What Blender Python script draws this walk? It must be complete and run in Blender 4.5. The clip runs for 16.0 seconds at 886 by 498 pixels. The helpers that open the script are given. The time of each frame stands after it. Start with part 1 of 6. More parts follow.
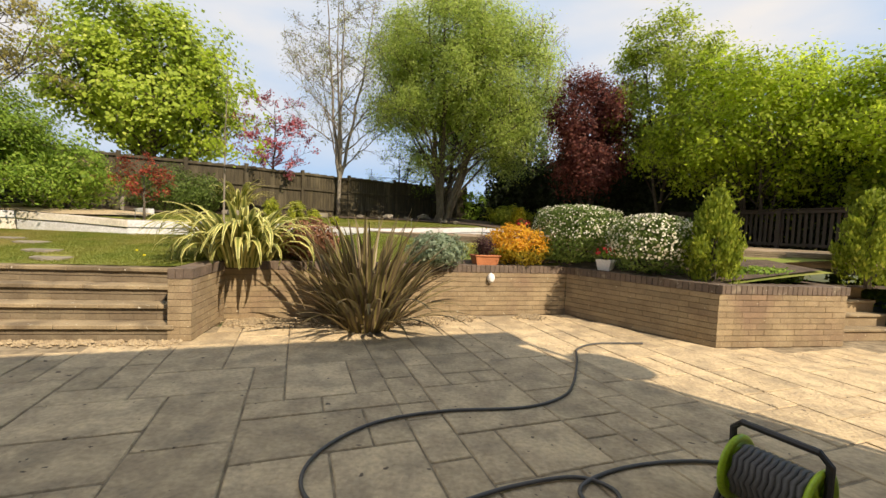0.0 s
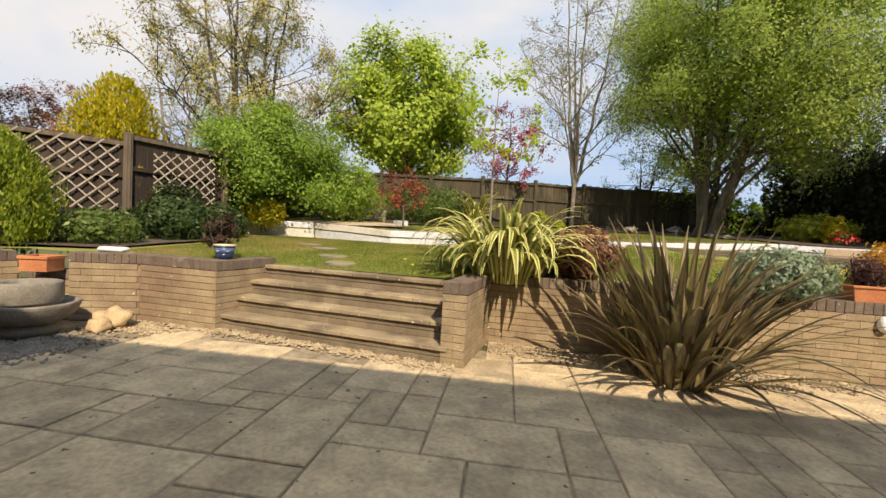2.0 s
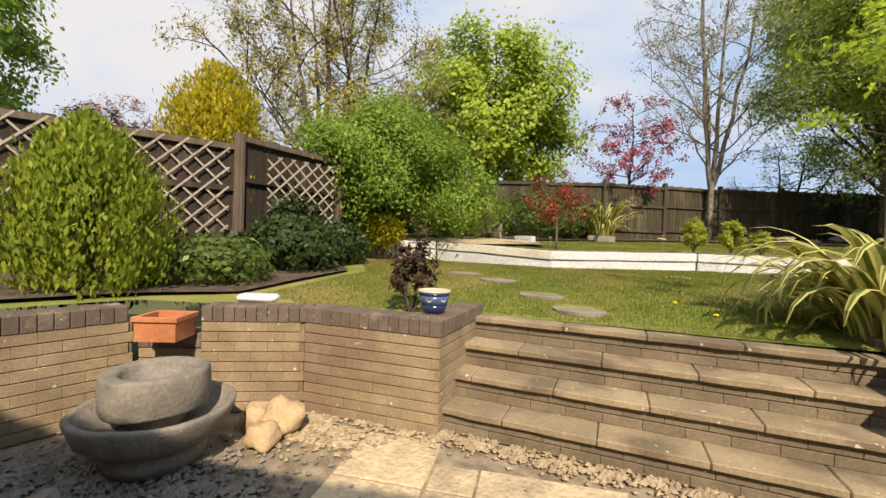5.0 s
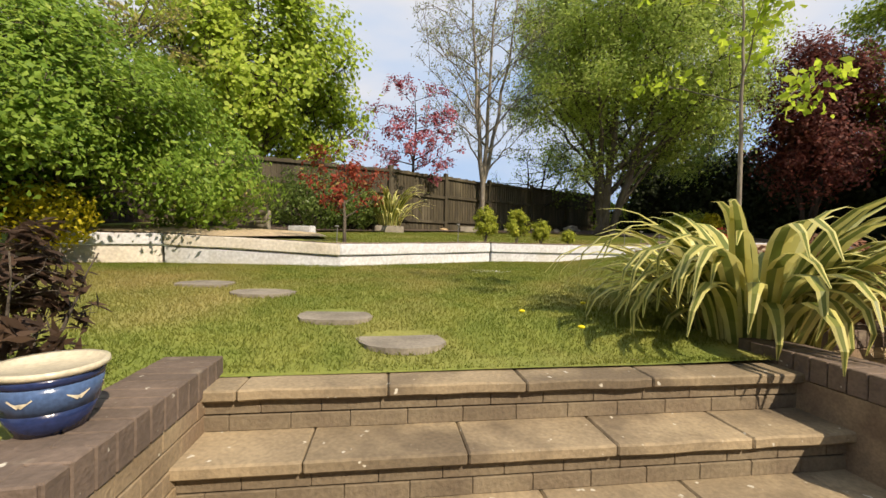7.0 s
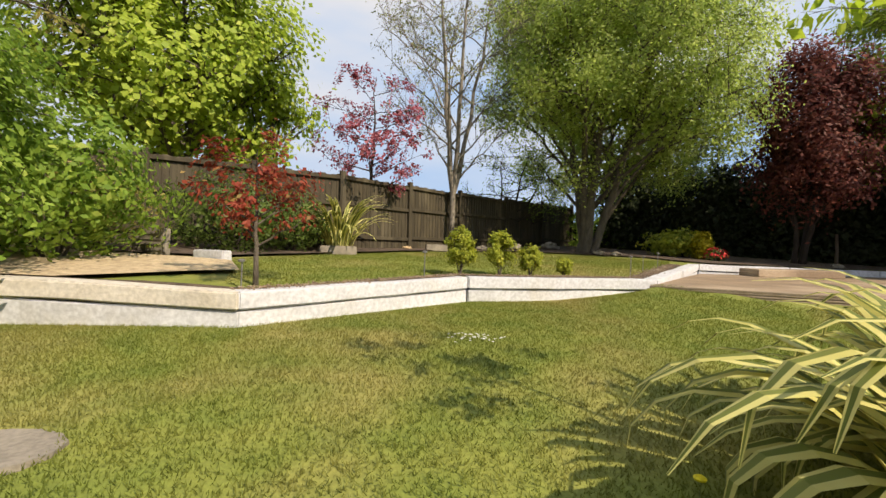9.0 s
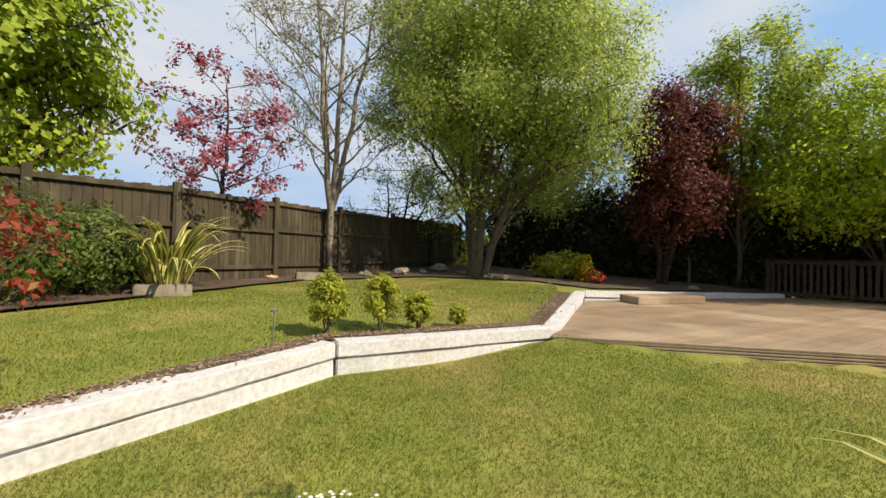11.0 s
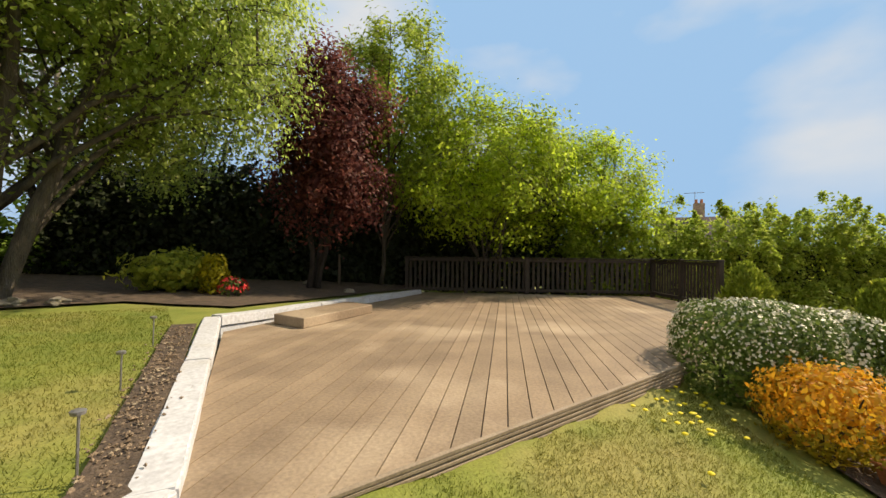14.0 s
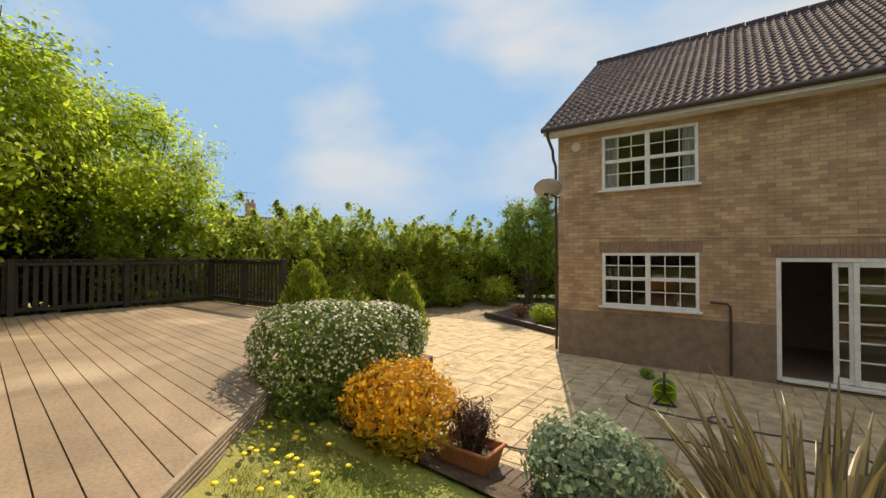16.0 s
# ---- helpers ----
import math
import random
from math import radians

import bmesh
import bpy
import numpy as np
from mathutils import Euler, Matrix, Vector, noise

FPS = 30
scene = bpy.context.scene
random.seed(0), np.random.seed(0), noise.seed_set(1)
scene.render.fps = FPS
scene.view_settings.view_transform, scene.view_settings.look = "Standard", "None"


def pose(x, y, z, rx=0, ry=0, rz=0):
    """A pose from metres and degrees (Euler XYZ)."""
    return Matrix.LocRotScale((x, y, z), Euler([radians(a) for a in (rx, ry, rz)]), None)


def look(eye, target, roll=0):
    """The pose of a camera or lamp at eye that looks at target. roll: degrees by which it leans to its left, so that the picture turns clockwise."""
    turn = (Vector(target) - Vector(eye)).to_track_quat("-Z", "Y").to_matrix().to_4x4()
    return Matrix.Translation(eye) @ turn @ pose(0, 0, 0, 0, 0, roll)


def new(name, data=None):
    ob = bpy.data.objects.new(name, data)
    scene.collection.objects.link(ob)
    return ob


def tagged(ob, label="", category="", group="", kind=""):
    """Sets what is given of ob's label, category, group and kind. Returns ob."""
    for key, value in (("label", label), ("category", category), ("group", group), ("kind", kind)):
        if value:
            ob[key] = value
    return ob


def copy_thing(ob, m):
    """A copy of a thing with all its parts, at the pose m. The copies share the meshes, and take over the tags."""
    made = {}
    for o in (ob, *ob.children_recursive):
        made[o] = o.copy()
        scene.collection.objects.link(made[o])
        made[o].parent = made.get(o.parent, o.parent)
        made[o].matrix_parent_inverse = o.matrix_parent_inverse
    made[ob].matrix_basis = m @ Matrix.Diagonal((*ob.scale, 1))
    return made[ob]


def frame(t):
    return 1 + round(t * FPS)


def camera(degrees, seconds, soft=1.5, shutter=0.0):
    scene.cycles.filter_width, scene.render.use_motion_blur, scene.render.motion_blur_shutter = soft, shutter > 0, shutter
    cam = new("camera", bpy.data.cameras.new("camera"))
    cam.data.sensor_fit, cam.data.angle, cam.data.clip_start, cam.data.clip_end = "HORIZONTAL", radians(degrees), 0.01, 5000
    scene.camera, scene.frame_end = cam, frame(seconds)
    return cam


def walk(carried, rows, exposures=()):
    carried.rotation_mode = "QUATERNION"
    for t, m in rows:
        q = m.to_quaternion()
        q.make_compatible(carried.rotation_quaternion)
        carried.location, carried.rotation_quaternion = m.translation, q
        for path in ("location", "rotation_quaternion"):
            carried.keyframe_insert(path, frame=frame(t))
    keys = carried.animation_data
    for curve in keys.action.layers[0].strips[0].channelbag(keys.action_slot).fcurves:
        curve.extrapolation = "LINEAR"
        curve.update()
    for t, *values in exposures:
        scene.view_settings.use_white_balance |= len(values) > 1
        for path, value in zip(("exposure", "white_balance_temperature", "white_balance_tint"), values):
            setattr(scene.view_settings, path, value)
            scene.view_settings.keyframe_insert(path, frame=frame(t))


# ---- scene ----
cam = camera(94.4, 16.0)
PATH = [
    (0, (0.294, 0.133, 1.294), (0.21, 2.129, 1.191), 2.5),
    (0.5, (0.202, 0.428, 1.292), (-0.058, 2.409, 1.196), 2.6),
    (1, (-0.065, 0.724, 1.213), (-0.564, 2.659, 1.122), 2.9),
    (1.5, (-0.467, 0.903, 1.174), (-1.231, 2.75, 1.088), 3.1),
    (2, (-0.83, 1.017, 1.194), (-1.849, 2.736, 1.115), 3.1),
    (2.5, (-1.292, 1.082, 1.19), (-2.527, 2.654, 1.125), 3.2),
    (3, (-1.793, 1.106, 1.182), (-3.181, 2.545, 1.128), 3.2),
    (3.2, (-1.99, 1.092, 1.199), (-3.424, 2.485, 1.151), 3.2),
    (5.3, (-3.833, 1.544, 1.282), (-4.815, 3.286, 1.245), 1.9),
    (5.5, (-3.933, 1.667, 1.286), (-4.785, 3.476, 1.25), 1.9),
    (6, (-4.126, 1.964, 1.291), (-4.66, 3.891, 1.253), 1.6),
    (6.5, (-4.213, 2.353, 1.262), (-4.498, 4.332, 1.22), 1.1),
    (7, (-4.308, 2.824, 1.253), (-4.456, 4.818, 1.209), 1.1),
    (7.5, (-4.367, 3.296, 1.277), (-4.458, 5.294, 1.23), 1.1),
    (8, (-4.38, 3.741, 1.306), (-4.452, 5.74, 1.268), 1.2),
    (8.2, (-4.373, 3.93, 1.324), (-4.454, 5.928, 1.295), 1.3),
    (9.2, (-4.385, 4.52, 1.60), (-4.34, 6.519, 1.60), 1.5),
    (10.3, (-4.339, 5.082, 1.879), (-4.15, 7.073, 1.905), 1.8),
    (10.5, (-4.283, 5.178, 1.936), (-4.004, 7.158, 1.97), 1.6),
    (11, (-4.146, 5.516, 1.957), (-3.6, 7.44, 1.999), 1.3),
    (11.5, (-4.059, 5.954, 2.003), (-3.215, 7.767, 2.034), 1.3),
    (12, (-3.948, 6.47, 2.068), (-2.838, 8.134, 2.098), 1.2),
    (12.5, (-3.796, 6.978, 2.068), (-2.478, 8.482, 2.099), 1.3),
    (13, (-3.512, 7.395, 2.104), (-2.027, 8.735, 2.133), 0.9),
    (13.5, (-3.123, 7.763, 2.163), (-1.476, 8.898, 2.187), 0.7),
    (14, (-2.647, 7.995, 2.159), (-0.832, 8.836, 2.187), 0.6),
    (14.5, (-2.229, 8.117, 2.17), (-0.282, 8.573, 2.201), 0.4),
    (15, (-1.927, 8.211, 2.215), (0.073, 8.169, 2.241), 0.5),
    (15.3, (-1.841, 8.163, 2.21), (0.13, 7.829, 2.229), 0.5),
    (15.5, (-1.698, 8.157, 2.19), (0.222, 7.599, 2.223), 0.3),
    (16, (-1.616, 8.148, 2.197), (0.068, 7.069, 2.226), 0.1),
]
walk(cam, [(t, look(eye, target, roll)) for t, eye, target, roll in PATH], [(0, 1.2, 8350, 13), (4, 1.16, 8050, 14), (8, 1.12, 7900, 14), (12, 1.08, 8300, 12), (16, 1.08, 8850, 11)])

# ---- world, sun ----
SUN = Vector((0.525, -0.525, 0.67)).normalized()
world = bpy.data.worlds.new("world")
scene.world = world
world.use_nodes = True
wn = world.node_tree
wn.nodes.clear()
w_out = wn.nodes.new("ShaderNodeOutputWorld")
w_bg = wn.nodes.new("ShaderNodeBackground")
w_sky = wn.nodes.new("ShaderNodeTexSky")
w_sky.sky_type = "NISHITA"
w_sky.sun_disc = False
w_sky.sun_elevation = math.asin(SUN.z)
w_sky.sun_rotation = math.atan2(SUN.x, SUN.y)
w_sky.air_density, w_sky.dust_density, w_sky.ozone_density = 1.0, 0.6, 1.5
w_co = wn.nodes.new("ShaderNodeTexCoord")
w_map = wn.nodes.new("ShaderNodeMapping")
w_map.inputs["Scale"].default_value = (1.0, 1.6, 3.2)
w_map.inputs["Rotation"].default_value = (0.0, 0.25, 0.6)
w_noise = wn.nodes.new("ShaderNodeTexNoise")
w_noise.inputs["Scale"].default_value = 1.5
w_noise.inputs["Detail"].default_value = 7
w_noise.inputs["Roughness"].default_value = 0.45
w_ramp = wn.nodes.new("ShaderNodeValToRGB")
w_ramp.color_ramp.elements[0].position, w_ramp.color_ramp.elements[1].position = 0.36, 0.62
w_mix = wn.nodes.new("ShaderNodeMixRGB")
w_mix.inputs[2].default_value = (2.3, 2.55, 3.0, 1)
w_gain = wn.nodes.new("ShaderNodeMixRGB")
w_gain.blend_type = "DARKEN"
w_gain.inputs[0].default_value = 1.0
w_gain.inputs[2].default_value = (0.9, 1.78, 3.25, 1)
wn.links.new(w_co.outputs["Generated"], w_map.inputs[0])
wn.links.new(w_map.outputs[0], w_noise.inputs["Vector"])
w_sep = wn.nodes.new("ShaderNodeSeparateXYZ")
w_high = wn.nodes.new("ShaderNodeMapRange")
w_high.inputs[1].default_value, w_high.inputs[2].default_value = -0.05, 0.30
w_side = wn.nodes.new("ShaderNodeVectorMath")
w_side.operation = "DOT_PRODUCT"
w_side.inputs[1].default_value = (-0.13, 0.02, 0.05)
w_cover = wn.nodes.new("ShaderNodeMath")
w_thin = wn.nodes.new("ShaderNodeMath")
w_thin.operation = "MULTIPLY"
wn.links.new(w_co.outputs["Generated"], w_side.inputs[0])
wn.links.new(w_side.outputs["Value"], w_cover.inputs[0])
wn.links.new(w_noise.outputs[0], w_cover.inputs[1])
wn.links.new(w_cover.outputs[0], w_ramp.inputs[0])
wn.links.new(w_co.outputs["Generated"], w_sep.inputs[0])
wn.links.new(w_sep.outputs["Z"], w_high.inputs[0])
wn.links.new(w_high.outputs[0], w_thin.inputs[0])
wn.links.new(w_ramp.outputs[0], w_thin.inputs[1])
wn.links.new(w_thin.outputs[0], w_mix.inputs[0])
wn.links.new(w_sky.outputs[0], w_gain.inputs[1])
wn.links.new(w_gain.outputs[0], w_mix.inputs[1])
wn.links.new(w_mix.outputs[0], w_bg.inputs[0])
wn.links.new(w_bg.outputs[0], w_out.inputs[0])
w_bg.inputs[1].default_value = 0.15
sun = new("sun", bpy.data.lights.new("sun", "SUN"))
sun.data.energy, sun.data.angle, sun.data.color = 2.8, radians(0.5), (1.0, 0.93, 0.82)
sun.matrix_world = look((0, 0, 30), tuple(Vector((0, 0, 30)) - SUN))


# ---- materials ----
def surface(name, c1, c2, scale=6.0, rough=0.85, bump=0.3, fine=60.0, c3=None, patch=0.9, per_object=0.0, metal=0.0, stretch=(1, 1, 1), depth=0.01, patch_at=(0.52, 0.66), spots=None):
    """A rough outdoor surface: grain, blotches of two colours, larger patches of a third, and fine relief."""
    m = bpy.data.materials.new(name)
    m.use_nodes = True
    nt = m.node_tree
    p = nt.nodes["Principled BSDF"]
    p.inputs["Roughness"].default_value = rough
    p.inputs["Metallic"].default_value = metal
    geo = nt.nodes.new("ShaderNodeNewGeometry")
    mp = nt.nodes.new("ShaderNodeMapping")
    mp.inputs["Scale"].default_value = stretch
    nt.links.new(geo.outputs["Position"], mp.inputs[0])

    def noise_at(s, detail=4):
        n = nt.nodes.new("ShaderNodeTexNoise")
        n.inputs["Scale"].default_value = s
        n.inputs["Detail"].default_value = detail
        nt.links.new(mp.outputs[0], n.inputs["Vector"])
        return n

    def blend(fac, a, b):
        x = nt.nodes.new("ShaderNodeMixRGB")
        nt.links.new(fac, x.inputs[0])
        for slot, v in ((1, a), (2, b)):
            if isinstance(v, tuple):
                x.inputs[slot].default_value = (*v, 1)
            else:
                nt.links.new(v, x.inputs[slot])
        return x.outputs[0]

    def ramp(fac, lo, hi):
        r = nt.nodes.new("ShaderNodeMapRange")
        r.inputs[1].default_value, r.inputs[2].default_value = lo, hi
        nt.links.new(fac, r.inputs[0])
        return r.outputs[0]

    n1, n2 = noise_at(scale), noise_at(fine, 3)
    col = blend(ramp(n1.outputs[0], 0.35, 0.65), c1, c2)
    if c3:
        col = blend(ramp(noise_at(patch, 6).outputs[0], *patch_at), col, c3)
    if spots:
        col = blend(ramp(noise_at(spots[1], 2).outputs[0], spots[2], spots[2] + 0.03), col, spots[0])
    dark = nt.nodes.new("ShaderNodeMixRGB")
    dark.blend_type = "MULTIPLY"
    dark.inputs[0].default_value = 1.0
    nt.links.new(col, dark.inputs[1])
    grain = ramp(n2.outputs[0], 0.2, 0.7)
    g = nt.nodes.new("ShaderNodeMapRange")
    g.inputs[3].default_value, g.inputs[4].default_value = 0.72, 1.12
    nt.links.new(grain, g.inputs[0])
    val = g.outputs[0]
    if per_object:
        oi = nt.nodes.new("ShaderNodeObjectInfo")
        r = nt.nodes.new("ShaderNodeMapRange")
        r.inputs[3].default_value, r.inputs[4].default_value = 1 - per_object, 1 + per_object
        nt.links.new(oi.outputs["Random"], r.inputs[0])
        mul = nt.nodes.new("ShaderNodeMath")
        mul.operation = "MULTIPLY"
        nt.links.new(val, mul.inputs[0])
        nt.links.new(r.outputs[0], mul.inputs[1])
        val = mul.outputs[0]
    comb = nt.nodes.new("ShaderNodeCombineColor")
    for k in range(3):
        nt.links.new(val, comb.inputs[k])
    nt.links.new(comb.outputs[0], dark.inputs[2])
    nt.links.new(dark.outputs[0], p.inputs["Base Color"])
    bp = nt.nodes.new("ShaderNodeBump")
    bp.inputs["Strength"].default_value = bump
    bp.inputs["Distance"].default_value = depth
    add = nt.nodes.new("ShaderNodeMath")
    nt.links.new(n1.outputs[0], add.inputs[0])
    nt.links.new(n2.outputs[0], add.inputs[1])
    nt.links.new(add.outputs[0], bp.inputs["Height"])
    nt.links.new(bp.outputs[0], p.inputs["Normal"])
    return m


def leaf(name, c1, c2, rough=0.55, through_light=0.45, bright=None):
    """Leaves that differ one by one, with light coming through the blade."""
    m = bpy.data.materials.new(name)
    m.use_nodes = True
    nt = m.node_tree
    p = nt.nodes["Principled BSDF"]
    p.inputs["Roughness"].default_value = rough
    p.inputs["Specular IOR Level"].default_value = 0.25
    geo = nt.nodes.new("ShaderNodeNewGeometry")
    r = nt.nodes.new("ShaderNodeValToRGB")
    r.color_ramp.elements[0].color = (*c1, 1)
    r.color_ramp.elements[1].color = (*c2, 1)
    if bright:
        e = r.color_ramp.elements.new(0.9)
        e.color = (*c2, 1)
        r.color_ramp.elements[2].color = (*bright, 1)
    nt.links.new(geo.outputs["Random Per Island"], r.inputs[0])
    tr = nt.nodes.new("ShaderNodeBsdfTranslucent")
    mix = nt.nodes.new("ShaderNodeMixShader")
    mix.inputs[0].default_value = through_light
    nt.links.new(r.outputs[0], p.inputs["Base Color"])
    nt.links.new(r.outputs[0], tr.inputs[0])
    nt.links.new(p.outputs[0], mix.inputs[1])
    nt.links.new(tr.outputs[0], mix.inputs[2])
    nt.links.new(mix.outputs[0], nt.nodes["Material Output"].inputs[0])
    return m


def plain(name, c, rough=0.5, metal=0.0):
    return surface(name, c, tuple(v * 0.86 for v in c), 9.0, rough, 0.08, 90.0, metal=metal)


M_SLAB = surface("sandstone_slab", (0.56, 0.445, 0.285), (0.39, 0.305, 0.20), 4.5, 0.9, 0.8, 30.0, c3=(0.31, 0.25, 0.17), patch=3.4, patch_at=(0.5, 0.7), spots=((0.10, 0.08, 0.06), 14.0, 0.70), per_object=0.15, depth=0.02)
M_JOINT = surface("sandy_mortar", (0.33, 0.27, 0.185), (0.17, 0.135, 0.09), 8.0, 0.95, 0.4, 80.0)
M_STEP = surface("step_stone", (0.33, 0.26, 0.165), (0.23, 0.18, 0.115), 3.0, 0.9, 0.3, 60.0, c3=(0.15, 0.115, 0.075), patch=2.5, per_object=0.1, spots=((0.55, 0.52, 0.44), 22.0, 0.70))
M_BRICK = surface("buff_brick", (0.32, 0.248, 0.155), (0.24, 0.178, 0.11), 5.0, 0.9, 0.4, 70.0, c3=(0.22, 0.15, 0.10), patch=1.4, per_object=0.12, spots=((0.58, 0.54, 0.42), 24.0, 0.715))
M_COPING = surface("brown_coping_brick", (0.155, 0.115, 0.09), (0.115, 0.086, 0.068), 6.0, 0.88, 0.4, 60.0, per_object=0.12, c3=(0.25, 0.21, 0.16), patch=5.0, patch_at=(0.6, 0.7), spots=((0.5, 0.47, 0.40), 26.0, 0.71))
M_MORTAR = surface("mortar", (0.27, 0.20, 0.13), (0.17, 0.12, 0.08), 9.0, 0.95, 0.3, 90.0)
M_WHITE = surface("white_painted_timber", (0.60, 0.62, 0.66), (0.55, 0.565, 0.60), 4.0, 0.6, 0.25, 30.0, c3=(0.50, 0.49, 0.47), patch=2.2, patch_at=(0.56, 0.80))
M_CREAM = surface("cream_painted_stone", (0.62, 0.59, 0.53), (0.55, 0.51, 0.44), 4.0, 0.7, 0.3, 30.0)
M_DECK = surface("weathered_deck_board", (0.30, 0.22, 0.148), (0.225, 0.162, 0.11), 2.0, 0.75, 0.3, 40.0, c3=(0.40, 0.31, 0.22), patch=0.7, per_object=0.10, stretch=(1, 1, 1))
M_DECKDARK = surface("grey_deck_fascia", (0.34, 0.27, 0.20), (0.25, 0.195, 0.14), 5.0, 0.8, 0.3, 60.0)
M_SOIL = surface("dark_soil", (0.12, 0.085, 0.06), (0.06, 0.043, 0.032), 9.0, 0.95, 0.7, 40.0, depth=0.03)
M_GRASS = surface("lawn_grass", (0.205, 0.228, 0.043), (0.145, 0.188, 0.029), 3.5, 0.9, 0.3, 55.0, c3=(0.36, 0.285, 0.11), patch=0.6, patch_at=(0.49, 0.77), depth=0.02)
M_BLADE = surface("grass_blade", (0.205, 0.228, 0.043), (0.145, 0.188, 0.029), 3.5, 0.9, 0.0, 55.0, c3=(0.36, 0.285, 0.11), patch=0.6, patch_at=(0.49, 0.77))
blade_nodes = M_BLADE.node_tree
blade_thin = blade_nodes.nodes.new("ShaderNodeBsdfTranslucent")
blade_mix = blade_nodes.nodes.new("ShaderNodeMixShader")
blade_mix.inputs[0].default_value = 0.5
blade_nodes.links.new(blade_nodes.nodes["Principled BSDF"].inputs["Base Color"].links[0].from_socket, blade_thin.inputs[0])
blade_nodes.links.new(blade_nodes.nodes["Principled BSDF"].outputs[0], blade_mix.inputs[1])
blade_nodes.links.new(blade_thin.outputs[0], blade_mix.inputs[2])
blade_nodes.links.new(blade_mix.outputs[0], blade_nodes.nodes["Material Output"].inputs[0])
M_GROUND = surface("field_ground", (0.09, 0.11, 0.035), (0.07, 0.08, 0.03), 0.4, 0.95, 0.3, 8.0)
M_GRAVEL = surface("buff_gravel", (0.46, 0.37, 0.24), (0.30, 0.23, 0.15), 14.0, 0.9, 0.5, 60.0, per_object=0.25)
M_FENCE = surface("dark_brown_fence_board", (0.043, 0.028, 0.02), (0.029, 0.019, 0.0145), 3.0, 0.85, 0.4, 40.0, c3=(0.08, 0.058, 0.04), patch=1.2, per_object=0.2, stretch=(4, 4, 0.7))
M_FENCEGREEN = surface("mossy_fence_board", (0.062, 0.050, 0.028), (0.042, 0.034, 0.02), 3.0, 0.85, 0.4, 40.0, c3=(0.095, 0.08, 0.05), patch=1.2, per_object=0.2, stretch=(4, 4, 0.7))
M_POST = surface("grey_fence_post", (0.15, 0.115, 0.08), (0.10, 0.075, 0.055), 4.0, 0.85, 0.4, 40.0, stretch=(4, 4, 0.6))
M_TRELLIS = surface("pale_trellis_lath", (0.42, 0.37, 0.31), (0.30, 0.26, 0.21), 5.0, 0.85, 0.3, 40.0)
M_BALUSTRADE = surface("dark_stained_balustrade", (0.055, 0.042, 0.032), (0.035, 0.028, 0.022), 4.0, 0.8, 0.3, 40.0, per_object=0.2)
M_BARK = surface("grey_bark", (0.13, 0.11, 0.085), (0.075, 0.062, 0.048), 7.0, 0.95, 0.8, 40.0, stretch=(2, 2, 0.6), depth=0.03)
M_BARKPALE = surface("pale_bark", (0.26, 0.23, 0.19), (0.15, 0.13, 0.105), 7.0, 0.9, 0.5, 40.0, stretch=(2, 2, 0.8))
M_BARKDARK = surface("dark_bark", (0.055, 0.042, 0.034), (0.035, 0.028, 0.023), 7.0, 0.95, 0.6, 40.0)
L_WILLOW = leaf("willow_leaf", (0.26, 0.36, 0.075), (0.45, 0.55, 0.145), through_light=0.68, bright=(0.60, 0.67, 0.24))
L_BUD = leaf("young_bud_leaf", (0.22, 0.25, 0.11), (0.36, 0.38, 0.20), through_light=0.4)
L_ACER = leaf("acer_leaf", (0.27, 0.38, 0.045), (0.44, 0.55, 0.09), bright=(0.58, 0.64, 0.15))
L_OLIVE = leaf("budding_leaf", (0.34, 0.31, 0.09), (0.50, 0.44, 0.16))
L_SHRUB = leaf("shrub_leaf", (0.13, 0.24, 0.03), (0.27, 0.40, 0.065), bright=(0.42, 0.52, 0.11))
# near-black leaf colour: the hedge's deep shade is painted in
L_SHADED = leaf("shaded_hedge_leaf", (0.018, 0.028, 0.012), (0.035, 0.05, 0.02), through_light=0.15)
L_HEDGE = leaf("hawthorn_leaf", (0.20, 0.29, 0.04), (0.42, 0.51, 0.085), through_light=0.65, bright=(0.54, 0.60, 0.14))
L_YELLOW = leaf("lime_leaf", (0.30, 0.43, 0.04), (0.50, 0.62, 0.075), through_light=0.68, bright=(0.62, 0.69, 0.11))
L_COPPER = leaf("copper_leaf", (0.11, 0.036, 0.036), (0.25, 0.085, 0.068), through_light=0.6, bright=(0.37, 0.15, 0.11))
L_PLUM = leaf("plum_blossom", (0.26, 0.05, 0.075), (0.48, 0.15, 0.19), bright=(0.62, 0.30, 0.32))
L_RED = leaf("red_shrub_leaf", (0.22, 0.035, 0.022), (0.38, 0.085, 0.05), bright=(0.32, 0.24, 0.08))
L_GOLD = leaf("golden_conifer_leaf", (0.28, 0.27, 0.018), (0.54, 0.45, 0.03), bright=(0.70, 0.58, 0.06))
L_THUJA = leaf("conifer_leaf", (0.15, 0.22, 0.025), (0.32, 0.39, 0.05), bright=(0.52, 0.54, 0.10))
L_BOX = leaf("box_leaf", (0.20, 0.26, 0.03), (0.46, 0.49, 0.07), bright=(0.62, 0.58, 0.09))
L_LAUREL = leaf("evergreen_leaf", (0.07, 0.12, 0.025), (0.16, 0.23, 0.06), rough=0.4, bright=(0.26, 0.34, 0.10))
L_FLOWER = leaf("cream_flower_cluster", (0.62, 0.60, 0.46), (0.76, 0.73, 0.62), through_light=0.2)
L_ORANGE = leaf("orange_leaf", (0.60, 0.26, 0.03), (0.76, 0.46, 0.05), bright=(0.68, 0.50, 0.07))
L_ORANGELOW = leaf("golden_green_leaf", (0.30, 0.26, 0.03), (0.48, 0.36, 0.05))
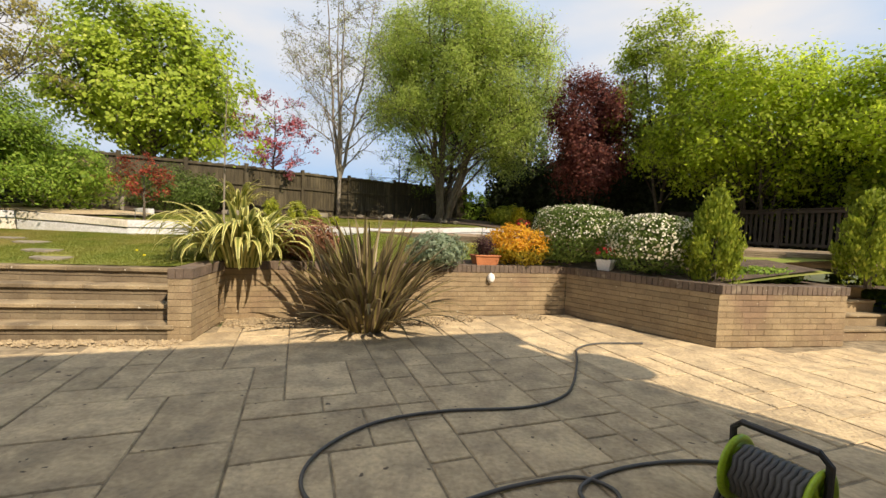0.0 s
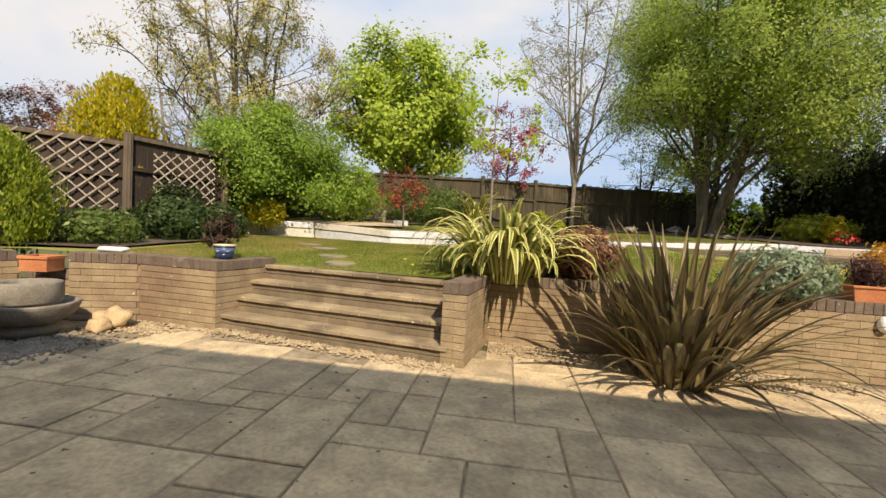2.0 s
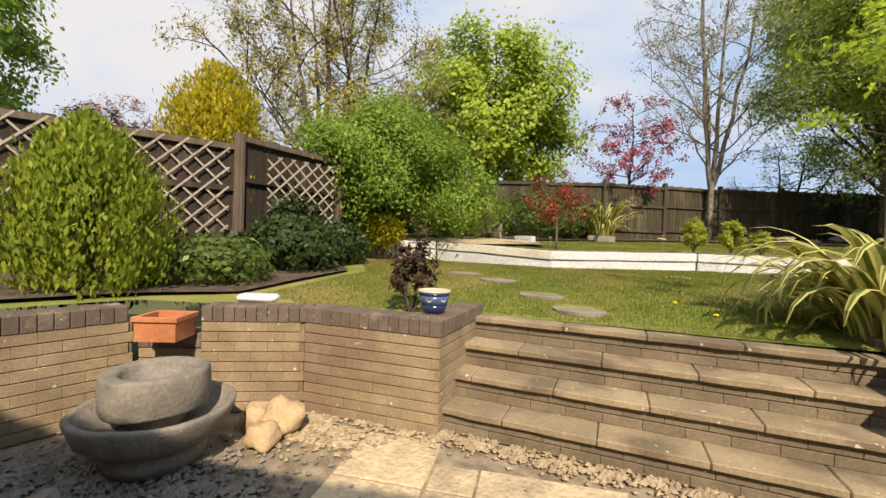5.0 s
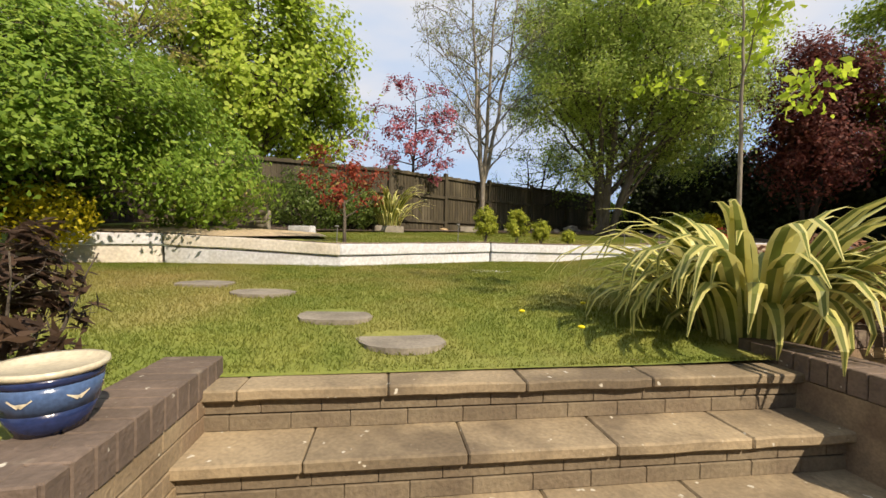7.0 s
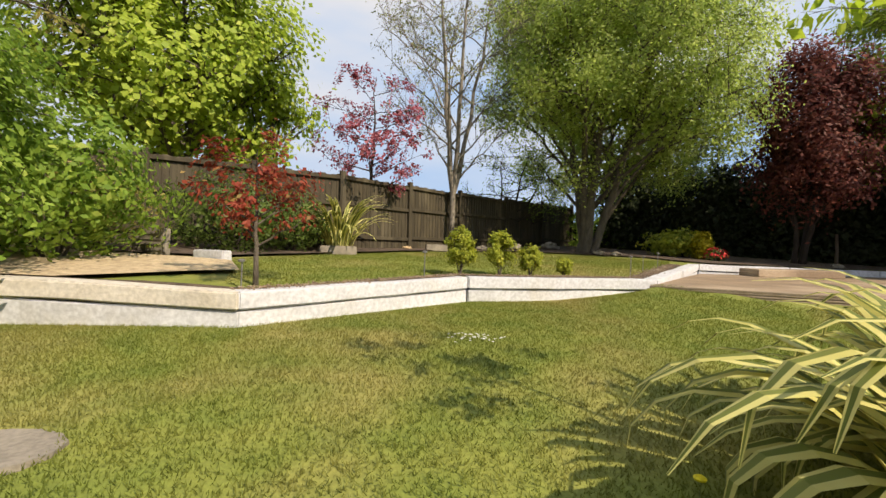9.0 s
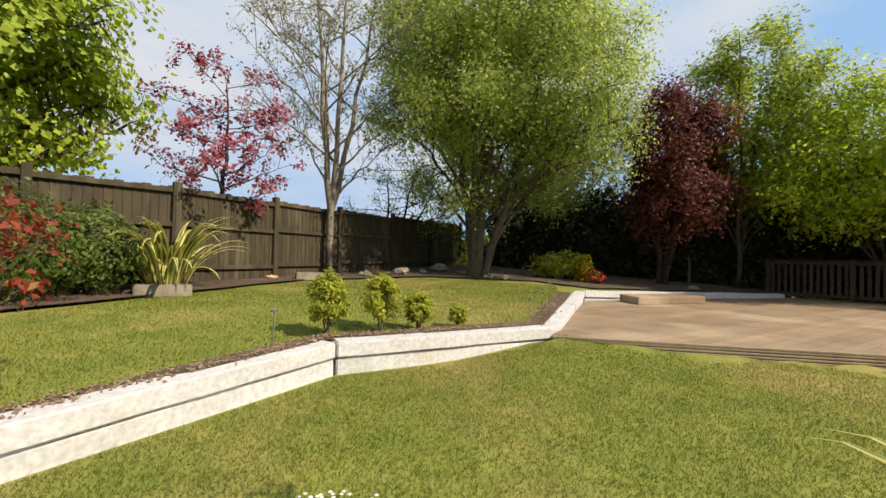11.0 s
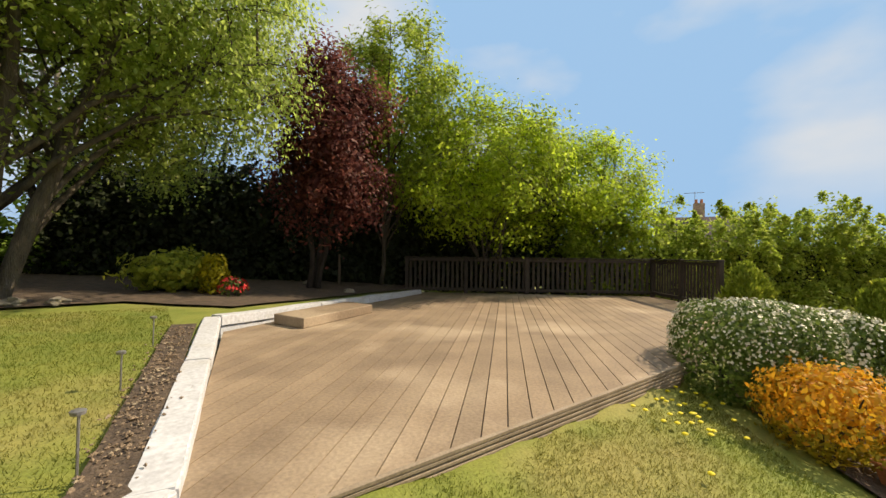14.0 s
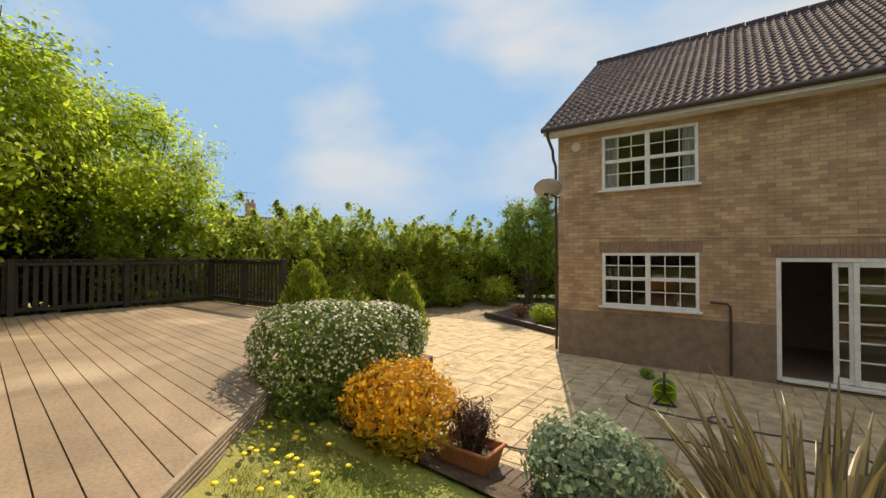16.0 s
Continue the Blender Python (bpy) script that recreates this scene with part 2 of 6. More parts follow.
L_BLUE = leaf("blue_grey_leaf", (0.17, 0.24, 0.15), (0.34, 0.42, 0.30))
L_PURPLE = leaf("purple_leaf", (0.06, 0.028, 0.03), (0.13, 0.065, 0.06))
L_IVY = leaf("ivy_leaf", (0.035, 0.065, 0.02), (0.085, 0.13, 0.045), rough=0.4)
L_BRONZE = leaf("bronze_bush_leaf", (0.22, 0.09, 0.055), (0.36, 0.19, 0.12), bright=(0.42, 0.28, 0.18))
L_DARKBROWN = leaf("bronze_shrub_leaf", (0.06, 0.04, 0.03), (0.12, 0.075, 0.05))
L_STRAPGREEN = leaf("strap_leaf_green", (0.14, 0.18, 0.045), (0.24, 0.27, 0.075), rough=0.4, through_light=0.3)
L_STRAPCREAM = leaf("strap_leaf_cream", (0.55, 0.52, 0.17), (0.70, 0.66, 0.28), rough=0.4, through_light=0.3)
L_STRAPOLIVE = leaf("strap_leaf_olive", (0.17, 0.15, 0.06), (0.30, 0.25, 0.10), rough=0.4, through_light=0.3)
L_STRAPBROWN = leaf("strap_leaf_bronze", (0.10, 0.075, 0.05), (0.21, 0.155, 0.09), rough=0.4, through_light=0.25, bright=(0.34, 0.28, 0.15))
M_UPVC = plain("white_upvc", (0.80, 0.81, 0.82), 0.35)
M_HOSE = plain("grey_hose_rubber", (0.085, 0.085, 0.085), 0.5)
M_LIME = plain("lime_green_plastic", (0.33, 0.52, 0.03), 0.4)
M_BLACK = plain("black_plastic", (0.022, 0.022, 0.024), 0.45)
M_TERRACOTTA = surface("terracotta", (0.52, 0.20, 0.09), (0.42, 0.15, 0.065), 6.0, 0.8, 0.15, 60.0)
M_CONCRETE = surface("grey_cast_stone", (0.25, 0.225, 0.19), (0.16, 0.145, 0.12), 6.0, 0.9, 0.5, 50.0)
M_BOULDER = surface("buff_boulder", (0.52, 0.38, 0.22), (0.38, 0.27, 0.16), 5.0, 0.85, 0.4, 50.0)
M_ROCK = surface("grey_rock", (0.28, 0.25, 0.205), (0.18, 0.16, 0.13), 5.0, 0.9, 0.5, 50.0)
M_BLUEPOT = plain("blue_glaze", (0.07, 0.13, 0.27), 0.2)
M_NAVYPOT = plain("navy_glaze", (0.02, 0.035, 0.11), 0.2)
M_POTRIM = plain("cream_glaze", (0.62, 0.56, 0.42), 0.3)
M_YELLOWFLOWER = plain("yellow_petal", (0.80, 0.66, 0.02), 0.6)
M_REDFLOWER = plain("red_petal", (0.62, 0.03, 0.03), 0.6)
M_GUTTER = plain("black_gutter_plastic", (0.05, 0.035, 0.035), 0.4)
M_DARKROOM = plain("dim_interior_plaster", (0.34, 0.22, 0.17), 0.9)
M_CURTAIN = plain("pale_curtain_cloth", (0.60, 0.60, 0.58), 0.9)
M_DISH = plain("pale_grey_dish_metal", (0.42, 0.43, 0.45), 0.5, 0.2)
M_STAKE = plain("grey_light_metal", (0.30, 0.30, 0.30), 0.4, 0.6)


def glass_material():
    m = bpy.data.materials.new("window_glass")
    m.use_nodes = True
    p = m.node_tree.nodes["Principled BSDF"]
    p.inputs["Base Color"].default_value = (0.9, 0.95, 0.93, 1)
    p.inputs["Roughness"].default_value = 0.02
    p.inputs["Transmission Weight"].default_value = 1.0
    p.inputs["IOR"].default_value = 1.5
    return m


M_GLASS = glass_material()


# ---- mesh helpers ----
def thing(name, at, label, category, group="", kind="", rz=0):
    ob = new(name)
    ob.empty_display_size = 0.1
    ob.matrix_world = pose(*at, 0, 0, rz)
    return tagged(ob, label, category, group, kind)


def link(name, me, mats, parent=None, label="", m=None):
    for x in mats if isinstance(mats, (list, tuple)) else [mats]:
        if x.name not in me.materials:
            me.materials.append(x)
    ob = new(name, me)
    if parent:
        ob.parent = parent
    if m is not None:
        ob.matrix_basis = m
    if label:
        ob["label"] = label
    return ob


def part(name, bm, mats, parent=None, label="", smooth=False):
    """Link a bmesh as one mesh object under a thing or a part."""
    me = bpy.data.meshes.new(name)
    bmesh.ops.recalc_face_normals(bm, faces=bm.faces)
    bm.to_mesh(me)
    bm.free()
    if smooth:
        me.polygons.foreach_set("use_smooth", [True] * len(me.polygons))
    return link(name, me, mats, parent, label)


def box(bm, c, s, rz=0.0, bevel=0.0, tilt=(0, 0)):
    m = pose(*c, tilt[0], tilt[1], rz) @ Matrix.Diagonal((*s, 1))
    r = bmesh.ops.create_cube(bm, size=1, matrix=m)
    if bevel:
        edges = list({e for v in r["verts"] for e in v.link_edges})
        bmesh.ops.bevel(bm, geom=edges, offset=bevel, segments=1, affect="EDGES", clamp_overlap=True)
    return r


def box_mesh(name, s, bevel, mat):
    bm = bmesh.new()
    box(bm, (0, 0, 0), s, 0, bevel)
    me = bpy.data.meshes.new(name)
    bm.to_mesh(me)
    bm.free()
    me.materials.append(mat)
    return me


def tube(bm, pts, radii, sides=6, cap=True):
    """A swept tube along points, with a radius at each."""
    pts = [Vector(p) for p in pts]
    rings = []
    for i, p in enumerate(pts):
        d = (pts[min(i + 1, len(pts) - 1)] - pts[max(i - 1, 0)]).normalized()
        a = d.orthogonal().normalized() if i == 0 else (a - d * a.dot(d)).normalized()
        b = d.cross(a)
        r = radii[i] if isinstance(radii, (list, tuple)) else radii
        rings.append([bm.verts.new(p + (a * math.cos(k * math.tau / sides) + b * math.sin(k * math.tau / sides)) * r) for k in range(sides)])
    for q, w in zip(rings, rings[1:]):
        for k in range(sides):
            bm.faces.new((q[k], q[(k + 1) % sides], w[(k + 1) % sides], w[k]))
    if cap:
        bm.faces.new(list(reversed(rings[0])))
        bm.faces.new(rings[-1])


def lathe(bm, profile, sides=28, at=(0, 0, 0), squash=1.0):
    """A turned shape from (radius, height) pairs."""
    rings = []
    for r, z in profile:
        rings.append([bm.verts.new((at[0] + r * math.cos(k * math.tau / sides), at[1] + squash * r * math.sin(k * math.tau / sides), at[2] + z)) for k in range(sides)])
    for q, w in zip(rings, rings[1:]):
        for k in range(sides):
            bm.faces.new((q[k], q[(k + 1) % sides], w[(k + 1) % sides], w[k]))
    bm.faces.new(list(reversed(rings[0])))
    bm.faces.new(rings[-1])


def quads(name, co, mats, parent, label="", per=4, index=None):
    """One mesh of many loose four- or three-cornered leaves, from an array of corners."""
    me = bpy.data.meshes.new(name)
    n = len(co) // per
    me.vertices.add(len(co))
    me.vertices.foreach_set("co", np.ascontiguousarray(co, dtype=np.float32).ravel())
    me.loops.add(len(co))
    me.loops.foreach_set("vertex_index", np.arange(len(co), dtype=np.int32))
    me.polygons.add(n)
    me.polygons.foreach_set("loop_start", np.arange(n, dtype=np.int32) * per)
    if index is not None:
        me.polygons.foreach_set("material_index", np.asarray(index, dtype=np.int32))
    me.update(calc_edges=True)
    return link(name, me, mats, parent, label)


def unit(v):
    return v / np.maximum(np.linalg.norm(v, axis=1, keepdims=True), 1e-6)


def leaf_quads(rng, P, out, size, aspect=0.55, wild=0.45):
    """Kite-shaped leaves at P, facing roughly out, of about that length."""
    n = len(P)
    nrm = unit(out + rng.normal(0, wild, (n, 3)))
    tan = unit(np.cross(nrm, rng.normal(0, 1, (n, 3))))
    bi = np.cross(nrm, tan)
    s = (size * rng.uniform(0.65, 1.35, n))[:, None]
    a, b = P - tan * s * 0.5, P + tan * s * 0.5
    mid = P - tan * s * 0.08 + nrm * s * 0.06
    w = bi * s * aspect * 0.5
    return np.stack([a, mid + w, b, mid - w], axis=1).reshape(-1, 3)


def lumps(d, seed, k=2.2):
    return np.array([noise.noise(Vector((float(x) * k + seed * 7.3, float(y) * k, float(z) * k))) for x, y, z in d])


def curve_pts(a, b, c, n):
    a, b, c = Vector(a), Vector(b), Vector(c)
    return [a * (1 - t) ** 2 + b * 2 * t * (1 - t) + c * t * t for t in [k / n for k in range(n + 1)]]


def tree(base, centre, radii, label, mats, limbs=14, subs=8, twigs=6, leaves=12000, size=0.10, trunk=0.15, split=0.6, stems=1, seed=1, clump=0.12, up=0.2, droop=0.0, low=0.8, lump=0.3, lean=0.45, aspect=0.55, category="tree", name="tree"):
    """Trunk, leaders, limbs, side branches and twigs that fill an uneven crown, with leaves bunched along the twigs."""
    rng = np.random.default_rng(seed)
    th = thing(name, base, label, category)
    cen, rad = Vector(centre) - Vector(base), Vector(radii)

    def reach(q):
        d = Vector((q.x / rad.x, q.y / rad.y, q.z / rad.z))
        n = d.normalized()
        return d.length / (1 + lump * noise.noise(n * 2.2 + Vector((seed * 7.3, 0, 0))) + 0.5 * lump * noise.noise(n * 5.0 + Vector((0, seed * 3.1, 0))))

    def shoot(a, d, length, floor):
        b = a + d * length
        for _ in range(5):
            if reach(b - cen) < 1.0 and b.z > floor:
                break
            length *= 0.72
            b = a + d * length
        b.z = max(b.z, floor * 0.9)
        return b

    def jitter(k):
        return Vector(rng.normal(0, k, 3))

    fine = min(1.0, trunk / 0.06)
    bm = bmesh.new()
    leaders = []
    for s in range(stems):
        ang = s * math.tau / stems + rng.uniform(0, 0.9)
        away = Vector((math.cos(ang), math.sin(ang), 0))
        foot = away * (0 if stems == 1 or split > 0.5 else trunk * 1.2)
        tip = cen + Vector((away.x * rad.x, away.y * rad.y, 0)) * (0 if stems == 1 else lean * rng.uniform(0.7, 1.2)) + Vector((0, 0, rad.z * rng.uniform(0.68, 0.85)))
        crotch = foot + Vector((cen.x * 0.2, cen.y * 0.2, split))
        ctrl = Vector((crotch.x + (tip.x - crotch.x) * 0.55, crotch.y + (tip.y - crotch.y) * 0.55, crotch.z + (tip.z - crotch.z) * 0.4))
        pts = [foot - Vector((0, 0, 0.1)), foot.lerp(crotch, 0.5)] + curve_pts(crotch, ctrl, tip, 9)
        pts = [p + jitter(0.012 * rad.x) if i > 2 else p for i, p in enumerate(pts)]
        r0 = trunk if stems == 1 else trunk * 0.66
        rr = [r0 * 1.35, r0 * 1.05] + [max(0.008 * fine, r0 * (1 - 0.098 * i)) for i in range(10)]
        tube(bm, pts, rr, 8)
        leaders.append((pts, rr))
    ends = []
    for i in range(limbs):
        pts, rr = leaders[i % stems]
        f = 0.06 + 0.9 * (i + rng.uniform(0.1, 0.9)) / limbs
        k = 2 + f * 9
        j = min(10, int(k))
        root = pts[j].lerp(pts[min(11, j + 1)], k - j)
        turn = i * 2.4 + rng.uniform(-0.5, 0.5)
        rise = -0.55 + 1.45 * f + rng.uniform(-0.2, 0.2)
        flat = math.sqrt(max(0.05, 1 - min(0.95, rise) ** 2))
        way = Vector((math.cos(turn) * flat, math.sin(turn) * flat, max(-0.9, min(0.97, rise))))
        tip = cen + Vector((way.x * rad.x, way.y * rad.y, way.z * rad.z)) * rng.uniform(0.72, 0.95)
        tip = cen + (tip - cen) * (1 / max(1.0, reach(tip - cen)))
        tip.z = max(tip.z, low + min(0.25, 0.1 * rad.z))
        length = (tip - root).length
        limb = curve_pts(root, root.lerp(tip, 0.5) + Vector((0, 0, up * length)), tip, 7)
        limb = [p + jitter(0.012 * length) if 0 < q < 7 else p for q, p in enumerate(limb)]
        r1 = max(0.012 * fine, rr[j] * 0.5)
        tube(bm, limb, [max(0.006 * fine, r1 * (1 - 0.125 * q)) for q in range(8)], 6, False)
        for c in range(subs):
            g = 7 * min(0.999, 0.22 + 0.78 * (c + rng.uniform(0.2, 1.0)) / subs)
            q = int(g)
            a = limb[q].lerp(limb[q + 1], g - q)
            along = (limb[q + 1] - limb[q]).normalized()
            d = (along * 0.75 + jitter(0.62) + Vector((0, 0, 0.3 - droop))).normalized()
            e = shoot(a, d, max(0.18 * rad.x, length * rng.uniform(0.2, 0.42)), low)
            side = curve_pts(a, a.lerp(e, 0.5) + Vector((0, 0, 0.12 * (e - a).length)), e, 4)
            r2 = max(0.0065 * fine, r1 * 0.4)
            tube(bm, side, [max(0.004 * fine, r2 * (1 - 0.18 * w)) for w in range(5)], 4, False)
            ends.append((side[2], e))
            for w in range(twigs):
                h = 4 * min(0.999, 0.25 + 0.75 * (w + rng.uniform(0.2, 1.0)) / twigs)
                v = int(h)
                a2 = side[v].lerp(side[v + 1], h - v)
                d2 = ((side[v + 1] - side[v]).normalized() * 0.7 + jitter(0.6) + Vector((0, 0, 0.15 - droop))).normalized()
                e2 = shoot(a2, d2, max(0.09 * rad.x, (e - a).length * rng.uniform(0.28, 0.6)), low * 0.95)
                tube(bm, [a2, a2.lerp(e2, 0.5) + Vector((0, 0, 0.06 * (e2 - a2).length)), e2], [max(0.0042 * fine, r2 * 0.5), 0.0038 * fine, 0.003 * fine], 3, False)
                ends.append((a2, e2))
    part("trunk", bm, mats[0], th, "", True)
    A, B = np.array([list(x[0]) for x in ends]), np.array([list(x[1]) for x in ends])
    weight = rng.uniform(0.3, 1.0, len(ends))
    pick = rng.choice(len(ends), leaves, p=weight / weight.sum())
    P = A[pick] + (B - A)[pick] * rng.uniform(0.25, 1.08, (leaves, 1)) + rng.normal(0, clump, (leaves, 3))
    P[:, 2] -= np.abs(rng.normal(0, clump * max(0.0, droop) * 2, leaves))
    out = unit((P - np.array(list(cen))) / np.array(list(rad)))
    quads("crown", leaf_quads(rng, P, out * 0.8 + np.array([0, 0, 0.45]), size, aspect), mats[1], th)
    return th


def shrub(base, radii, label, mats, leaves=4000, size=0.05, seed=1, category="shrub", name="shrub", shell=0.75, stems=7, lump=0.25, wild=0.5, lift=0.0, aspect=0.55, square=0.0, top_mat=None, sub="leaves"):
    """A bush: short stems and leaves in an uneven shell, standing on its base."""
    rng = np.random.default_rng(seed)
    th = thing(name, base, label, category)
    rad = np.array(radii)
    cen = np.array([0, 0, rad[2] + lift])
    bm = bmesh.new()
    for i in range(stems):
        a = i * math.tau / stems + rng.uniform(0, 0.8)
        e = Vector((math.cos(a) * rad[0] * 0.6, math.sin(a) * rad[1] * 0.6, float(cen[2] + rad[2] * rng.uniform(0.0, 0.6))))
        f = Vector((math.cos(a) * 0.04, math.sin(a) * 0.04, -0.03))
        tube(bm, curve_pts(f, f.lerp(e, 0.5) + Vector((0, 0, 0.15 * rad[2])), e, 4), [0.022, 0.017, 0.013, 0.009, 0.005], 5, False)
    part("woody_base", bm, mats[0], th)
    d = unit(rng.normal(0, 1, (leaves, 3)))
    if square:
        m = np.max(np.abs(d), axis=1, keepdims=True)
        d2 = d / m
        d = d * (1 - square) + d2 * square * 0.82
    r = rng.uniform(shell, 1.0, leaves) * (1 + lump * lumps(unit(d), seed, 2.6) + 0.6 * lump * lumps(unit(d), seed + 3, 6.0))
    deep = rng.uniform(0, 1, leaves) < 0.18
    r[deep] *= rng.uniform(0.3, 0.9, int(deep.sum()))
    P = d * r[:, None] * rad + cen
    P[:, 2] = np.maximum(P[:, 2], 0.01)
    m = mats[1]
    idx = None
    if top_mat:
        m = [mats[1], top_mat]
        idx = ((P[:, 2] + rng.normal(0, 0.12 * rad[2], leaves)) > cen[2] - rad[2] * 0.15).astype(int)
    quads(sub, leaf_quads(rng, P, unit(d) * 1.2, size, aspect, wild), m, th, "", 4, idx)
    return th


def upright_conifer(base, radius, height, label, mats, leaves=5000, size=0.06, seed=1, tip=0.75, name="conifer", waist=0.15):
    """A dense flame-shaped conifer of upright sprays."""
    rng = np.random.default_rng(seed)
    th = thing(name, base, label, "conifer")
    bm = bmesh.new()
    tube(bm, [(0, 0, -0.05), (0, 0, height * 0.5), (0.02, 0, height * 0.9)], [0.05, 0.035, 0.01], 6)
    part("trunk", bm, mats[0], th)
    plumes = max(60, leaves // 55)
    zp = rng.uniform(0, 1, plumes) ** 0.85 * 0.86
    ap = rng.uniform(0, math.tau, plumes)
    long = rng.uniform(0.10, 0.26, plumes)
    pick = rng.integers(0, plumes, leaves)
    u = rng.uniform(0, 1, leaves)
    z = np.minimum(0.995, zp[pick] + long[pick] * u)
    prof = np.where(zp < waist, 0.75 + 0.25 * zp / waist, np.clip((1 - (zp - waist) / (1 - waist)), 0, 1) ** tip)
    edge = np.where(z < waist, 1.0, np.clip((1 - (z - waist) / (1 - waist)), 0.02, 1) ** tip)
    taper = 0.06 * radius * (1.4 - u)
    rr = radius * np.minimum(prof[pick] * (0.74 + 0.26 * u), edge * 1.12) * rng.uniform(0.78, 1.16, plumes)[pick] * np.where(rng.uniform(0, 1, leaves) < 0.25, rng.uniform(0.4, 1, leaves), 1.0)
    a = ap[pick]
    P = np.stack([rr * np.cos(a), rr * np.sin(a), z * height], 1) + rng.normal(0, 1, (leaves, 3)) * (taper[:, None] + 0.012)
    P[:, 2] = np.maximum(P[:, 2], 0.01)
    out = np.stack([np.cos(a), np.sin(a), np.zeros(leaves)], 1)
    n = leaves
    tan = unit(np.stack([np.cos(a) * 0.25, np.sin(a) * 0.25, np.ones(n)], 1) + rng.normal(0, 0.3, (n, 3)))
    bi = unit(np.cross(tan, out + rng.normal(0, 0.5, (n, 3))))
    s = (size * rng.uniform(0.7, 1.4, n))[:, None]
    co = np.stack([P - tan * s * 0.5, P + bi * s * 0.2, P + tan * s * 0.5, P - bi * s * 0.2], 1).reshape(-1, 3)
    quads("foliage", co, mats[1], th)
    return th


def strap_plant(base, length, blades, label, mats, width=0.05, arch=0.6, seed=1, name="flax_plant", spread=0.2, upright=0.5, margins=True, lowest=35, stiff=1.0):
    """A clump of long sword leaves that arch over, folded along the midrib."""
    rng = np.random.default_rng(seed)
    th = thing(name, base, label, "flax plant")
    for i in range(blades):
        co, idx = [], []
        a = rng.uniform(0, math.tau)
        up = rng.uniform(0, 1) ** upright
        L = length * rng.uniform(0.65, 1.1)
        r0 = spread * rng.uniform(0, 1) ** 0.5
        out = np.array([math.cos(a), math.sin(a), 0.0])
        side = np.array([-math.sin(a), math.cos(a), 0.0])
        p = out * r0 + np.array([0, 0, -0.02])
        el = math.radians(lowest + (88 - lowest) * up)
        bend = arch * (1.3 - 0.75 * up * stiff) * rng.uniform(0.6, 1.35)
        prev = None
        N = 9
        sway = rng.normal(0, 0.12)
        for k in range(N + 1):
            t = k / N
            e = el - bend * 2.4 * t ** 1.8
            dirv = out * math.cos(e) + np.array([0, 0, math.sin(e)]) + side * sway * t
            w = width * rng.uniform(0.97, 1.03) * (0.55 + 0.9 * t if t < 0.5 else 1.0 - (t - 0.5) * 1.86) * 0.5
            up_v = np.cross(side, dirv)
            row = [p - side * w + up_v * w * 0.25, p - side * w * 0.42 + up_v * w * 0.06, p + side * w * 0.42 + up_v * w * 0.06, p + side * w + up_v * w * 0.25]
            if prev is not None:
                for q in range(3):
                    co += [prev[q], prev[q + 1], row[q + 1], row[q]]
                    idx.append(1 if (q == 1 if not margins else q != 1) else 0)
            prev = row
            p = p + dirv * L / N
            p[2] = max(p[2], -base[2] + 0.03)
        quads("blade", np.array(co), list(mats), th, "", 4, idx if len(mats) > 1 else None)
    return th


def flat_patch(name, outline, height, mat, label, category, step=0.6, rough=0.0, kind="structure", thick=0.0):
    """Ground inside an outline, cut into cells and lifted to a height that follows the slope."""
    bm = bmesh.new()
    f = bm.faces.new([bm.verts.new((x, y, 0)) for x, y in outline])
    f.normal_update()
    bmesh.ops.triangulate(bm, faces=[f])
    for axis in (0, 1):
        lo, hi = min(p[axis] for p in outline), max(p[axis] for p in outline)
        k = lo + step
        while k < hi:
            no = (1, 0, 0) if axis == 0 else (0, 1, 0)
            at = (k, 0, 0) if axis == 0 else (0, k, 0)
            bmesh.ops.bisect_plane(bm, geom=bm.verts[:] + bm.edges[:] + bm.faces[:], plane_co=at, plane_no=no)
            k += step
    for v in bm.verts:
        v.co.z = height(v.co.x, v.co.y) + rough * noise.noise(Vector((v.co.x * 1.3, v.co.y * 1.3, 0)))
    for fc in bm.faces:
        if fc.normal.z < 0:
            fc.normal_flip()
    me = bpy.data.meshes.new(name)
    bm.to_mesh(me)
    bm.free()
    me.polygons.foreach_set("use_smooth", [True] * len(me.polygons))
    return tagged(link(name, me, mat), label, category, "", kind)


def inside(x, y, poly):
    hit = False
    for (x1, y1), (x2, y2) in zip(poly, poly[1:] + poly[:1]):
        if (y1 > y) != (y2 > y) and x < (x2 - x1) * (y - y1) / (y2 - y1) + x1:
            hit = not hit
    return hit


def clip(poly, a, b, c):
    """The part of a polygon with a*x + b*y <= c."""
    out = []
    for p, q in zip(poly, poly[1:] + poly[:1]):
        dp, dq = a * p[0] + b * p[1] - c, a * q[0] + b * q[1] - c
        if dp <= 0:
            out.append(p)
        if dp * dq < 0:
            t = dp / (dp - dq)
            out.append((p[0] + (q[0] - p[0]) * t, p[1] + (q[1] - p[1]) * t))
    return out


def prism(bm, poly, z0, z1):
    lo = [bm.verts.new((x, y, z0)) for x, y in poly]
    hi = [bm.verts.new((x, y, z1)) for x, y in poly]
    bm.faces.new(list(reversed(lo)))
    bm.faces.new(hi)
    for i in range(len(poly)):
        j = (i + 1) % len(poly)
        bm.faces.new((lo[i], lo[j], hi[j], hi[i]))


def heading(p, q):
    return math.degrees(math.atan2(q[1] - p[1], q[0] - p[0]))


# ---- levels and plan ----
HOUSE_A = Vector((4.78, 0.95, 0))
HOUSE_U = Vector((-0.927, -0.375, 0))
HOUSE_N = Vector((-0.375, 0.927, 0))
HOUSE_RZ = math.degrees(math.atan2(-0.375, -0.927))
WALL_H = 0.76
DECK_Z = 1.15


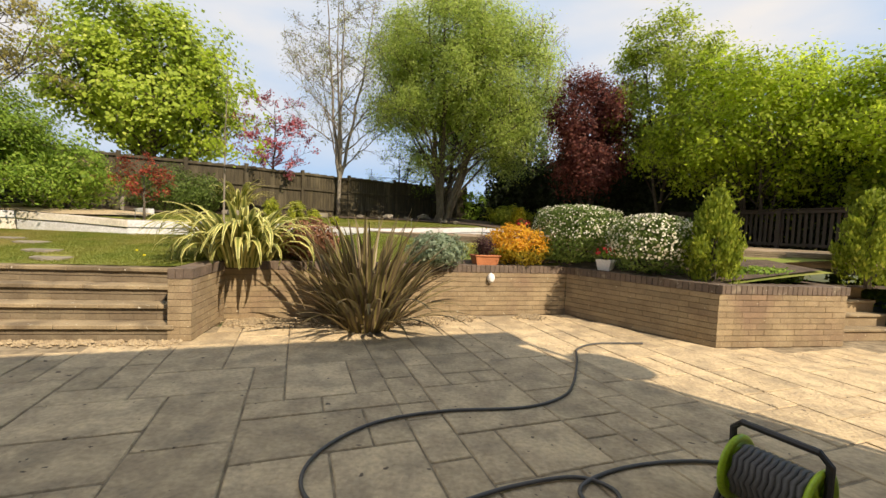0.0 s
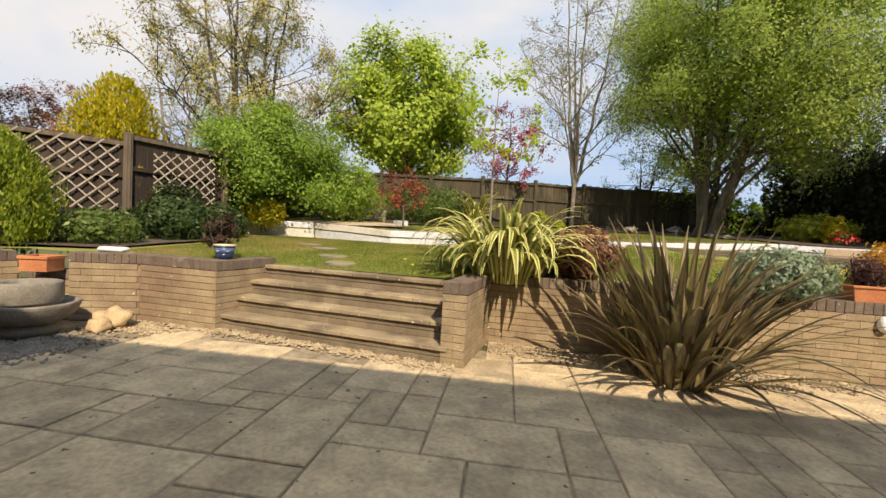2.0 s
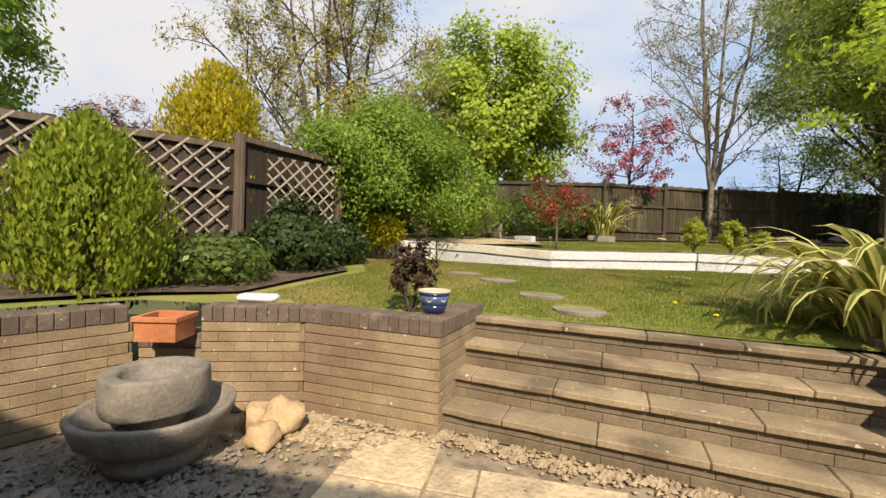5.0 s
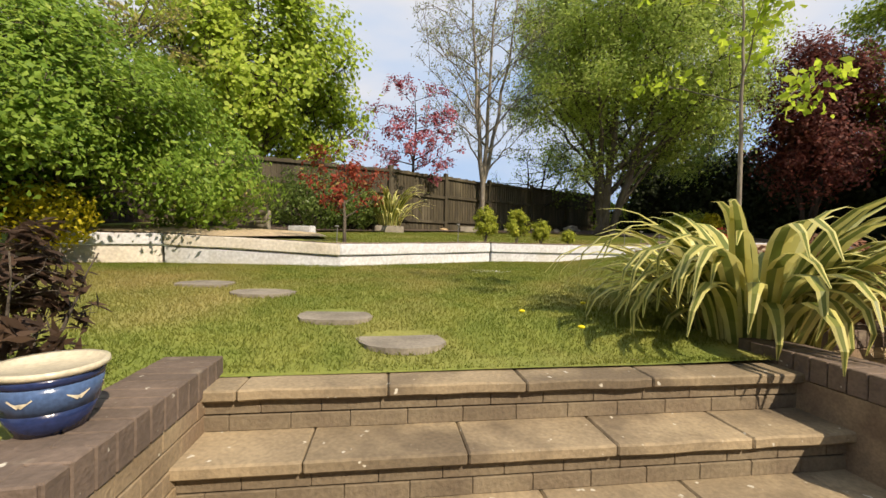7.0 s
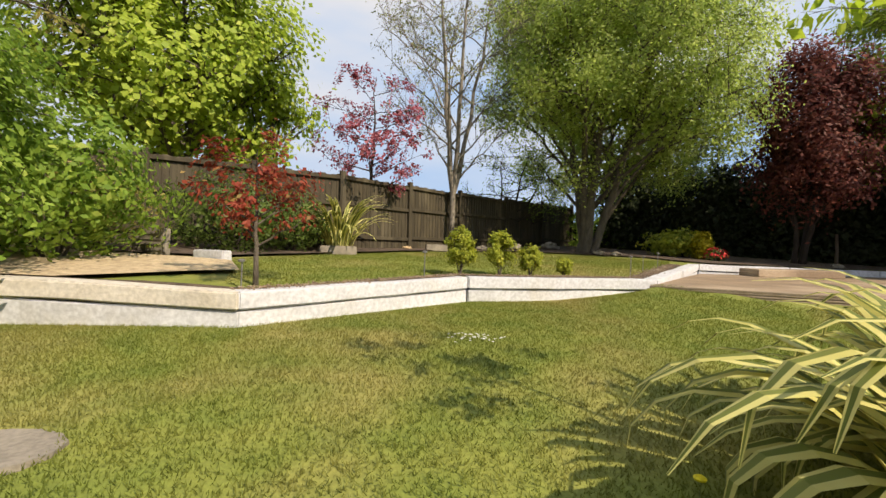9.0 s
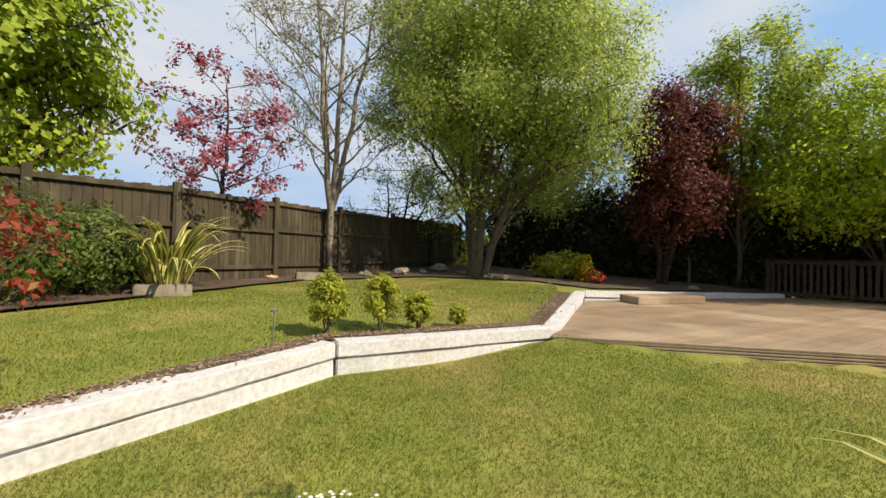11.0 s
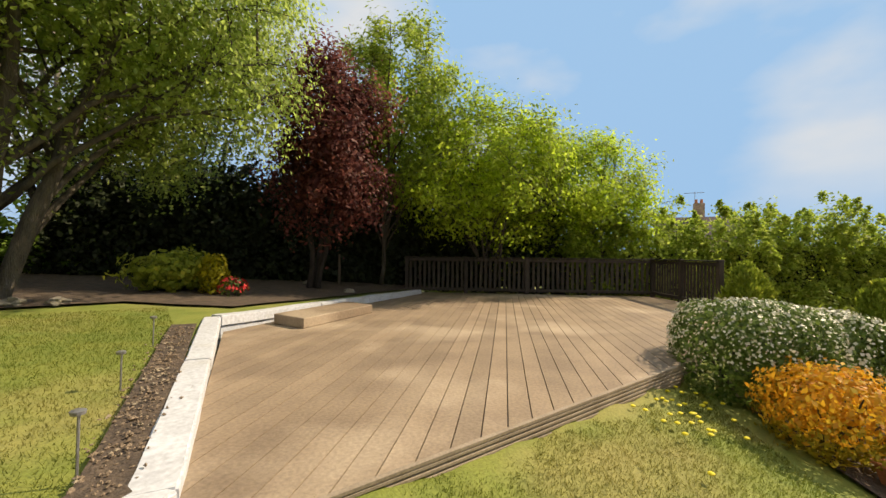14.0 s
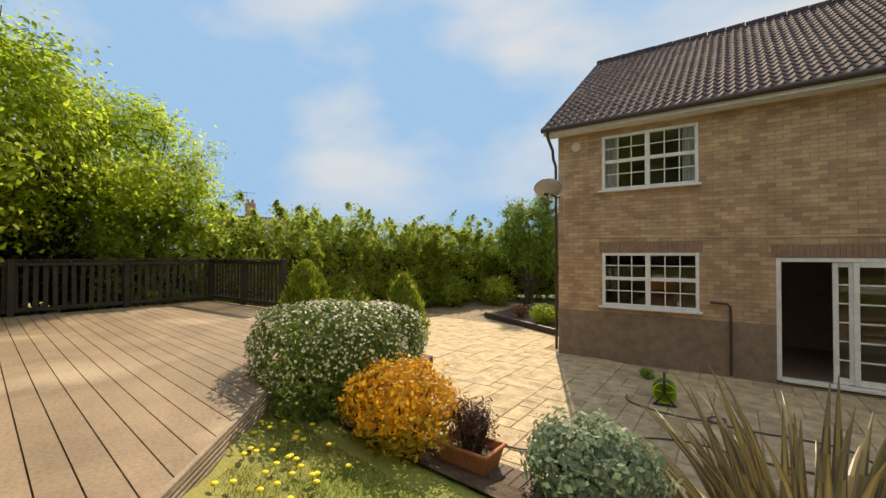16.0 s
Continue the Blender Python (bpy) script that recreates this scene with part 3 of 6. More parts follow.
def off_line(x, y, p, q):
    px, py, dx, dy = x - p[0], y - p[1], q[0] - p[0], q[1] - p[1]
    t = max(0.0, min(1.0, (px * dx + py * dy) / (dx * dx + dy * dy)))
    return math.hypot(px - t * dx, py - t * dy)


def lower(x, y):
    """The lawn climbs from the brick walls and steps up to the sleepers and the deck."""
    near = min(off_line(x, y, p, q) for p, q in (((-6.1, 3.3), (-5.3, 4.4)), ((-5.3, 4.4), (-2.7, 5.1)), ((-2.7, 5.1), (2.0, 6.75)), ((2.0, 6.75), (3.4, 5.2))))
    white = min(off_line(x, y, p, q) for p, q in (((-9.3, 6.6), (-5.83, 7.41)), ((-5.83, 7.41), (-4.04, 9.13)), ((-4.04, 9.13), (-1.6, 9.6))))
    board = off_line(x, y, (-1.7, 9.4), (6.6, 6.4))
    if inside(x, y, DECK):
        board = 0.0
    a, b, c = 1 / (near + 0.15), 1 / (white + 0.05), 1 / (board + 0.05)
    corner = 0.10 * max(0.0, 1 - math.dist((x, y), (-1.75, 9.35)) / 1.3)
    return 0.66 * a / (a + b + c) + 0.93 * b / (a + b + c) + 1.085 * c / (a + b + c) + corner * (b + c) / (a + b + c)


def upper(x, y):
    return 1.15 + 0.06 * (y - 8.9) - (0.04 if x < -4 else 0.018) * (x + 4)


GAP, KINK, DECKC, INNER, WEND = (-5.83, 7.41), (-4.04, 9.13), (-1.57, 9.66), (0.94, 12.78), (6.75, 12.95)
WHITE = [(-9.3, 6.6), (-7.95, 7.38), GAP, KINK, DECKC, INNER, WEND]
STEP_O, STEP_U, STEP_V = Vector((-5.2, 3.62, 0)), Vector((0.978, 0.209, 0)), Vector((-0.209, 0.978, 0))
DECK = [(-1.8, 9.42), (0.93, 12.72), (7.15, 13.15), (9.15, 7.55), (6.6, 6.45), (2.05, 7.48)]
LEFT_WALL = [(-6.55, 0.0), (-6.83, 1.0), (-7.02, 1.8), (-7.0, 2.5)]
LEFT_WALL_2 = [(-6.68, 2.8), (-6.15, 3.27), (-5.15, 3.56)]
MID_WALL = [(-2.9, 5.22), (2.0, 6.72), (3.40, 5.12), (5.25, 5.55)]

# ---- ground ----
bm = bmesh.new()
box(bm, (0, 0, -0.53), (900, 900, 1.0))
ground = part("ground", bm, M_GROUND)
tagged(ground, "flat rough field ground beyond the garden", "ground", "", "structure")

low_outline = [(-9.6, -0.5), (-6.75, -0.3), (-7.05, 1.0), (-7.22, 1.8), (-7.2, 2.6), (-6.85, 2.95), (-6.25, 3.45), (-5.35, 3.75), (-5.5, 4.35), (-2.7, 4.95), (-2.75, 5.35), (1.9, 6.9), (2.1, 6.9), (3.5, 5.3), (5.2, 5.7), (5.0, 6.4), (6.6, 6.6), (8.8, 8.0), (6.9, 12.9), (0.94, 12.75), (-1.5, 9.72), (-4.0, 9.2), (-5.8, 7.5), (-8.0, 7.45), (-9.4, 6.7), (-10.4, 6.6), (-8.85, 5.6), (-8.75, 4.5)]
lawn = flat_patch("lawn", low_outline, lower, M_GRASS, "mown lawn with dry straw-coloured patches", "lawn", 0.3, 0.006)
up_outline = [(-9.3, 6.68), (-7.95, 7.46), (-5.86, 7.5), (-4.1, 9.22), (-1.62, 9.76), (0.88, 12.88), (6.9, 13.05), (9.6, 7.5), (14, 8), (14, 30), (-14, 30), (-14, 6.9)]
upper_lawn = flat_patch("upper_lawn", up_outline, upper, M_GRASS, "raised lawn behind low white sleepers", "lawn", 0.6, 0.02)


def planting_bed(outline, height, mat, label):
    return flat_patch("planting_bed", outline, height, mat, label, "planting bed", 0.4, 0.015)


planting_bed([(-9.4, 6.72), (-7.95, 7.5), (-5.86, 7.54), (-4.12, 9.26), (-1.66, 9.80), (0.5, 12.6), (0.3, 12.75), (-1.8, 9.98), (-4.15, 9.5), (-5.9, 7.7), (-8.0, 7.65), (-9.5, 6.9)], lambda x, y: upper(x, y) + 0.035, M_SOIL, "strip of bare bark-littered soil along the sleepers")
planting_bed([(-9.3, 7.2), (-7.4, 7.65), (-6.4, 8.6), (-6.9, 9.4), (-9.5, 9.4)], lambda x, y: upper(x, y) + 0.045, M_GRAVEL, "bare sandy gravel patch at the lawn's edge")
planting_bed([(-9.4, 9.3), (-7.2, 9.9), (-6.0, 11.6), (-4.4, 13.8), (-1.8, 15.0), (0.8, 14.6), (1.6, 13.4), (7.0, 13.3), (13, 14), (8, 26), (-9, 13)], lambda x, y: upper(x, y) + 0.04, M_SOIL, "shady soil bed under the trees and fence")
planting_bed([(-0.3, 6.2), (1.9, 6.92), (3.5, 5.34), (5.1, 5.75), (4.9, 6.5), (2.2, 7.12), (1.3, 6.98), (0.05, 6.55)], lambda x, y: lower(x, y) + 0.03, M_SOIL, "soil bed of the raised planter beside the deck")
planting_bed([(-7.0, -0.2), (-7.25, 1.0), (-7.4, 1.8), (-7.3, 2.7), (-7.1, 3.3), (-7.6, 5.0), (-8.6, 5.6), (-9.0, 3.5), (-9.4, 1.0), (-9.5, -0.4)], lambda x, y: lower(x, y) + 0.03, M_SOIL, "soil border between the brick wall and the fence")


# ---- white sleepers ----
def sleeper_run(name, p, q, label, mats, split=0.5, thick=0.2):
    P, Q = Vector((*p, 0)), Vector((*q, 0))
    L, rz = (Q - P).length, heading(p, q)
    th = thing(name, (*p, 0), label, "garden edging", "low white garden edging", "", rz)
    zt0, zt1 = upper(*p) + 0.05, upper(*q) + 0.05
    zb = min(lower(*p), lower(*q), DECK_Z) - 0.05
    n = max(1, round(L / 2.2))
    for k in range(n):
        x0, x1 = L * k / n + 0.004, L * (k + 1) / n - 0.004
        top = zt0 + (zt1 - zt0) * (k + 0.5) / n
        for row in range(2):
            hi = top if row == 0 else top - 0.145
            lo = top - 0.135 if row == 0 else zb
            bm = bmesh.new()
            segs = 8
            r = box(bm, ((x0 + x1) / 2, thick / 2 + 0.02 * row, (hi + lo) / 2), (x1 - x0, thick, hi - lo))
            bmesh.ops.subdivide_edges(bm, edges=[e for e in bm.edges if abs((e.verts[0].co - e.verts[1].co).x) > 0.3], cuts=segs, use_grid_fill=True)
            bmesh.ops.bevel(bm, geom=[e for e in bm.edges if e.calc_face_angle(0) > 1], offset=0.012, segments=2, affect="EDGES")
            slope = (zt1 - zt0) / L
            for v in bm.verts:
                v.co.z += slope * (v.co.x - (x0 + x1) / 2) + 0.012 * noise.noise(Vector((v.co.x * 1.7 + p[0], row * 3.0, v.co.z)))
                v.co.y += 0.010 * noise.noise(Vector((v.co.x * 2.3, p[1] + row, v.co.z * 5)))
            part("sleeper", bm, mats[row % len(mats)], th)
    return th


for a, b, m in zip(WHITE, WHITE[1:], ([M_WHITE, M_CREAM], [M_CREAM, M_WHITE], [M_WHITE], [M_WHITE], [M_WHITE], [M_WHITE])):
    sleeper_run("sleeper_edging", a, b, "low edging of two white-painted timber sleepers beside the lawn", m)

# ---- steps ----
steps = thing("garden_steps", (STEP_O.x, STEP_O.y, 0), "wide stone garden steps with brick risers up to the lawn", "steps", "", "", heading((0, 0), STEP_U))
SW = 2.63
M_RISER = surface("weathered_riser_brick", (0.21, 0.17, 0.115), (0.155, 0.12, 0.082), 5.0, 0.9, 0.4, 60.0, per_object=0.12)
RISER_BRICK = box_mesh("brick", (0.2235, 0.1, 0.06), 0.003, M_RISER)
for k in range(4):
    z = 0.17 * (k + 1)
    v = 0.21 * k
    for row in range(2):
        z0 = z - 0.17 + 0.002 + row * 0.066
        x = -0.1 - 0.11 * row
        while x < SW:
            x0, x1 = max(x, -0.12), min(x + 0.2235, SW)
            if x1 - x0 > 0.03:
                link("brick", RISER_BRICK, M_RISER, steps, "", pose((x0 + x1) / 2, v + 0.085, z0 + 0.031, 0, 0, 0) @ Matrix.Diagonal(((x1 - x0) / 0.2235, 1, 1, 1)))
            x += 0.225
    bm = bmesh.new()
    box(bm, (SW / 2 - 0.05, v + 0.35, z - 0.11), (SW + 0.1, 0.5, 0.12))
    part("step_core", bm, M_MORTAR, steps)
    n = 5
    off = 0.12 * (k % 2)
    for j in range(n + 1):
        x0, x1 = max(-0.12, -0.12 + (j - (0.5 if k % 2 else 0)) * 0.56), min(SW + 0.02, -0.12 + (j + 1 - (0.5 if k % 2 else 0)) * 0.56)
        if x1 - x0 < 0.05:
            continue
        bm = bmesh.new()
        d = 0.36 if k < 3 else 0.42
        box(bm, ((x0 + x1) / 2, v + d / 2, z - 0.02), (x1 - x0 - 0.004, d, 0.045), 0, 0.007)
        bmesh.ops.subdivide_edges(bm, edges=[e for e in bm.edges if abs((e.verts[0].co - e.verts[1].co).x) > 0.2], cuts=4)
        for w in bm.verts:
            w.co.y += 0.008 * noise.noise(Vector((w.co.x * 6, k * 5.0, 0)))
            w.co.z += 0.004 * noise.noise(Vector((w.co.x * 5, w.co.y * 5, k)))
        part("tread", bm, M_STEP, steps)

# ---- deck ----
deck = thing("deck", (0, 0, 0), "weathered brown timber deck with grooved fascia", "deck", "", "structure")
bdir = Vector((0.96, 0.28, 0)).normalized()
bnor = Vector((-bdir.y, bdir.x, 0))
ts = [bnor.x * x + bnor.y * y for x, y in DECK]
k = min(ts)
while k < max(ts):
    strip = clip(clip(DECK, bnor.x, bnor.y, k + 0.142), -bnor.x, -bnor.y, -k)
    if len(strip) > 2:
        bm = bmesh.new()
        prism(bm, strip, DECK_Z - 0.028, DECK_Z)
        part("board", bm, M_DECK, deck)
    k += 0.150
bm = bmesh.new()
prism(bm, [(x * 0.997 + 0.012, y * 0.997 + 0.026) for x, y in DECK], DECK_Z - 0.30, DECK_Z - 0.032)
part("deck_frame", bm, M_BLACK, deck)
front = [DECK[0], DECK[5], DECK[4]]
for p, q in zip(front, front[1:]):
    L, rz = math.dist(p, q), heading(p, q)
    bm = bmesh.new()
    for j in range(5):
        box(bm, (L / 2, -0.014, DECK_Z - 0.035 - 0.031 * j), (L, 0.024, 0.021), 0, 0.004)
    box(bm, (L / 2, -0.006, DECK_Z - 0.12), (L, 0.016, 0.20))
    box(bm, (L / 2, -0.012, DECK_Z - 0.010), (L, 0.03, 0.024), 0, 0.004)
    f = part("fascia", bm, M_DECKDARK, deck)
    f.matrix_basis = pose(*p, 0, 0, 0, rz)

platform = thing("deck_step", (0, 0, 0), "low boarded platform step on the deck", "step")
bm = bmesh.new()
prism(bm, [(1.68, 12.66), (1.55, 11.98), (3.25, 12.05), (3.42, 12.72)], DECK_Z, DECK_Z + 0.14)
bmesh.ops.bevel(bm, geom=bm.edges[:], offset=0.01, segments=1, affect="EDGES")
part("platform", bm, M_DECK, platform)

# ---- deck balustrade ----
BAL = [(6.95, 13.5), (9.12, 7.55), (6.58, 6.5)]


def balustrade(p, q, label):
    L, rz = math.dist(p, q), heading(p, q)
    th = thing("balustrade", (*p, DECK_Z), label, "balustrade", "deck balustrade", "", rz)
    n = max(1, round(L / 1.6))
    for k in range(n + 1):
        bm = bmesh.new()
        box(bm, (L * k / n, 0, 0.47), (0.09, 0.09, 1.0), 0, 0.006)
        part("post", bm, M_BALUSTRADE, th)
    for z in (0.1, 0.88):
        bm = bmesh.new()
        box(bm, (L / 2, 0, z), (L, 0.045, 0.07), 0, 0.005)
        part("rail", bm, M_BALUSTRADE, th)
    bm = bmesh.new()
    box(bm, (L / 2, 0, 0.94), (L + 0.1, 0.11, 0.03), 0, 0.006)
    part("handrail", bm, M_BALUSTRADE, th)
    me = box_mesh("slat", (0.07, 0.018, 0.86), 0.003, M_BALUSTRADE)
    k = 0.1
    rng = random.Random(4)
    while k < L:
        link("slat", me, M_BALUSTRADE, th, "", pose(k, 0.03, 0.47, 0, rng.uniform(-0.8, 0.8), 0))
        k += 0.125
    return th


balustrade(BAL[0], BAL[1], "dark-stained timber balustrade with upright slats along the deck")
balustrade(BAL[1], BAL[2], "dark-stained timber balustrade return at the deck corner")


# ---- timber fences ----
def fence(points, z_of, tall, label, mats, panel=1.83, rail_side=1):
    th = thing("fence", (*points[0], 0), label, "fence")
    o = Vector((*points[0], 0))
    me = box_mesh("fence_board", (0.11, 0.016, tall - 0.12), 0.003, mats[0])
    count = 0
    for p, q in zip(points, points[1:]):
        L, rz = math.dist(p, q), heading(p, q)
        n = max(1, round(L / panel))
        d = Vector((q[0] - p[0], q[1] - p[1], 0)) / L
        side = Vector((d.y, -d.x, 0)) * rail_side
        for k in range(n + 1):
            at = Vector((*p, 0)) + d * (L * k / n) + side * 0.03
            z = z_of(at.x, at.y)
            bm = bmesh.new()
            box(bm, (0, 0, tall / 2), (0.10, 0.10, tall + 0.02), 0, 0.008)
            ob = part("post", bm, mats[1], th)
            ob.matrix_basis = pose(*(at - o + Vector((0, 0, z))), 0, 0, rz)
        for k in range(n):
            a = Vector((*p, 0)) + d * (L * k / n)
            b = Vector((*p, 0)) + d * (L * (k + 1) / n)
            za = z_of(*((a + b) / 2)[:2])
            for zz in (0.35, tall - 0.62, tall - 0.12):
                bm = bmesh.new()
                box(bm, (0, 0, 0), ((b - a).length, 0.045, 0.07), 0, 0.004)
                ob = part("rail", bm, mats[1] if zz == tall - 0.12 else mats[0], th)
                ob.matrix_basis = pose(*((a + b) / 2 + side * 0.035 - o + Vector((0, 0, za + zz))), 0, 0, rz)
            m = int((b - a).length / 0.1)
            for j in range(m):
                c = a + (b - a) * ((j + 0.5) / m) - o
                link("fence_board", me, mats[0], th, "", pose(c.x, c.y, za + tall / 2 - 0.02 + 0.012 * ((j * 7) % 3), 0, 0, rz + 6))
    return th


FENCE_L = [(-10.3, -1.2), (-9.35, 1.95), (-8.65, 4.1), (-8.8, 5.8), (-10.4, 7.5), (-10.4, 10.2)]
fence_left = fence(FENCE_L, lambda x, y: 0.50 + 0.05 * max(0, y) + 0.03 * max(0, y - 4), 1.80, "dark brown close-boarded fence with grey posts", (M_FENCE, M_POST), 2.6)
FENCE_B = [(-10.4, 10.2), (-6.3, 12.4), (-3.9, 15.1), (0.4, 19.4)]
fence_back = fence(FENCE_B, lambda x, y: upper(x, y) - 0.1, 1.62, "weathered mossy close-boarded fence behind the lawn", (M_FENCEGREEN, M_FENCEGREEN), 1.83)


def trellis(p, q, z0, h, pitch, label, flare=0.0):
    L, rz = math.dist(p, q), heading(p, q)
    th = thing("trellis", (*p, z0), label, "trellis", "", "", rz)
    step = pitch * 1.414
    for s in (1, -1):
        k = -h
        while k < L + h:
            x0, x1 = (k, k + h) if s == 1 else (k + h, k)
            ts = sorted([max(0, min(1, (0 - x0) / (x1 - x0))), max(0, min(1, (L - x0) / (x1 - x0)))])
            a, b = ts
            if b - a > 0.03:
                A = Vector((x0 + (x1 - x0) * a, -0.05 - 0.008 * s, h * a))
                B = Vector((x0 + (x1 - x0) * b, -0.05 - 0.008 * s, h * b))
                bm = bmesh.new()
                box(bm, (0, 0, 0), ((B - A).length, 0.008, 0.022))
                ob = part("lath", bm, M_TRELLIS, th)
                ob.matrix_basis = pose(*((A + B) / 2), 0, -math.degrees(math.atan2(B.z - A.z, B.x - A.x)), 0)
            k += step
    return th


trellis((-9.32, 2.05), (-8.68, 4.0), 1.28, 1.08, 0.165, "pale diamond trellis fixed on the dark fence")
trellis((-8.6, 4.45), (-8.45, 5.4), 1.15, 1.15, 0.13, "small diamond trellis with ivy on the dark fence")

# ---- house ----
house = thing("house", (HOUSE_A.x, HOUSE_A.y, 0), "brown brick two-storey house with dark pantile roof", "house", "", "", HOUSE_RZ)
# in the house's own axes x runs along the garden wall, y points into the house (minus y is the garden)


def brick_facade_material():
    m = bpy.data.materials.new("house_brick")
    m.use_nodes = True
    nt = m.node_tree
    p = nt.nodes["Principled BSDF"]
    p.inputs["Roughness"].default_value = 0.9
    tc = nt.nodes.new("ShaderNodeTexCoord")
    sep = nt.nodes.new("ShaderNodeSeparateXYZ")
    nt.links.new(tc.outputs["Object"], sep.inputs[0])
    along = nt.nodes.new("ShaderNodeMath")
    nt.links.new(sep.outputs["X"], along.inputs[0])
    nt.links.new(sep.outputs["Y"], along.inputs[1])
    com = nt.nodes.new("ShaderNodeCombineXYZ")
    nt.links.new(along.outputs[0], com.inputs["X"])
    nt.links.new(sep.outputs["Z"], com.inputs["Y"])
    b = nt.nodes.new("ShaderNodeTexBrick")
    b.inputs["Scale"].default_value = 1.0
    b.inputs["Brick Width"].default_value, b.inputs["Row Height"].default_value = 0.225, 0.075
    b.inputs["Mortar Size"].default_value = 0.006
    b.inputs["Bias"].default_value = -0.1
    b.inputs["Color1"].default_value = (0.51, 0.35, 0.22, 1)
    b.inputs["Color2"].default_value = (0.32, 0.20, 0.13, 1)
    b.inputs["Mortar"].default_value = (0.28, 0.21, 0.15, 1)
    nt.links.new(com.outputs[0], b.inputs["Vector"])
    n = nt.nodes.new("ShaderNodeTexNoise")
    n.inputs["Scale"].default_value = 2.2
    n.inputs["Detail"].default_value = 5
    nt.links.new(com.outputs[0], n.inputs["Vector"])
    mix = nt.nodes.new("ShaderNodeMixRGB")
    mix.blend_type = "OVERLAY"
    mix.inputs[0].default_value = 0.6
    nt.links.new(b.outputs["Color"], mix.inputs[1])
    nt.links.new(n.outputs["Fac"], mix.inputs[2])
    nt.links.new(mix.outputs[0], p.inputs["Base Color"])
    bp = nt.nodes.new("ShaderNodeBump")
    bp.inputs["Strength"].default_value, bp.inputs["Distance"].default_value = 0.6, 0.008
    bp.invert = True
    nt.links.new(b.outputs["Fac"], bp.inputs["Height"])
    nt.links.new(bp.outputs[0], p.inputs["Normal"])
    return m


M_HOUSE = brick_facade_material()
M_PLINTH = surface("dark_plinth_brick", (0.27, 0.195, 0.15), (0.20, 0.145, 0.11), 6.0, 0.9, 0.3, 60.0)
M_SOLDIER = surface("brown_lintel_brick", (0.31, 0.20, 0.145), (0.24, 0.155, 0.115), 9.0, 0.9, 0.3, 60.0)
M_TILE = surface("plum_brown_roof_tile", (0.07, 0.048, 0.06), (0.045, 0.033, 0.042), 4.0, 0.9, 0.3, 40.0, c3=(0.10, 0.075, 0.075), patch=1.5)
HL, HD, EAVE = 14.0, 8.6, 4.98
DOOR = (3.82, 6.2, 0.06, 2.16)
WIN_L, WIN_U = (0.95, 2.70, 1.14, 2.25), (0.95, 2.70, 3.56, 4.72)


def wall_with_holes(bm, x0, x1, z0, z1, holes, y0, y1):
    xs = sorted({x0, x1, *[h[0] for h in holes], *[h[1] for h in holes]})
    zs = sorted({z0, z1, *[h[2] for h in holes], *[h[3] for h in holes]})
    for a, b in zip(xs, xs[1:]):
        for c, d in zip(zs, zs[1:]):
            if not any(h[0] < (a + b) / 2 < h[1] and h[2] < (c + d) / 2 < h[3] for h in holes):
                box(bm, ((a + b) / 2, (y0 + y1) / 2, (c + d) / 2), (b - a, y1 - y0, d - c))
    bmesh.ops.remove_doubles(bm, verts=bm.verts, dist=0.0005)


bm = bmesh.new()
wall_with_holes(bm, 0, HL, 0.56, EAVE, [(DOOR[0], DOOR[1], 0.0, DOOR[3]), WIN_L, WIN_U], 0, 0.28)
part("wall", bm, M_HOUSE, house)
bm = bmesh.new()
wall_with_holes(bm, 0, HL, -0.02, 0.56, [(DOOR[0], DOOR[1], 0.03, 1.0)], -0.012, 0.28)
part("plinth", bm, M_PLINTH, house)
for w in (WIN_L, DOOR):
    x = w[0] - 0.06
    while x < w[1] + 0.06:
        bm = bmesh.new()
        box(bm, (x + 0.033, -0.002, w[3] + 0.112), (0.064, 0.02, 0.215), 0, 0.003)
        part("lintel_brick", bm, M_SOLDIER, house)
        x += 0.072
bm = bmesh.new()
for poly in ([(0, 0.28), (0, HD), (0.28, HD), (0.28, 0.28)],):
    prism(bm, poly, -0.02, EAVE)
gv = [bm.verts.new((xx, yy, zz)) for xx in (0.0, 0.28) for yy, zz in ((0.0, EAVE), (HD, EAVE), (HD / 2, EAVE + 3.0))]
for t in ((0, 1, 2), (5, 4, 3), (0, 2, 5, 3), (1, 4, 5, 2)):
    bm.faces.new([gv[i] for i in t])
part("gable_wall", bm, M_HOUSE, house)
bm = bmesh.new()
box(bm, (HL / 2, HD - 0.14, EAVE / 2), (HL - 0.6, 0.28, EAVE))
box(bm, (HL - 0.14, HD / 2, EAVE / 2), (0.28, HD, EAVE))
part("back_wall", bm, M_HOUSE, house)
for name, c, d in (("upper_floor", (HL / 2, HD / 2, 2.55), (HL - 0.6, HD - 0.6, 0.2)), ("room_floor", (HL / 2, HD / 2, 0.0), (HL - 0.6, HD - 0.6, 0.1)), ("room_ceiling", (HL / 2, HD / 2, EAVE - 0.1), (HL - 0.6, HD - 0.6, 0.1)), ("partition", (HL / 2, 3.6, 2.4), (HL - 0.6, 0.1, 4.7))):
    bm = bmesh.new()
    box(bm, c, d)
    part(name, bm, M_DARKROOM, house)

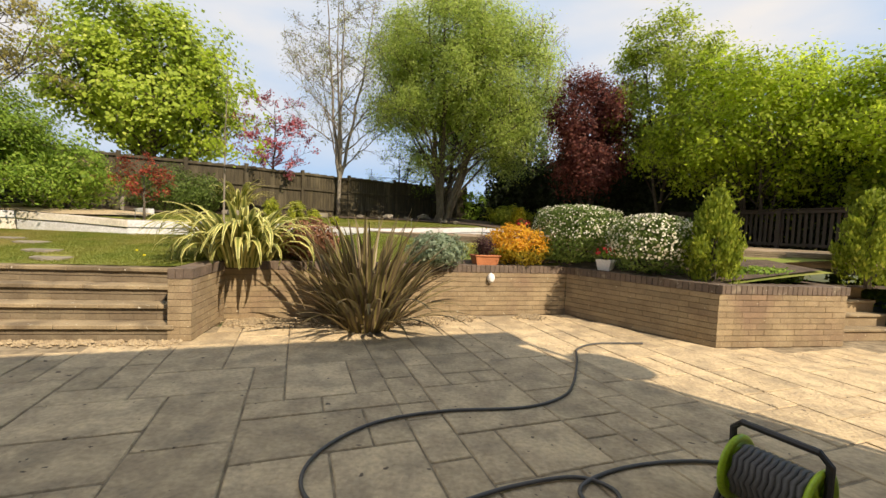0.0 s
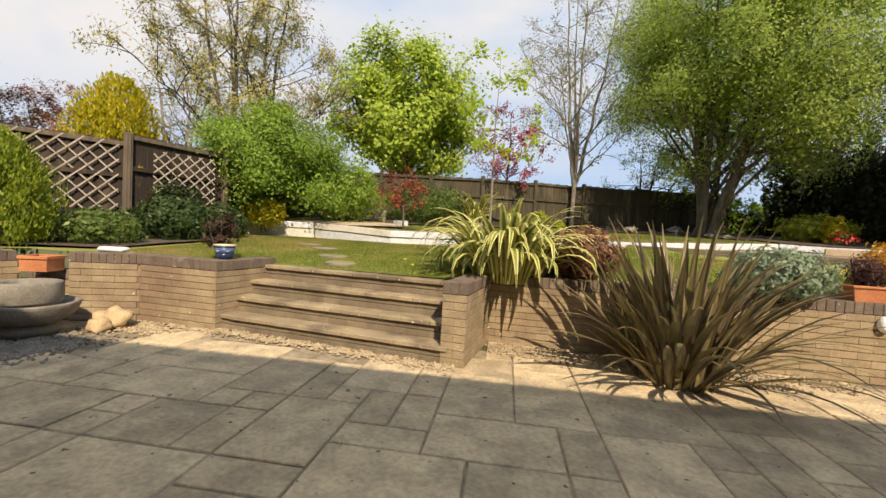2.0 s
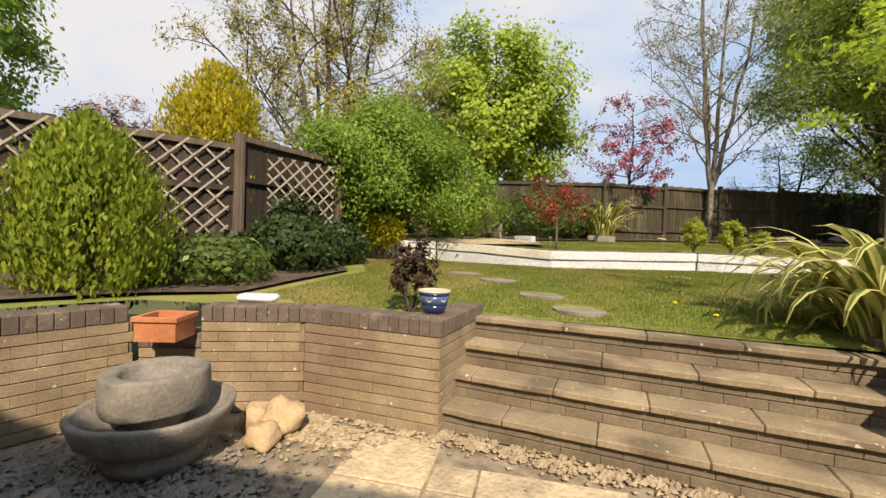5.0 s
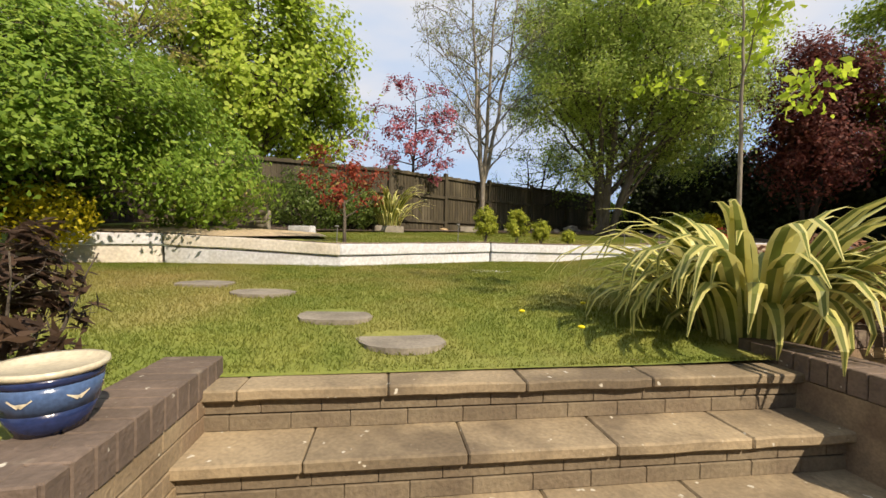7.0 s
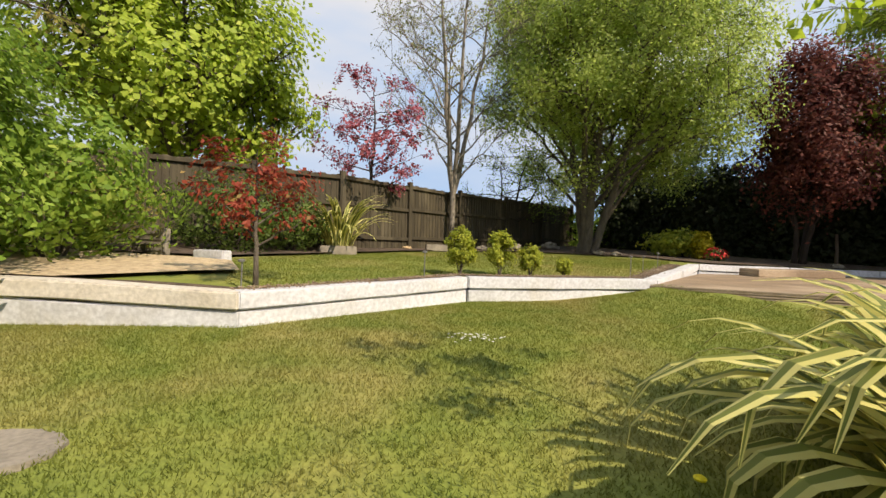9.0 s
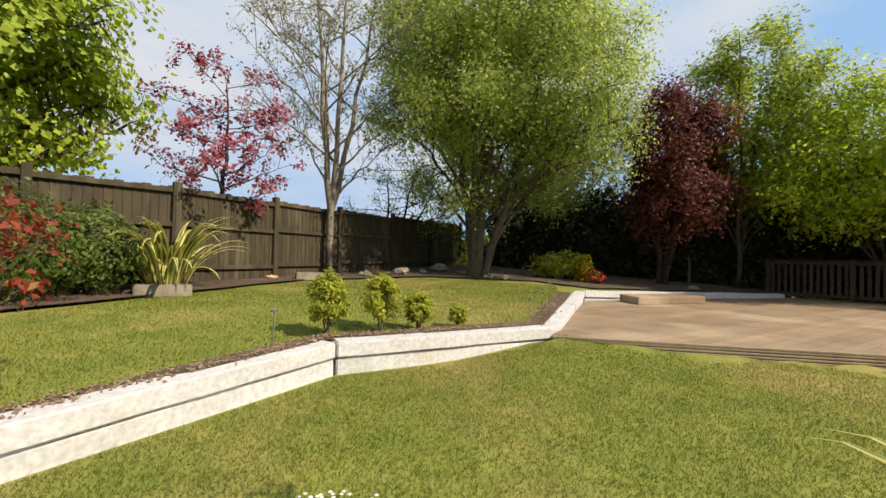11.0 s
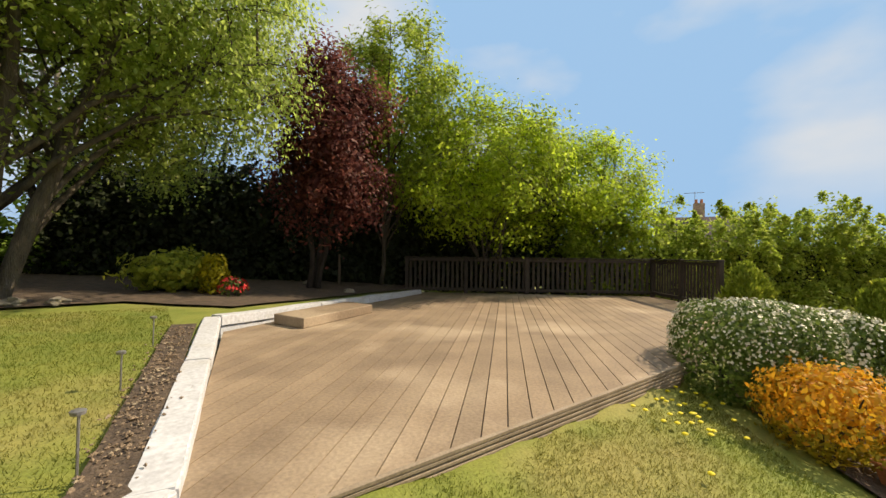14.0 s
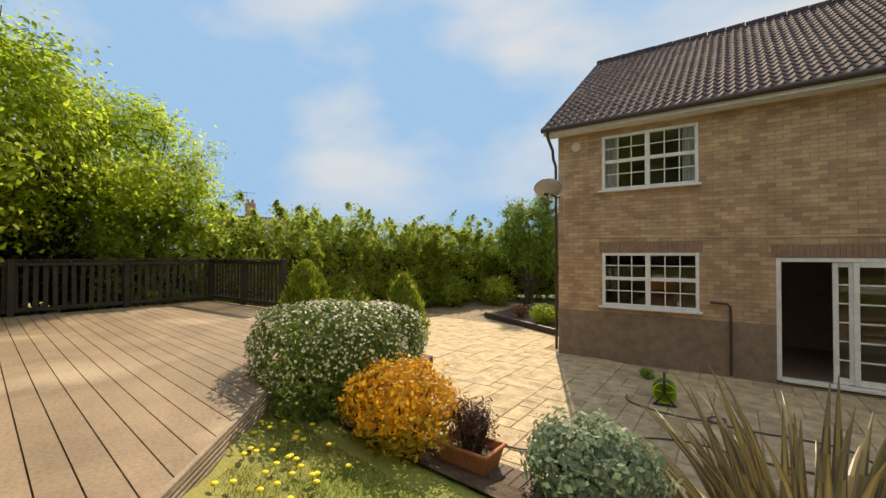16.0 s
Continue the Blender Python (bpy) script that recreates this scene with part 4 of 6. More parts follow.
# roof of pantiles: rows that step, each tile a shallow roll
RISE = 0.70
rows, cols = 22, 88
run = HD / 2 + 0.35
tw, tl = (HL + 0.5) / cols, run / rows
cross = [(0.0, 0.0), (0.16, 0.022), (0.34, 0.045), (0.52, 0.022), (0.68, 0.0), (1.0, 0.0)]
for side in (0, 1):
    co = []
    for r in range(rows):
        for c in range(cols):
            x0 = -0.25 + c * tw
            lift = 0.004 * noise.noise(Vector((c * 1.7, r * 2.3, side)))
            for (u0, h0), (u1, h1) in zip(cross, cross[1:]):
                for (ua, ha, ub, hb) in ((u0, h0, u1, h1),):
                    ya, yb = -0.35 + r * tl - 0.03, -0.35 + (r + 1) * tl
                    za, zb = EAVE + (ya + 0.35) * RISE + 0.05 + lift, EAVE + (yb + 0.35) * RISE + 0.022
                    q = [(x0 + ua * tw, ya, za + ha), (x0 + ub * tw, ya, za + hb), (x0 + ub * tw, yb, zb + hb), (x0 + ua * tw, yb, zb + ha)]
                    e = [(x0 + ua * tw, ya, za + ha - 0.03), (x0 + ub * tw, ya, za + hb - 0.03), (x0 + ub * tw, ya, za + hb), (x0 + ua * tw, ya, za + ha)]
                    if side:
                        q = [(x, HD - y, z) for x, y, z in reversed(q)]
                        e = [(x, HD - y, z) for x, y, z in reversed(e)]
                    co += q + e
    ob = quads("roof_tiles", np.array(co), M_TILE, house, "rows of plum-brown pantiles")
    ob["kind"] = "stuff"
bm = bmesh.new()
for side in (0, 1):
    y0, y1 = -0.30, HD / 2
    pr = [(y0, EAVE - 0.06), (y1, EAVE - 0.06 + (y1 - y0) * RISE), (y1, EAVE + 0.0 + (y1 - y0) * RISE), (y0, EAVE)]
    for s in (-0.2,):
        a = [bm.verts.new((s, HD - y if side else y, z)) for y, z in pr]
        b = [bm.verts.new((HL + 0.2, HD - y if side else y, z)) for y, z in pr]
        for i in range(4):
            j = (i + 1) % 4
            bm.faces.new((a[i], a[j], b[j], b[i]))
        bm.faces.new(a)
        bm.faces.new(b)
part("roof_deck", bm, M_GUTTER, house)
bm = bmesh.new()
x = -0.25
while x < HL:
    tube(bm, [(x, HD / 2, EAVE + run * RISE + 0.0), (x + 0.40, HD / 2, EAVE + run * RISE + 0.0)], [0.11, 0.12], 10)
    x += 0.42
part("ridge_tiles", bm, M_TILE, house)
bm = bmesh.new()
box(bm, (HL / 2, -0.30, EAVE - 0.05), (HL + 0.45, 0.03, 0.16))
box(bm, (HL / 2, -0.15, EAVE - 0.12), (HL + 0.4, 0.30, 0.02))
part("fascia", bm, M_UPVC, house, "white fascia and soffit boards")
bm = bmesh.new()
tube(bm, [(-0.25, -0.37, EAVE - 0.02), (HL + 0.2, -0.37, EAVE - 0.02)], 0.055, 10)
part("gutter", bm, M_GUTTER, house, "dark plastic gutter")
bm = bmesh.new()
tube(bm, [(-0.12, -0.36, EAVE - 0.05), (-0.12, -0.34, EAVE - 0.18), (-0.10, -0.08, EAVE - 0.42), (-0.1, -0.05, EAVE - 0.6), (-0.1, 0.12, EAVE - 0.75), (-0.1, 0.14, 0.05)], 0.034, 8)
part("downpipe", bm, M_GUTTER, house)


def window(w, label):
    win = part("window", bmesh.new(), M_UPVC, house, label)
    x0, x1, z0, z1 = w
    W, Hh = x1 - x0, z1 - z0

    def bar(name, c, s, bevel=0.006):
        bm = bmesh.new()
        box(bm, c, s, 0, bevel)
        part(name, bm, M_UPVC, win)
    y = 0.03
    bm = bmesh.new()
    for c, s in (((x0 + 0.03, y, (z0 + z1) / 2), (0.06, 0.07, Hh)), ((x1 - 0.03, y, (z0 + z1) / 2), (0.06, 0.07, Hh)), (((x0 + x1) / 2, y, z1 - 0.03), (W - 0.12, 0.07, 0.06)), (((x0 + x1) / 2, y, z0 + 0.03), (W - 0.12, 0.07, 0.06)), (((x0 + x1) / 2, y, (z0 + z1) / 2), (0.09, 0.075, Hh - 0.12))):
        box(bm, c, s, 0, 0.006)
    part("window_frame", bm, M_UPVC, win)
    bar("window_sill", ((x0 + x1) / 2, -0.03, z0 - 0.02), (W + 0.1, 0.16, 0.04))
    for h in range(2):
        a = x0 + 0.06 if h == 0 else (x0 + x1) / 2 + 0.045
        b = (x0 + x1) / 2 - 0.045 if h == 0 else x1 - 0.06
        bar("transom", ((a + b) / 2, y, z0 + Hh * 0.52), (b - a, 0.07, 0.07))
        for k in (1, 2):
            bar("glazing_bar", (a + (b - a) * k / 3, y, (z0 + z1) / 2), (0.02, 0.035, Hh - 0.12))
        for zz in (0.29, 0.76):
            bar("glazing_bar", ((a + b) / 2, y + 0.002, z0 + Hh * zz), (b - a, 0.030, 0.02))
        bm = bmesh.new()
        box(bm, ((a + b) / 2, y + 0.004, (z0 + z1) / 2), (b - a, 0.008, Hh - 0.12))
        pane = part("pane", bm, M_GLASS, win)
        pane.visible_shadow = False
    return win


window(WIN_L, "white plastic casement window with small panes, ground floor")
wu = window(WIN_U, "white plastic casement window with small panes and curtains, upper floor")
for s, x in ((0, WIN_U[0] + 0.16), (1, WIN_U[1] - 0.14)):
    bm = bmesh.new()
    co = [(x - 0.14 + 0.28 * k / 12, 0.17 + 0.018 * math.sin(k * 1.9)) for k in range(13)]
    a = [bm.verts.new((p, q, WIN_U[2])) for p, q in co]
    b = [bm.verts.new((p, q, WIN_U[3])) for p, q in co]
    for k in range(12):
        bm.faces.new((a[k], a[k + 1], b[k + 1], b[k]))
    c = part("curtain", bm, M_CURTAIN, wu)
    c.modifiers.new("thick", "SOLIDIFY").thickness = 0.006

door = part("patio_door", bmesh.new(), M_UPVC, house, "white sliding patio door, half open")
x0, x1, z0, z1 = DOOR
bm = bmesh.new()
for c, s in (((x0 + 0.035, 0.05, (z0 + z1) / 2), (0.07, 0.1, z1 - z0)), ((x1 - 0.035, 0.05, (z0 + z1) / 2), (0.07, 0.1, z1 - z0)), (((x0 + x1) / 2, 0.05, z1 - 0.035), (x1 - x0 - 0.14, 0.1, 0.07)), (((x0 + x1) / 2, 0.02, z0 + 0.03), (x1 - x0 - 0.14, 0.16, 0.06))):
    box(bm, c, s, 0, 0.006)
part("door_frame", bm, M_UPVC, door)
for a, b, y in ((x0 + 0.72, x0 + 0.72 + 0.26, 0.07), (x0 + 0.96, x1 - 0.07, 0.03)):
    bm = bmesh.new()
    w = 0.07
    for c, s in (((a + w / 2, y, (z0 + z1) / 2), (w, 0.045, z1 - z0 - 0.15)), ((b - w / 2, y, (z0 + z1) / 2), (w, 0.045, z1 - z0 - 0.15)), (((a + b) / 2, y, z1 - 0.11), (b - a - 2 * w, 0.045, 0.08)), (((a + b) / 2, y, z0 + 0.12), (b - a - 2 * w, 0.045, 0.10))):
        box(bm, c, s, 0, 0.005)
    part("sash", bm, M_UPVC, door)
    bars = [(((a + b) / 2, y, z0 + 0.15 + (z1 - z0 - 0.28) * k / 6), (b - a - 2 * w, 0.025, 0.022)) for k in range(1, 6)]
    if b - a > 0.5:
        bars += [((a + w + (b - a - 2 * w) * k / 4, y + 0.002, (z0 + z1) / 2), (0.022, 0.022, z1 - z0 - 0.3)) for k in range(1, 4)]
    for c, s in bars:
        bm = bmesh.new()
        box(bm, c, s)
        part("glazing_bar", bm, M_UPVC, door)
    bm = bmesh.new()
    box(bm, ((a + b) / 2, y, (z0 + z1) / 2), (b - a - 2 * w, 0.01, z1 - z0 - 0.3))
    pane = part("pane", bm, M_GLASS, door)
    pane.visible_shadow = False

dish = thing("satellite_dish", (4.62, 1.35, 3.55), "grey satellite dish on a bracket at the house corner", "satellite dish")
bm = bmesh.new()
lathe(bm, [(0.02, 0.0), (0.14, 0.012), (0.26, 0.045), (0.31, 0.075), (0.31, 0.082), (0.26, 0.052), (0.14, 0.02), (0.02, 0.008)], 24)
dd = part("reflector", bm, M_DISH, dish, "grey dish", True)
dd.matrix_basis = Matrix.Translation((0.05, 0.05, 0.05)) @ Vector((0.40, -0.43, 0.81)).to_track_quat("Z", "Y").to_matrix().to_4x4() @ Matrix.Scale(0.98, 4)
bm = bmesh.new()
tube(bm, [(0.08, -0.35, -0.06), (0.0, -0.12, -0.08), (0.03, -0.02, -0.02)], 0.018, 6)
tube(bm, [(0.05, 0.0, -0.18), (-0.12, 0.28, -0.08)], 0.011, 6)
box(bm, (-0.13, 0.30, -0.07), (0.05, 0.09, 0.05))
part("bracket", bm, M_BLACK, dish)


def on_wall(x, out, z):
    return HOUSE_A + HOUSE_U * x + HOUSE_N * out + Vector((0, 0, z))


cable = thing("wall_cable", tuple(on_wall(0, 0, 0)), "thin pale cable clipped along the house wall", "cable", "", "", HOUSE_RZ)
bm = bmesh.new()
tube(bm, [(0.13, -0.012, 4.3), (0.13, -0.012, 3.2), (0.14, -0.012, 2.68), (0.2, -0.012, 2.60), (1.5, -0.012, 2.57), (4.0, -0.012, 2.52), (HL, -0.012, 2.45)], 0.008, 6)
part("cable", bm, M_POTRIM, cable)
pipe = thing("waste_pipe", tuple(on_wall(0, 0, 0)), "dark plastic waste pipe on the house wall", "pipe", "", "", HOUSE_RZ)
bm = bmesh.new()
tube(bm, [(2.88, 0.0, 1.33), (2.92, -0.06, 1.33), (3.12, -0.06, 1.32), (3.17, -0.06, 1.28), (3.18, -0.06, 1.1), (3.18, -0.06, 0.05)], 0.022, 8)
part("pipe", bm, M_GUTTER, pipe)
vent = thing("alarm_box", tuple(on_wall(0.42, 0.0, 4.58)), "small round buff alarm cover under the eaves", "alarm box", "", "", HOUSE_RZ)
bm = bmesh.new()
lathe(bm, [(0.10, 0), (0.11, 0.02), (0.09, 0.05), (0.03, 0.06)], 14)
vb = part("cover", bm, M_CREAM, vent)
vb.matrix_basis = pose(0, 0, 0, 90, 0, 0)

# ---- trees ----
tree((-0.5, 15.4, 1.45), (0.1, 15.3, 6.0), (3.55, 3.55, 3.9), "broad multi-stemmed willow with fine spring leaves", (M_BARK, L_WILLOW), 60, 9, 5, 155000, 0.080, 0.17, 0.35, 6, 11, 0.21, 0.25, 0.15, 1.8, 0.13)
tree((-4.1, 14.55, 1.35), (-4.0, 14.6, 6.6), (2.2, 2.2, 4.2), "tall slender tree with pale bark and few young leaves", (M_BARKPALE, L_BUD), 34, 9, 6, 6000, 0.07, 0.10, 1.5, 4, 12, 0.08, 0.02, 0.0, 1.9, 0.2, 0.4)
tree((-10.4, 13.8, 0.8), (-10.3, 13.7, 5.2), (2.9, 2.9, 3.4), "round maple in bright yellow-green spring leaf", (M_BARK, L_ACER), 40, 8, 5, 33000, 0.125, 0.16, 0.7, 1, 13, 0.2, 0.15, 0.0, 0.9, 0.28, aspect=0.8)
tree((-11.6, 8.0, 0.6), (-11.5, 7.9, 5.3), (3.0, 3.0, 3.9), "open tree with fine brown twigs and olive buds", (M_BARK, L_OLIVE), 30, 9, 7, 24000, 0.075, 0.13, 0.5, 5, 14, 0.09, 0.1, 0.0, 0.8, 0.35)
tree((-5.9, 13.3, 1.42), (-5.85, 13.3, 3.75), (1.45, 1.45, 1.75), "young ornamental plum with dark pink blossom", (M_BARKDARK, L_PLUM), 18, 6, 4, 3200, 0.08, 0.045, 1.1, 1, 15, 0.05, 0.0, 0.0, 0.9, 0.3)
tree((4.6, 14.6, 1.3), (4.35, 13.9, 4.3), (1.35, 1.35, 2.6), "copper-leaved tree in dark red leaf", (M_BARKDARK, L_COPPER), 36, 8, 5, 26000, 0.095, 0.09, 0.5, 3, 16, 0.17, 0.15, 0.1, 0.7, 0.4)
tree((8.6, 11.6, 0.9), (7.7, 11.6, 4.1), (2.5, 2.4, 2.4), "lime-green leafy tree over the deck fence", (M_BARK, L_YELLOW), 44, 8, 5, 36000, 0.10, 0.07, 0.4, 5, 17, 0.19, 0.25, 0.15, 1.0, 0.35)
tree((10.6, 9.4, 0.3), (10.1, 9.4, 3.7), (2.3, 2.3, 2.1), "smaller lime-green tree beyond the deck fence", (M_BARK, L_YELLOW), 36, 8, 5, 28000, 0.10, 0.07, 0.4, 4, 27, 0.19, 0.25, 0.15, 1.2, 0.35)
tree((6.9, 14.3, 1.2), (6.5, 13.6, 5.5), (1.8, 1.8, 3.1), "tall upright ash with fresh green leaves", (M_BARK, L_HEDGE), 32, 8, 4, 20000, 0.11, 0.09, 0.6, 2, 18, 0.15, 0.15, 0.1, 1.2, 0.4)
tree((3.0, 21.0, 1.5), (3.0, 21.0, 8.0), (3.2, 3.2, 4.2), "bare-branched tree far behind the garden", (M_BARKPALE, L_OLIVE), 30, 9, 7, 1600, 0.08, 0.2, 0.8, 4, 19, 0.1, 0.05, 0.0, 1.5, 0.35)
tree((-24, 12.5, 0), (-24, 12.5, 6.2), (3.0, 3.0, 4.2), "leafless tree beyond the fence", (M_BARKPALE, L_OLIVE), 24, 9, 7, 300, 0.08, 0.22, 1.2, 3, 20, 0.1, 0.05, 0.0, 1.5, 0.4)
tree((-21, 1.2, 0), (-21, 1.2, 6.6), (3.8, 3.8, 4.6), "large green tree beyond the fence", (M_BARK, L_SHRUB), 30, 8, 5, 40000, 0.17, 0.3, 0.6, 3, 21, 0.22, 0.2, 0.5, 1.0, 0.35)
tree((-24, 7.5, 0), (-24, 7.5, 4.0), (2.6, 2.6, 2.4), "pale blossoming cherry beyond the fence", (M_BARK, L_BRONZE), 22, 8, 6, 9000, 0.12, 0.18, 0.8, 2, 22, 0.12, 0.1, 0.0, 1.0, 0.4)
tree((-2.6, 17.5, 1.4), (-1.7, 17.3, 3.3), (2.4, 1.6, 1.7), "low bare-twigged tree leaning behind the fence", (M_BARKDARK, L_SHRUB), 18, 7, 5, 1800, 0.07, 0.09, 0.5, 3, 23, 0.08, 0.05, 0.0, 0.6, 0.4)
tree((-2.78, 5.32, 0.70), (-2.78, 5.36, 2.55), (0.62, 0.62, 0.95), "slim young tree with lime-green leaves growing through the flax", (M_BARKPALE, L_YELLOW), 8, 4, 3, 800, 0.058, 0.012, 1.15, 1, 29, 0.04, 0.05, 0.1, 1.0, 0.4, name="sapling", category="tree")


# near-black colour that paints the shade inside the hedges
M_HEDGESHADE = surface("hedge_inner_shade", (0.03, 0.034, 0.016), (0.016, 0.017, 0.01), 9.0, 0.95, 1.0, 30.0, depth=0.08)


def hedge(points, z0, height, depth, label, mats, density=900, size=0.12, seed=3, lump=0.35, name="hedge", tufts=0.68):
    """A tall hedge along a line: bushy sides and an uneven top, with woody stems and an added dark shade core inside.
    """
    rng = np.random.default_rng(seed)
    th = thing(name, (*points[0], z0), label, "hedge")
    o = np.array([*points[0], 0.0])
    P, O = [], []
    bm = bmesh.new()
    for p, q in zip(points, points[1:]):
        L = math.dist(p, q)
        n = int(L * density)
        d = np.array([q[0] - p[0], q[1] - p[1], 0]) / L
        s = np.array([d[1], -d[0], 0])
        u = rng.uniform(-0.3, L + 0.3, n)
        a = rng.uniform(0, 1, n)
        ang = a * math.pi
        bulge = np.array([1 + 0.5 * lump * noise.noise(Vector((float(uu) * 0.8 + p[0] * 3, float(aa) * 2.5, seed))) + 0.5 * lump * noise.noise(Vector((float(uu) * 2.6, float(aa) * 6, seed + p[1]))) for uu, aa in zip(u, a)])
        rr = rng.uniform(0.72, 1.0, n) * bulge
        off = np.sign(np.cos(ang)) * np.abs(np.cos(ang)) ** 0.6 * depth / 2 * rr
        zz = np.abs(np.sin(ang)) ** 0.7 * height * rr
        low = rng.uniform(0, 1, n) < 0.3
        zz[low] *= rng.uniform(0.1, 1, int(low.sum()))
        at = np.array([p[0], p[1], 0]) + d * u[:, None] + s * off[:, None] + np.stack([0 * u, 0 * u, zz], 1) - o
        way = s * np.cos(ang)[:, None] + np.stack([0 * u, 0 * u, np.sin(ang)], 1)
        heads = rng.integers(0, n, max(8, int(L * 60)))
        pick = rng.integers(0, len(heads), n)
        ball = unit(way[heads] + rng.normal(0, 0.5, (len(heads), 3)))[pick]
        u2 = rng.uniform(0, 1, n)
        reach = rng.uniform(0.12, 0.5, len(heads))[pick] * u2
        tuft = at[heads[pick]] + ball * reach[:, None] + rng.normal(0, 1, (n, 3)) * (0.085 * (1.15 - u2))[:, None]
        tuft[:, 2] = np.maximum(tuft[:, 2], 0.05)
        use = (rng.uniform(0, 1, n) < tufts)[:, None]
        P.append(np.where(use, tuft, at))
        O.append(np.where(use, ball, way))
        for k in range(int(L / 0.5)):
            c = np.array([p[0], p[1], 0]) + d * (k * 0.5 + 0.2) - o
            lean = rng.normal(0, 0.25, 2)
            tube(bm, [Vector(c), Vector(c + np.array([lean[0], lean[1], height * 0.5])), Vector(c + np.array([lean[0] * 2, lean[1] * 2, height * 0.85]))], [0.05, 0.035, 0.012], 5, False)
    part("woody_base", bm, mats[0], th)
    # added solid core, coloured as inner shade, closes gaps between the leaves
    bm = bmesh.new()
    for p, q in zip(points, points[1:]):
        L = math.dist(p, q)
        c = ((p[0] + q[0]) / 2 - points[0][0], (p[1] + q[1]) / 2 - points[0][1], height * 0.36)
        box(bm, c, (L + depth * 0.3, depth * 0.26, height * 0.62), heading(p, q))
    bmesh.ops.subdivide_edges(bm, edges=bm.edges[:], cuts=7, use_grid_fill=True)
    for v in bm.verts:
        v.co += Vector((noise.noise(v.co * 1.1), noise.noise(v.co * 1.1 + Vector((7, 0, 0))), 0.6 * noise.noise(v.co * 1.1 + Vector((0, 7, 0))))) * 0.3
    part("twig_mass", bm, M_HEDGESHADE, th, "added dark core standing in for the shade inside the hedge")
    P, O = np.concatenate(P), np.concatenate(O)
    quads("foliage", leaf_quads(rng, P, O, size, 0.6, 0.7), mats[1], th)
    return th


hedge([(9.9, 9.8), (11.4, 6.5), (13.2, 3.0), (14.5, -1.0), (15.0, -5.0)], 0, 3.45, 2.6, "tall clipped hawthorn hedge in new leaf", (M_BARK, L_HEDGE), 11000, 0.10, 31, 0.5)
hedge([(15.0, -5.0), (12.5, -9.0), (9.0, -12.5)], 0, 3.3, 2.8, "tall hawthorn hedge closing the garden's end", (M_BARK, L_HEDGE), 4500, 0.12, 32, 0.6)
# this evergreen hedge carries its shade in the leaf colour
hedge([(2.0, 19.5), (4.6, 17.6), (7.4, 15.6), (9.6, 12.6), (10.2, 10.4)], 1.0, 3.6, 1.8, "dense evergreen hedge with deep shade painted into its leaf colour", (M_BARKDARK, L_SHADED), 5000, 0.15, 33, tufts=0.2)
hedge([(-1.5, 20.2), (3.5, 19.2)], 1.2, 1.9, 1.4, "bright green hedge behind the back fence", (M_BARK, L_SHRUB), 2500, 0.12, 34)
tree((11.5, -4.6, 0), (11.3, -4.8, 2.9), (1.9, 1.9, 2.0), "bushy green tree in front of the hedge", (M_BARK, L_SHRUB), 24, 8, 5, 22000, 0.11, 0.09, 0.3, 4, 24, 0.12, 0.2, 0.1, 0.4, 0.4)

# ---- shrubs along the left and back ----
tree((-9.1, 7.1, 1.05), (-9.1, 7.1, 2.35), (1.75, 1.75, 1.4), "large bushy green shrub against the fence", (M_BARK, L_SHRUB), 40, 8, 5, 60000, 0.062, 0.05, 0.2, 6, 41, 0.14, 0.2, 0.0, 0.1, 0.22, category="shrub", name="shrub")
shrub((-8.4, 8.7, 1.25), (1.0, 1.0, 0.85), "green shrub beside the slab at the back", (M_BARK, L_SHRUB), 6000, 0.08, 42, lump=0.4)
shrub((-8.6, 6.6, 1.05), (0.5, 0.4, 0.36), "low shrub with yellow-green leaves", (M_BARK, L_GOLD), 2200, 0.05, 43)
upright_conifer((-9.65, 4.32, 0.3), 0.9, 3.3, "golden egg-shaped conifer behind the fence", (M_BARK, L_GOLD), 18000, 0.07, 44, tip=0.42, waist=0.3)
upright_conifer((-7.75, 2.45, 0.66), 0.58, 1.46, "bushy upright green-gold conifer behind the brick wall", (M_BARK, L_THUJA), 17000, 0.055, 45, tip=0.6, waist=0.35)
shrub((-8.3, 4.6, 0.7), (0.75, 0.6, 0.42), "dark ivy mound at the foot of the fence", (M_BARKDARK, L_IVY), 5000, 0.075, 46, name="ivy", category="ivy")
shrub((-8.42, 4.8, 0.78), (0.13, 0.5, 0.5), "ivy climbing the small trellis", (M_BARKDARK, L_IVY), 3000, 0.07, 147, name="ivy", category="ivy", lump=0.5)
shrub((-8.5, 5.5, 0.75), (0.5, 0.6, 0.4), "ivy spilling beside the lawn", (M_BARKDARK, L_IVY), 3500, 0.075, 47, name="ivy", category="ivy")
shrub((-7.75, 3.4, 0.68), (0.5, 0.55, 0.3), "low mixed evergreen shrub by the fence", (M_BARKDARK, L_LAUREL), 3000, 0.06, 48)
tree((-7.6, 1.2, 0.66), (-7.6, 1.2, 1.3), (0.34, 0.34, 0.62), "thin yellow-green shrub on the raised bed", (M_BARK, L_ACER), 14, 4, 3, 420, 0.06, 0.014, 0.15, 3, 49, 0.03, 0.1, 0.0, 0.15, 0.3, category="shrub", name="shrub")
shrub((-7.3, 0.3, 0.66), (0.35, 0.35, 0.4), "orange-red leaved shrub on the raised bed", (M_BARK, L_BRONZE), 1500, 0.06, 50, shell=0.4)
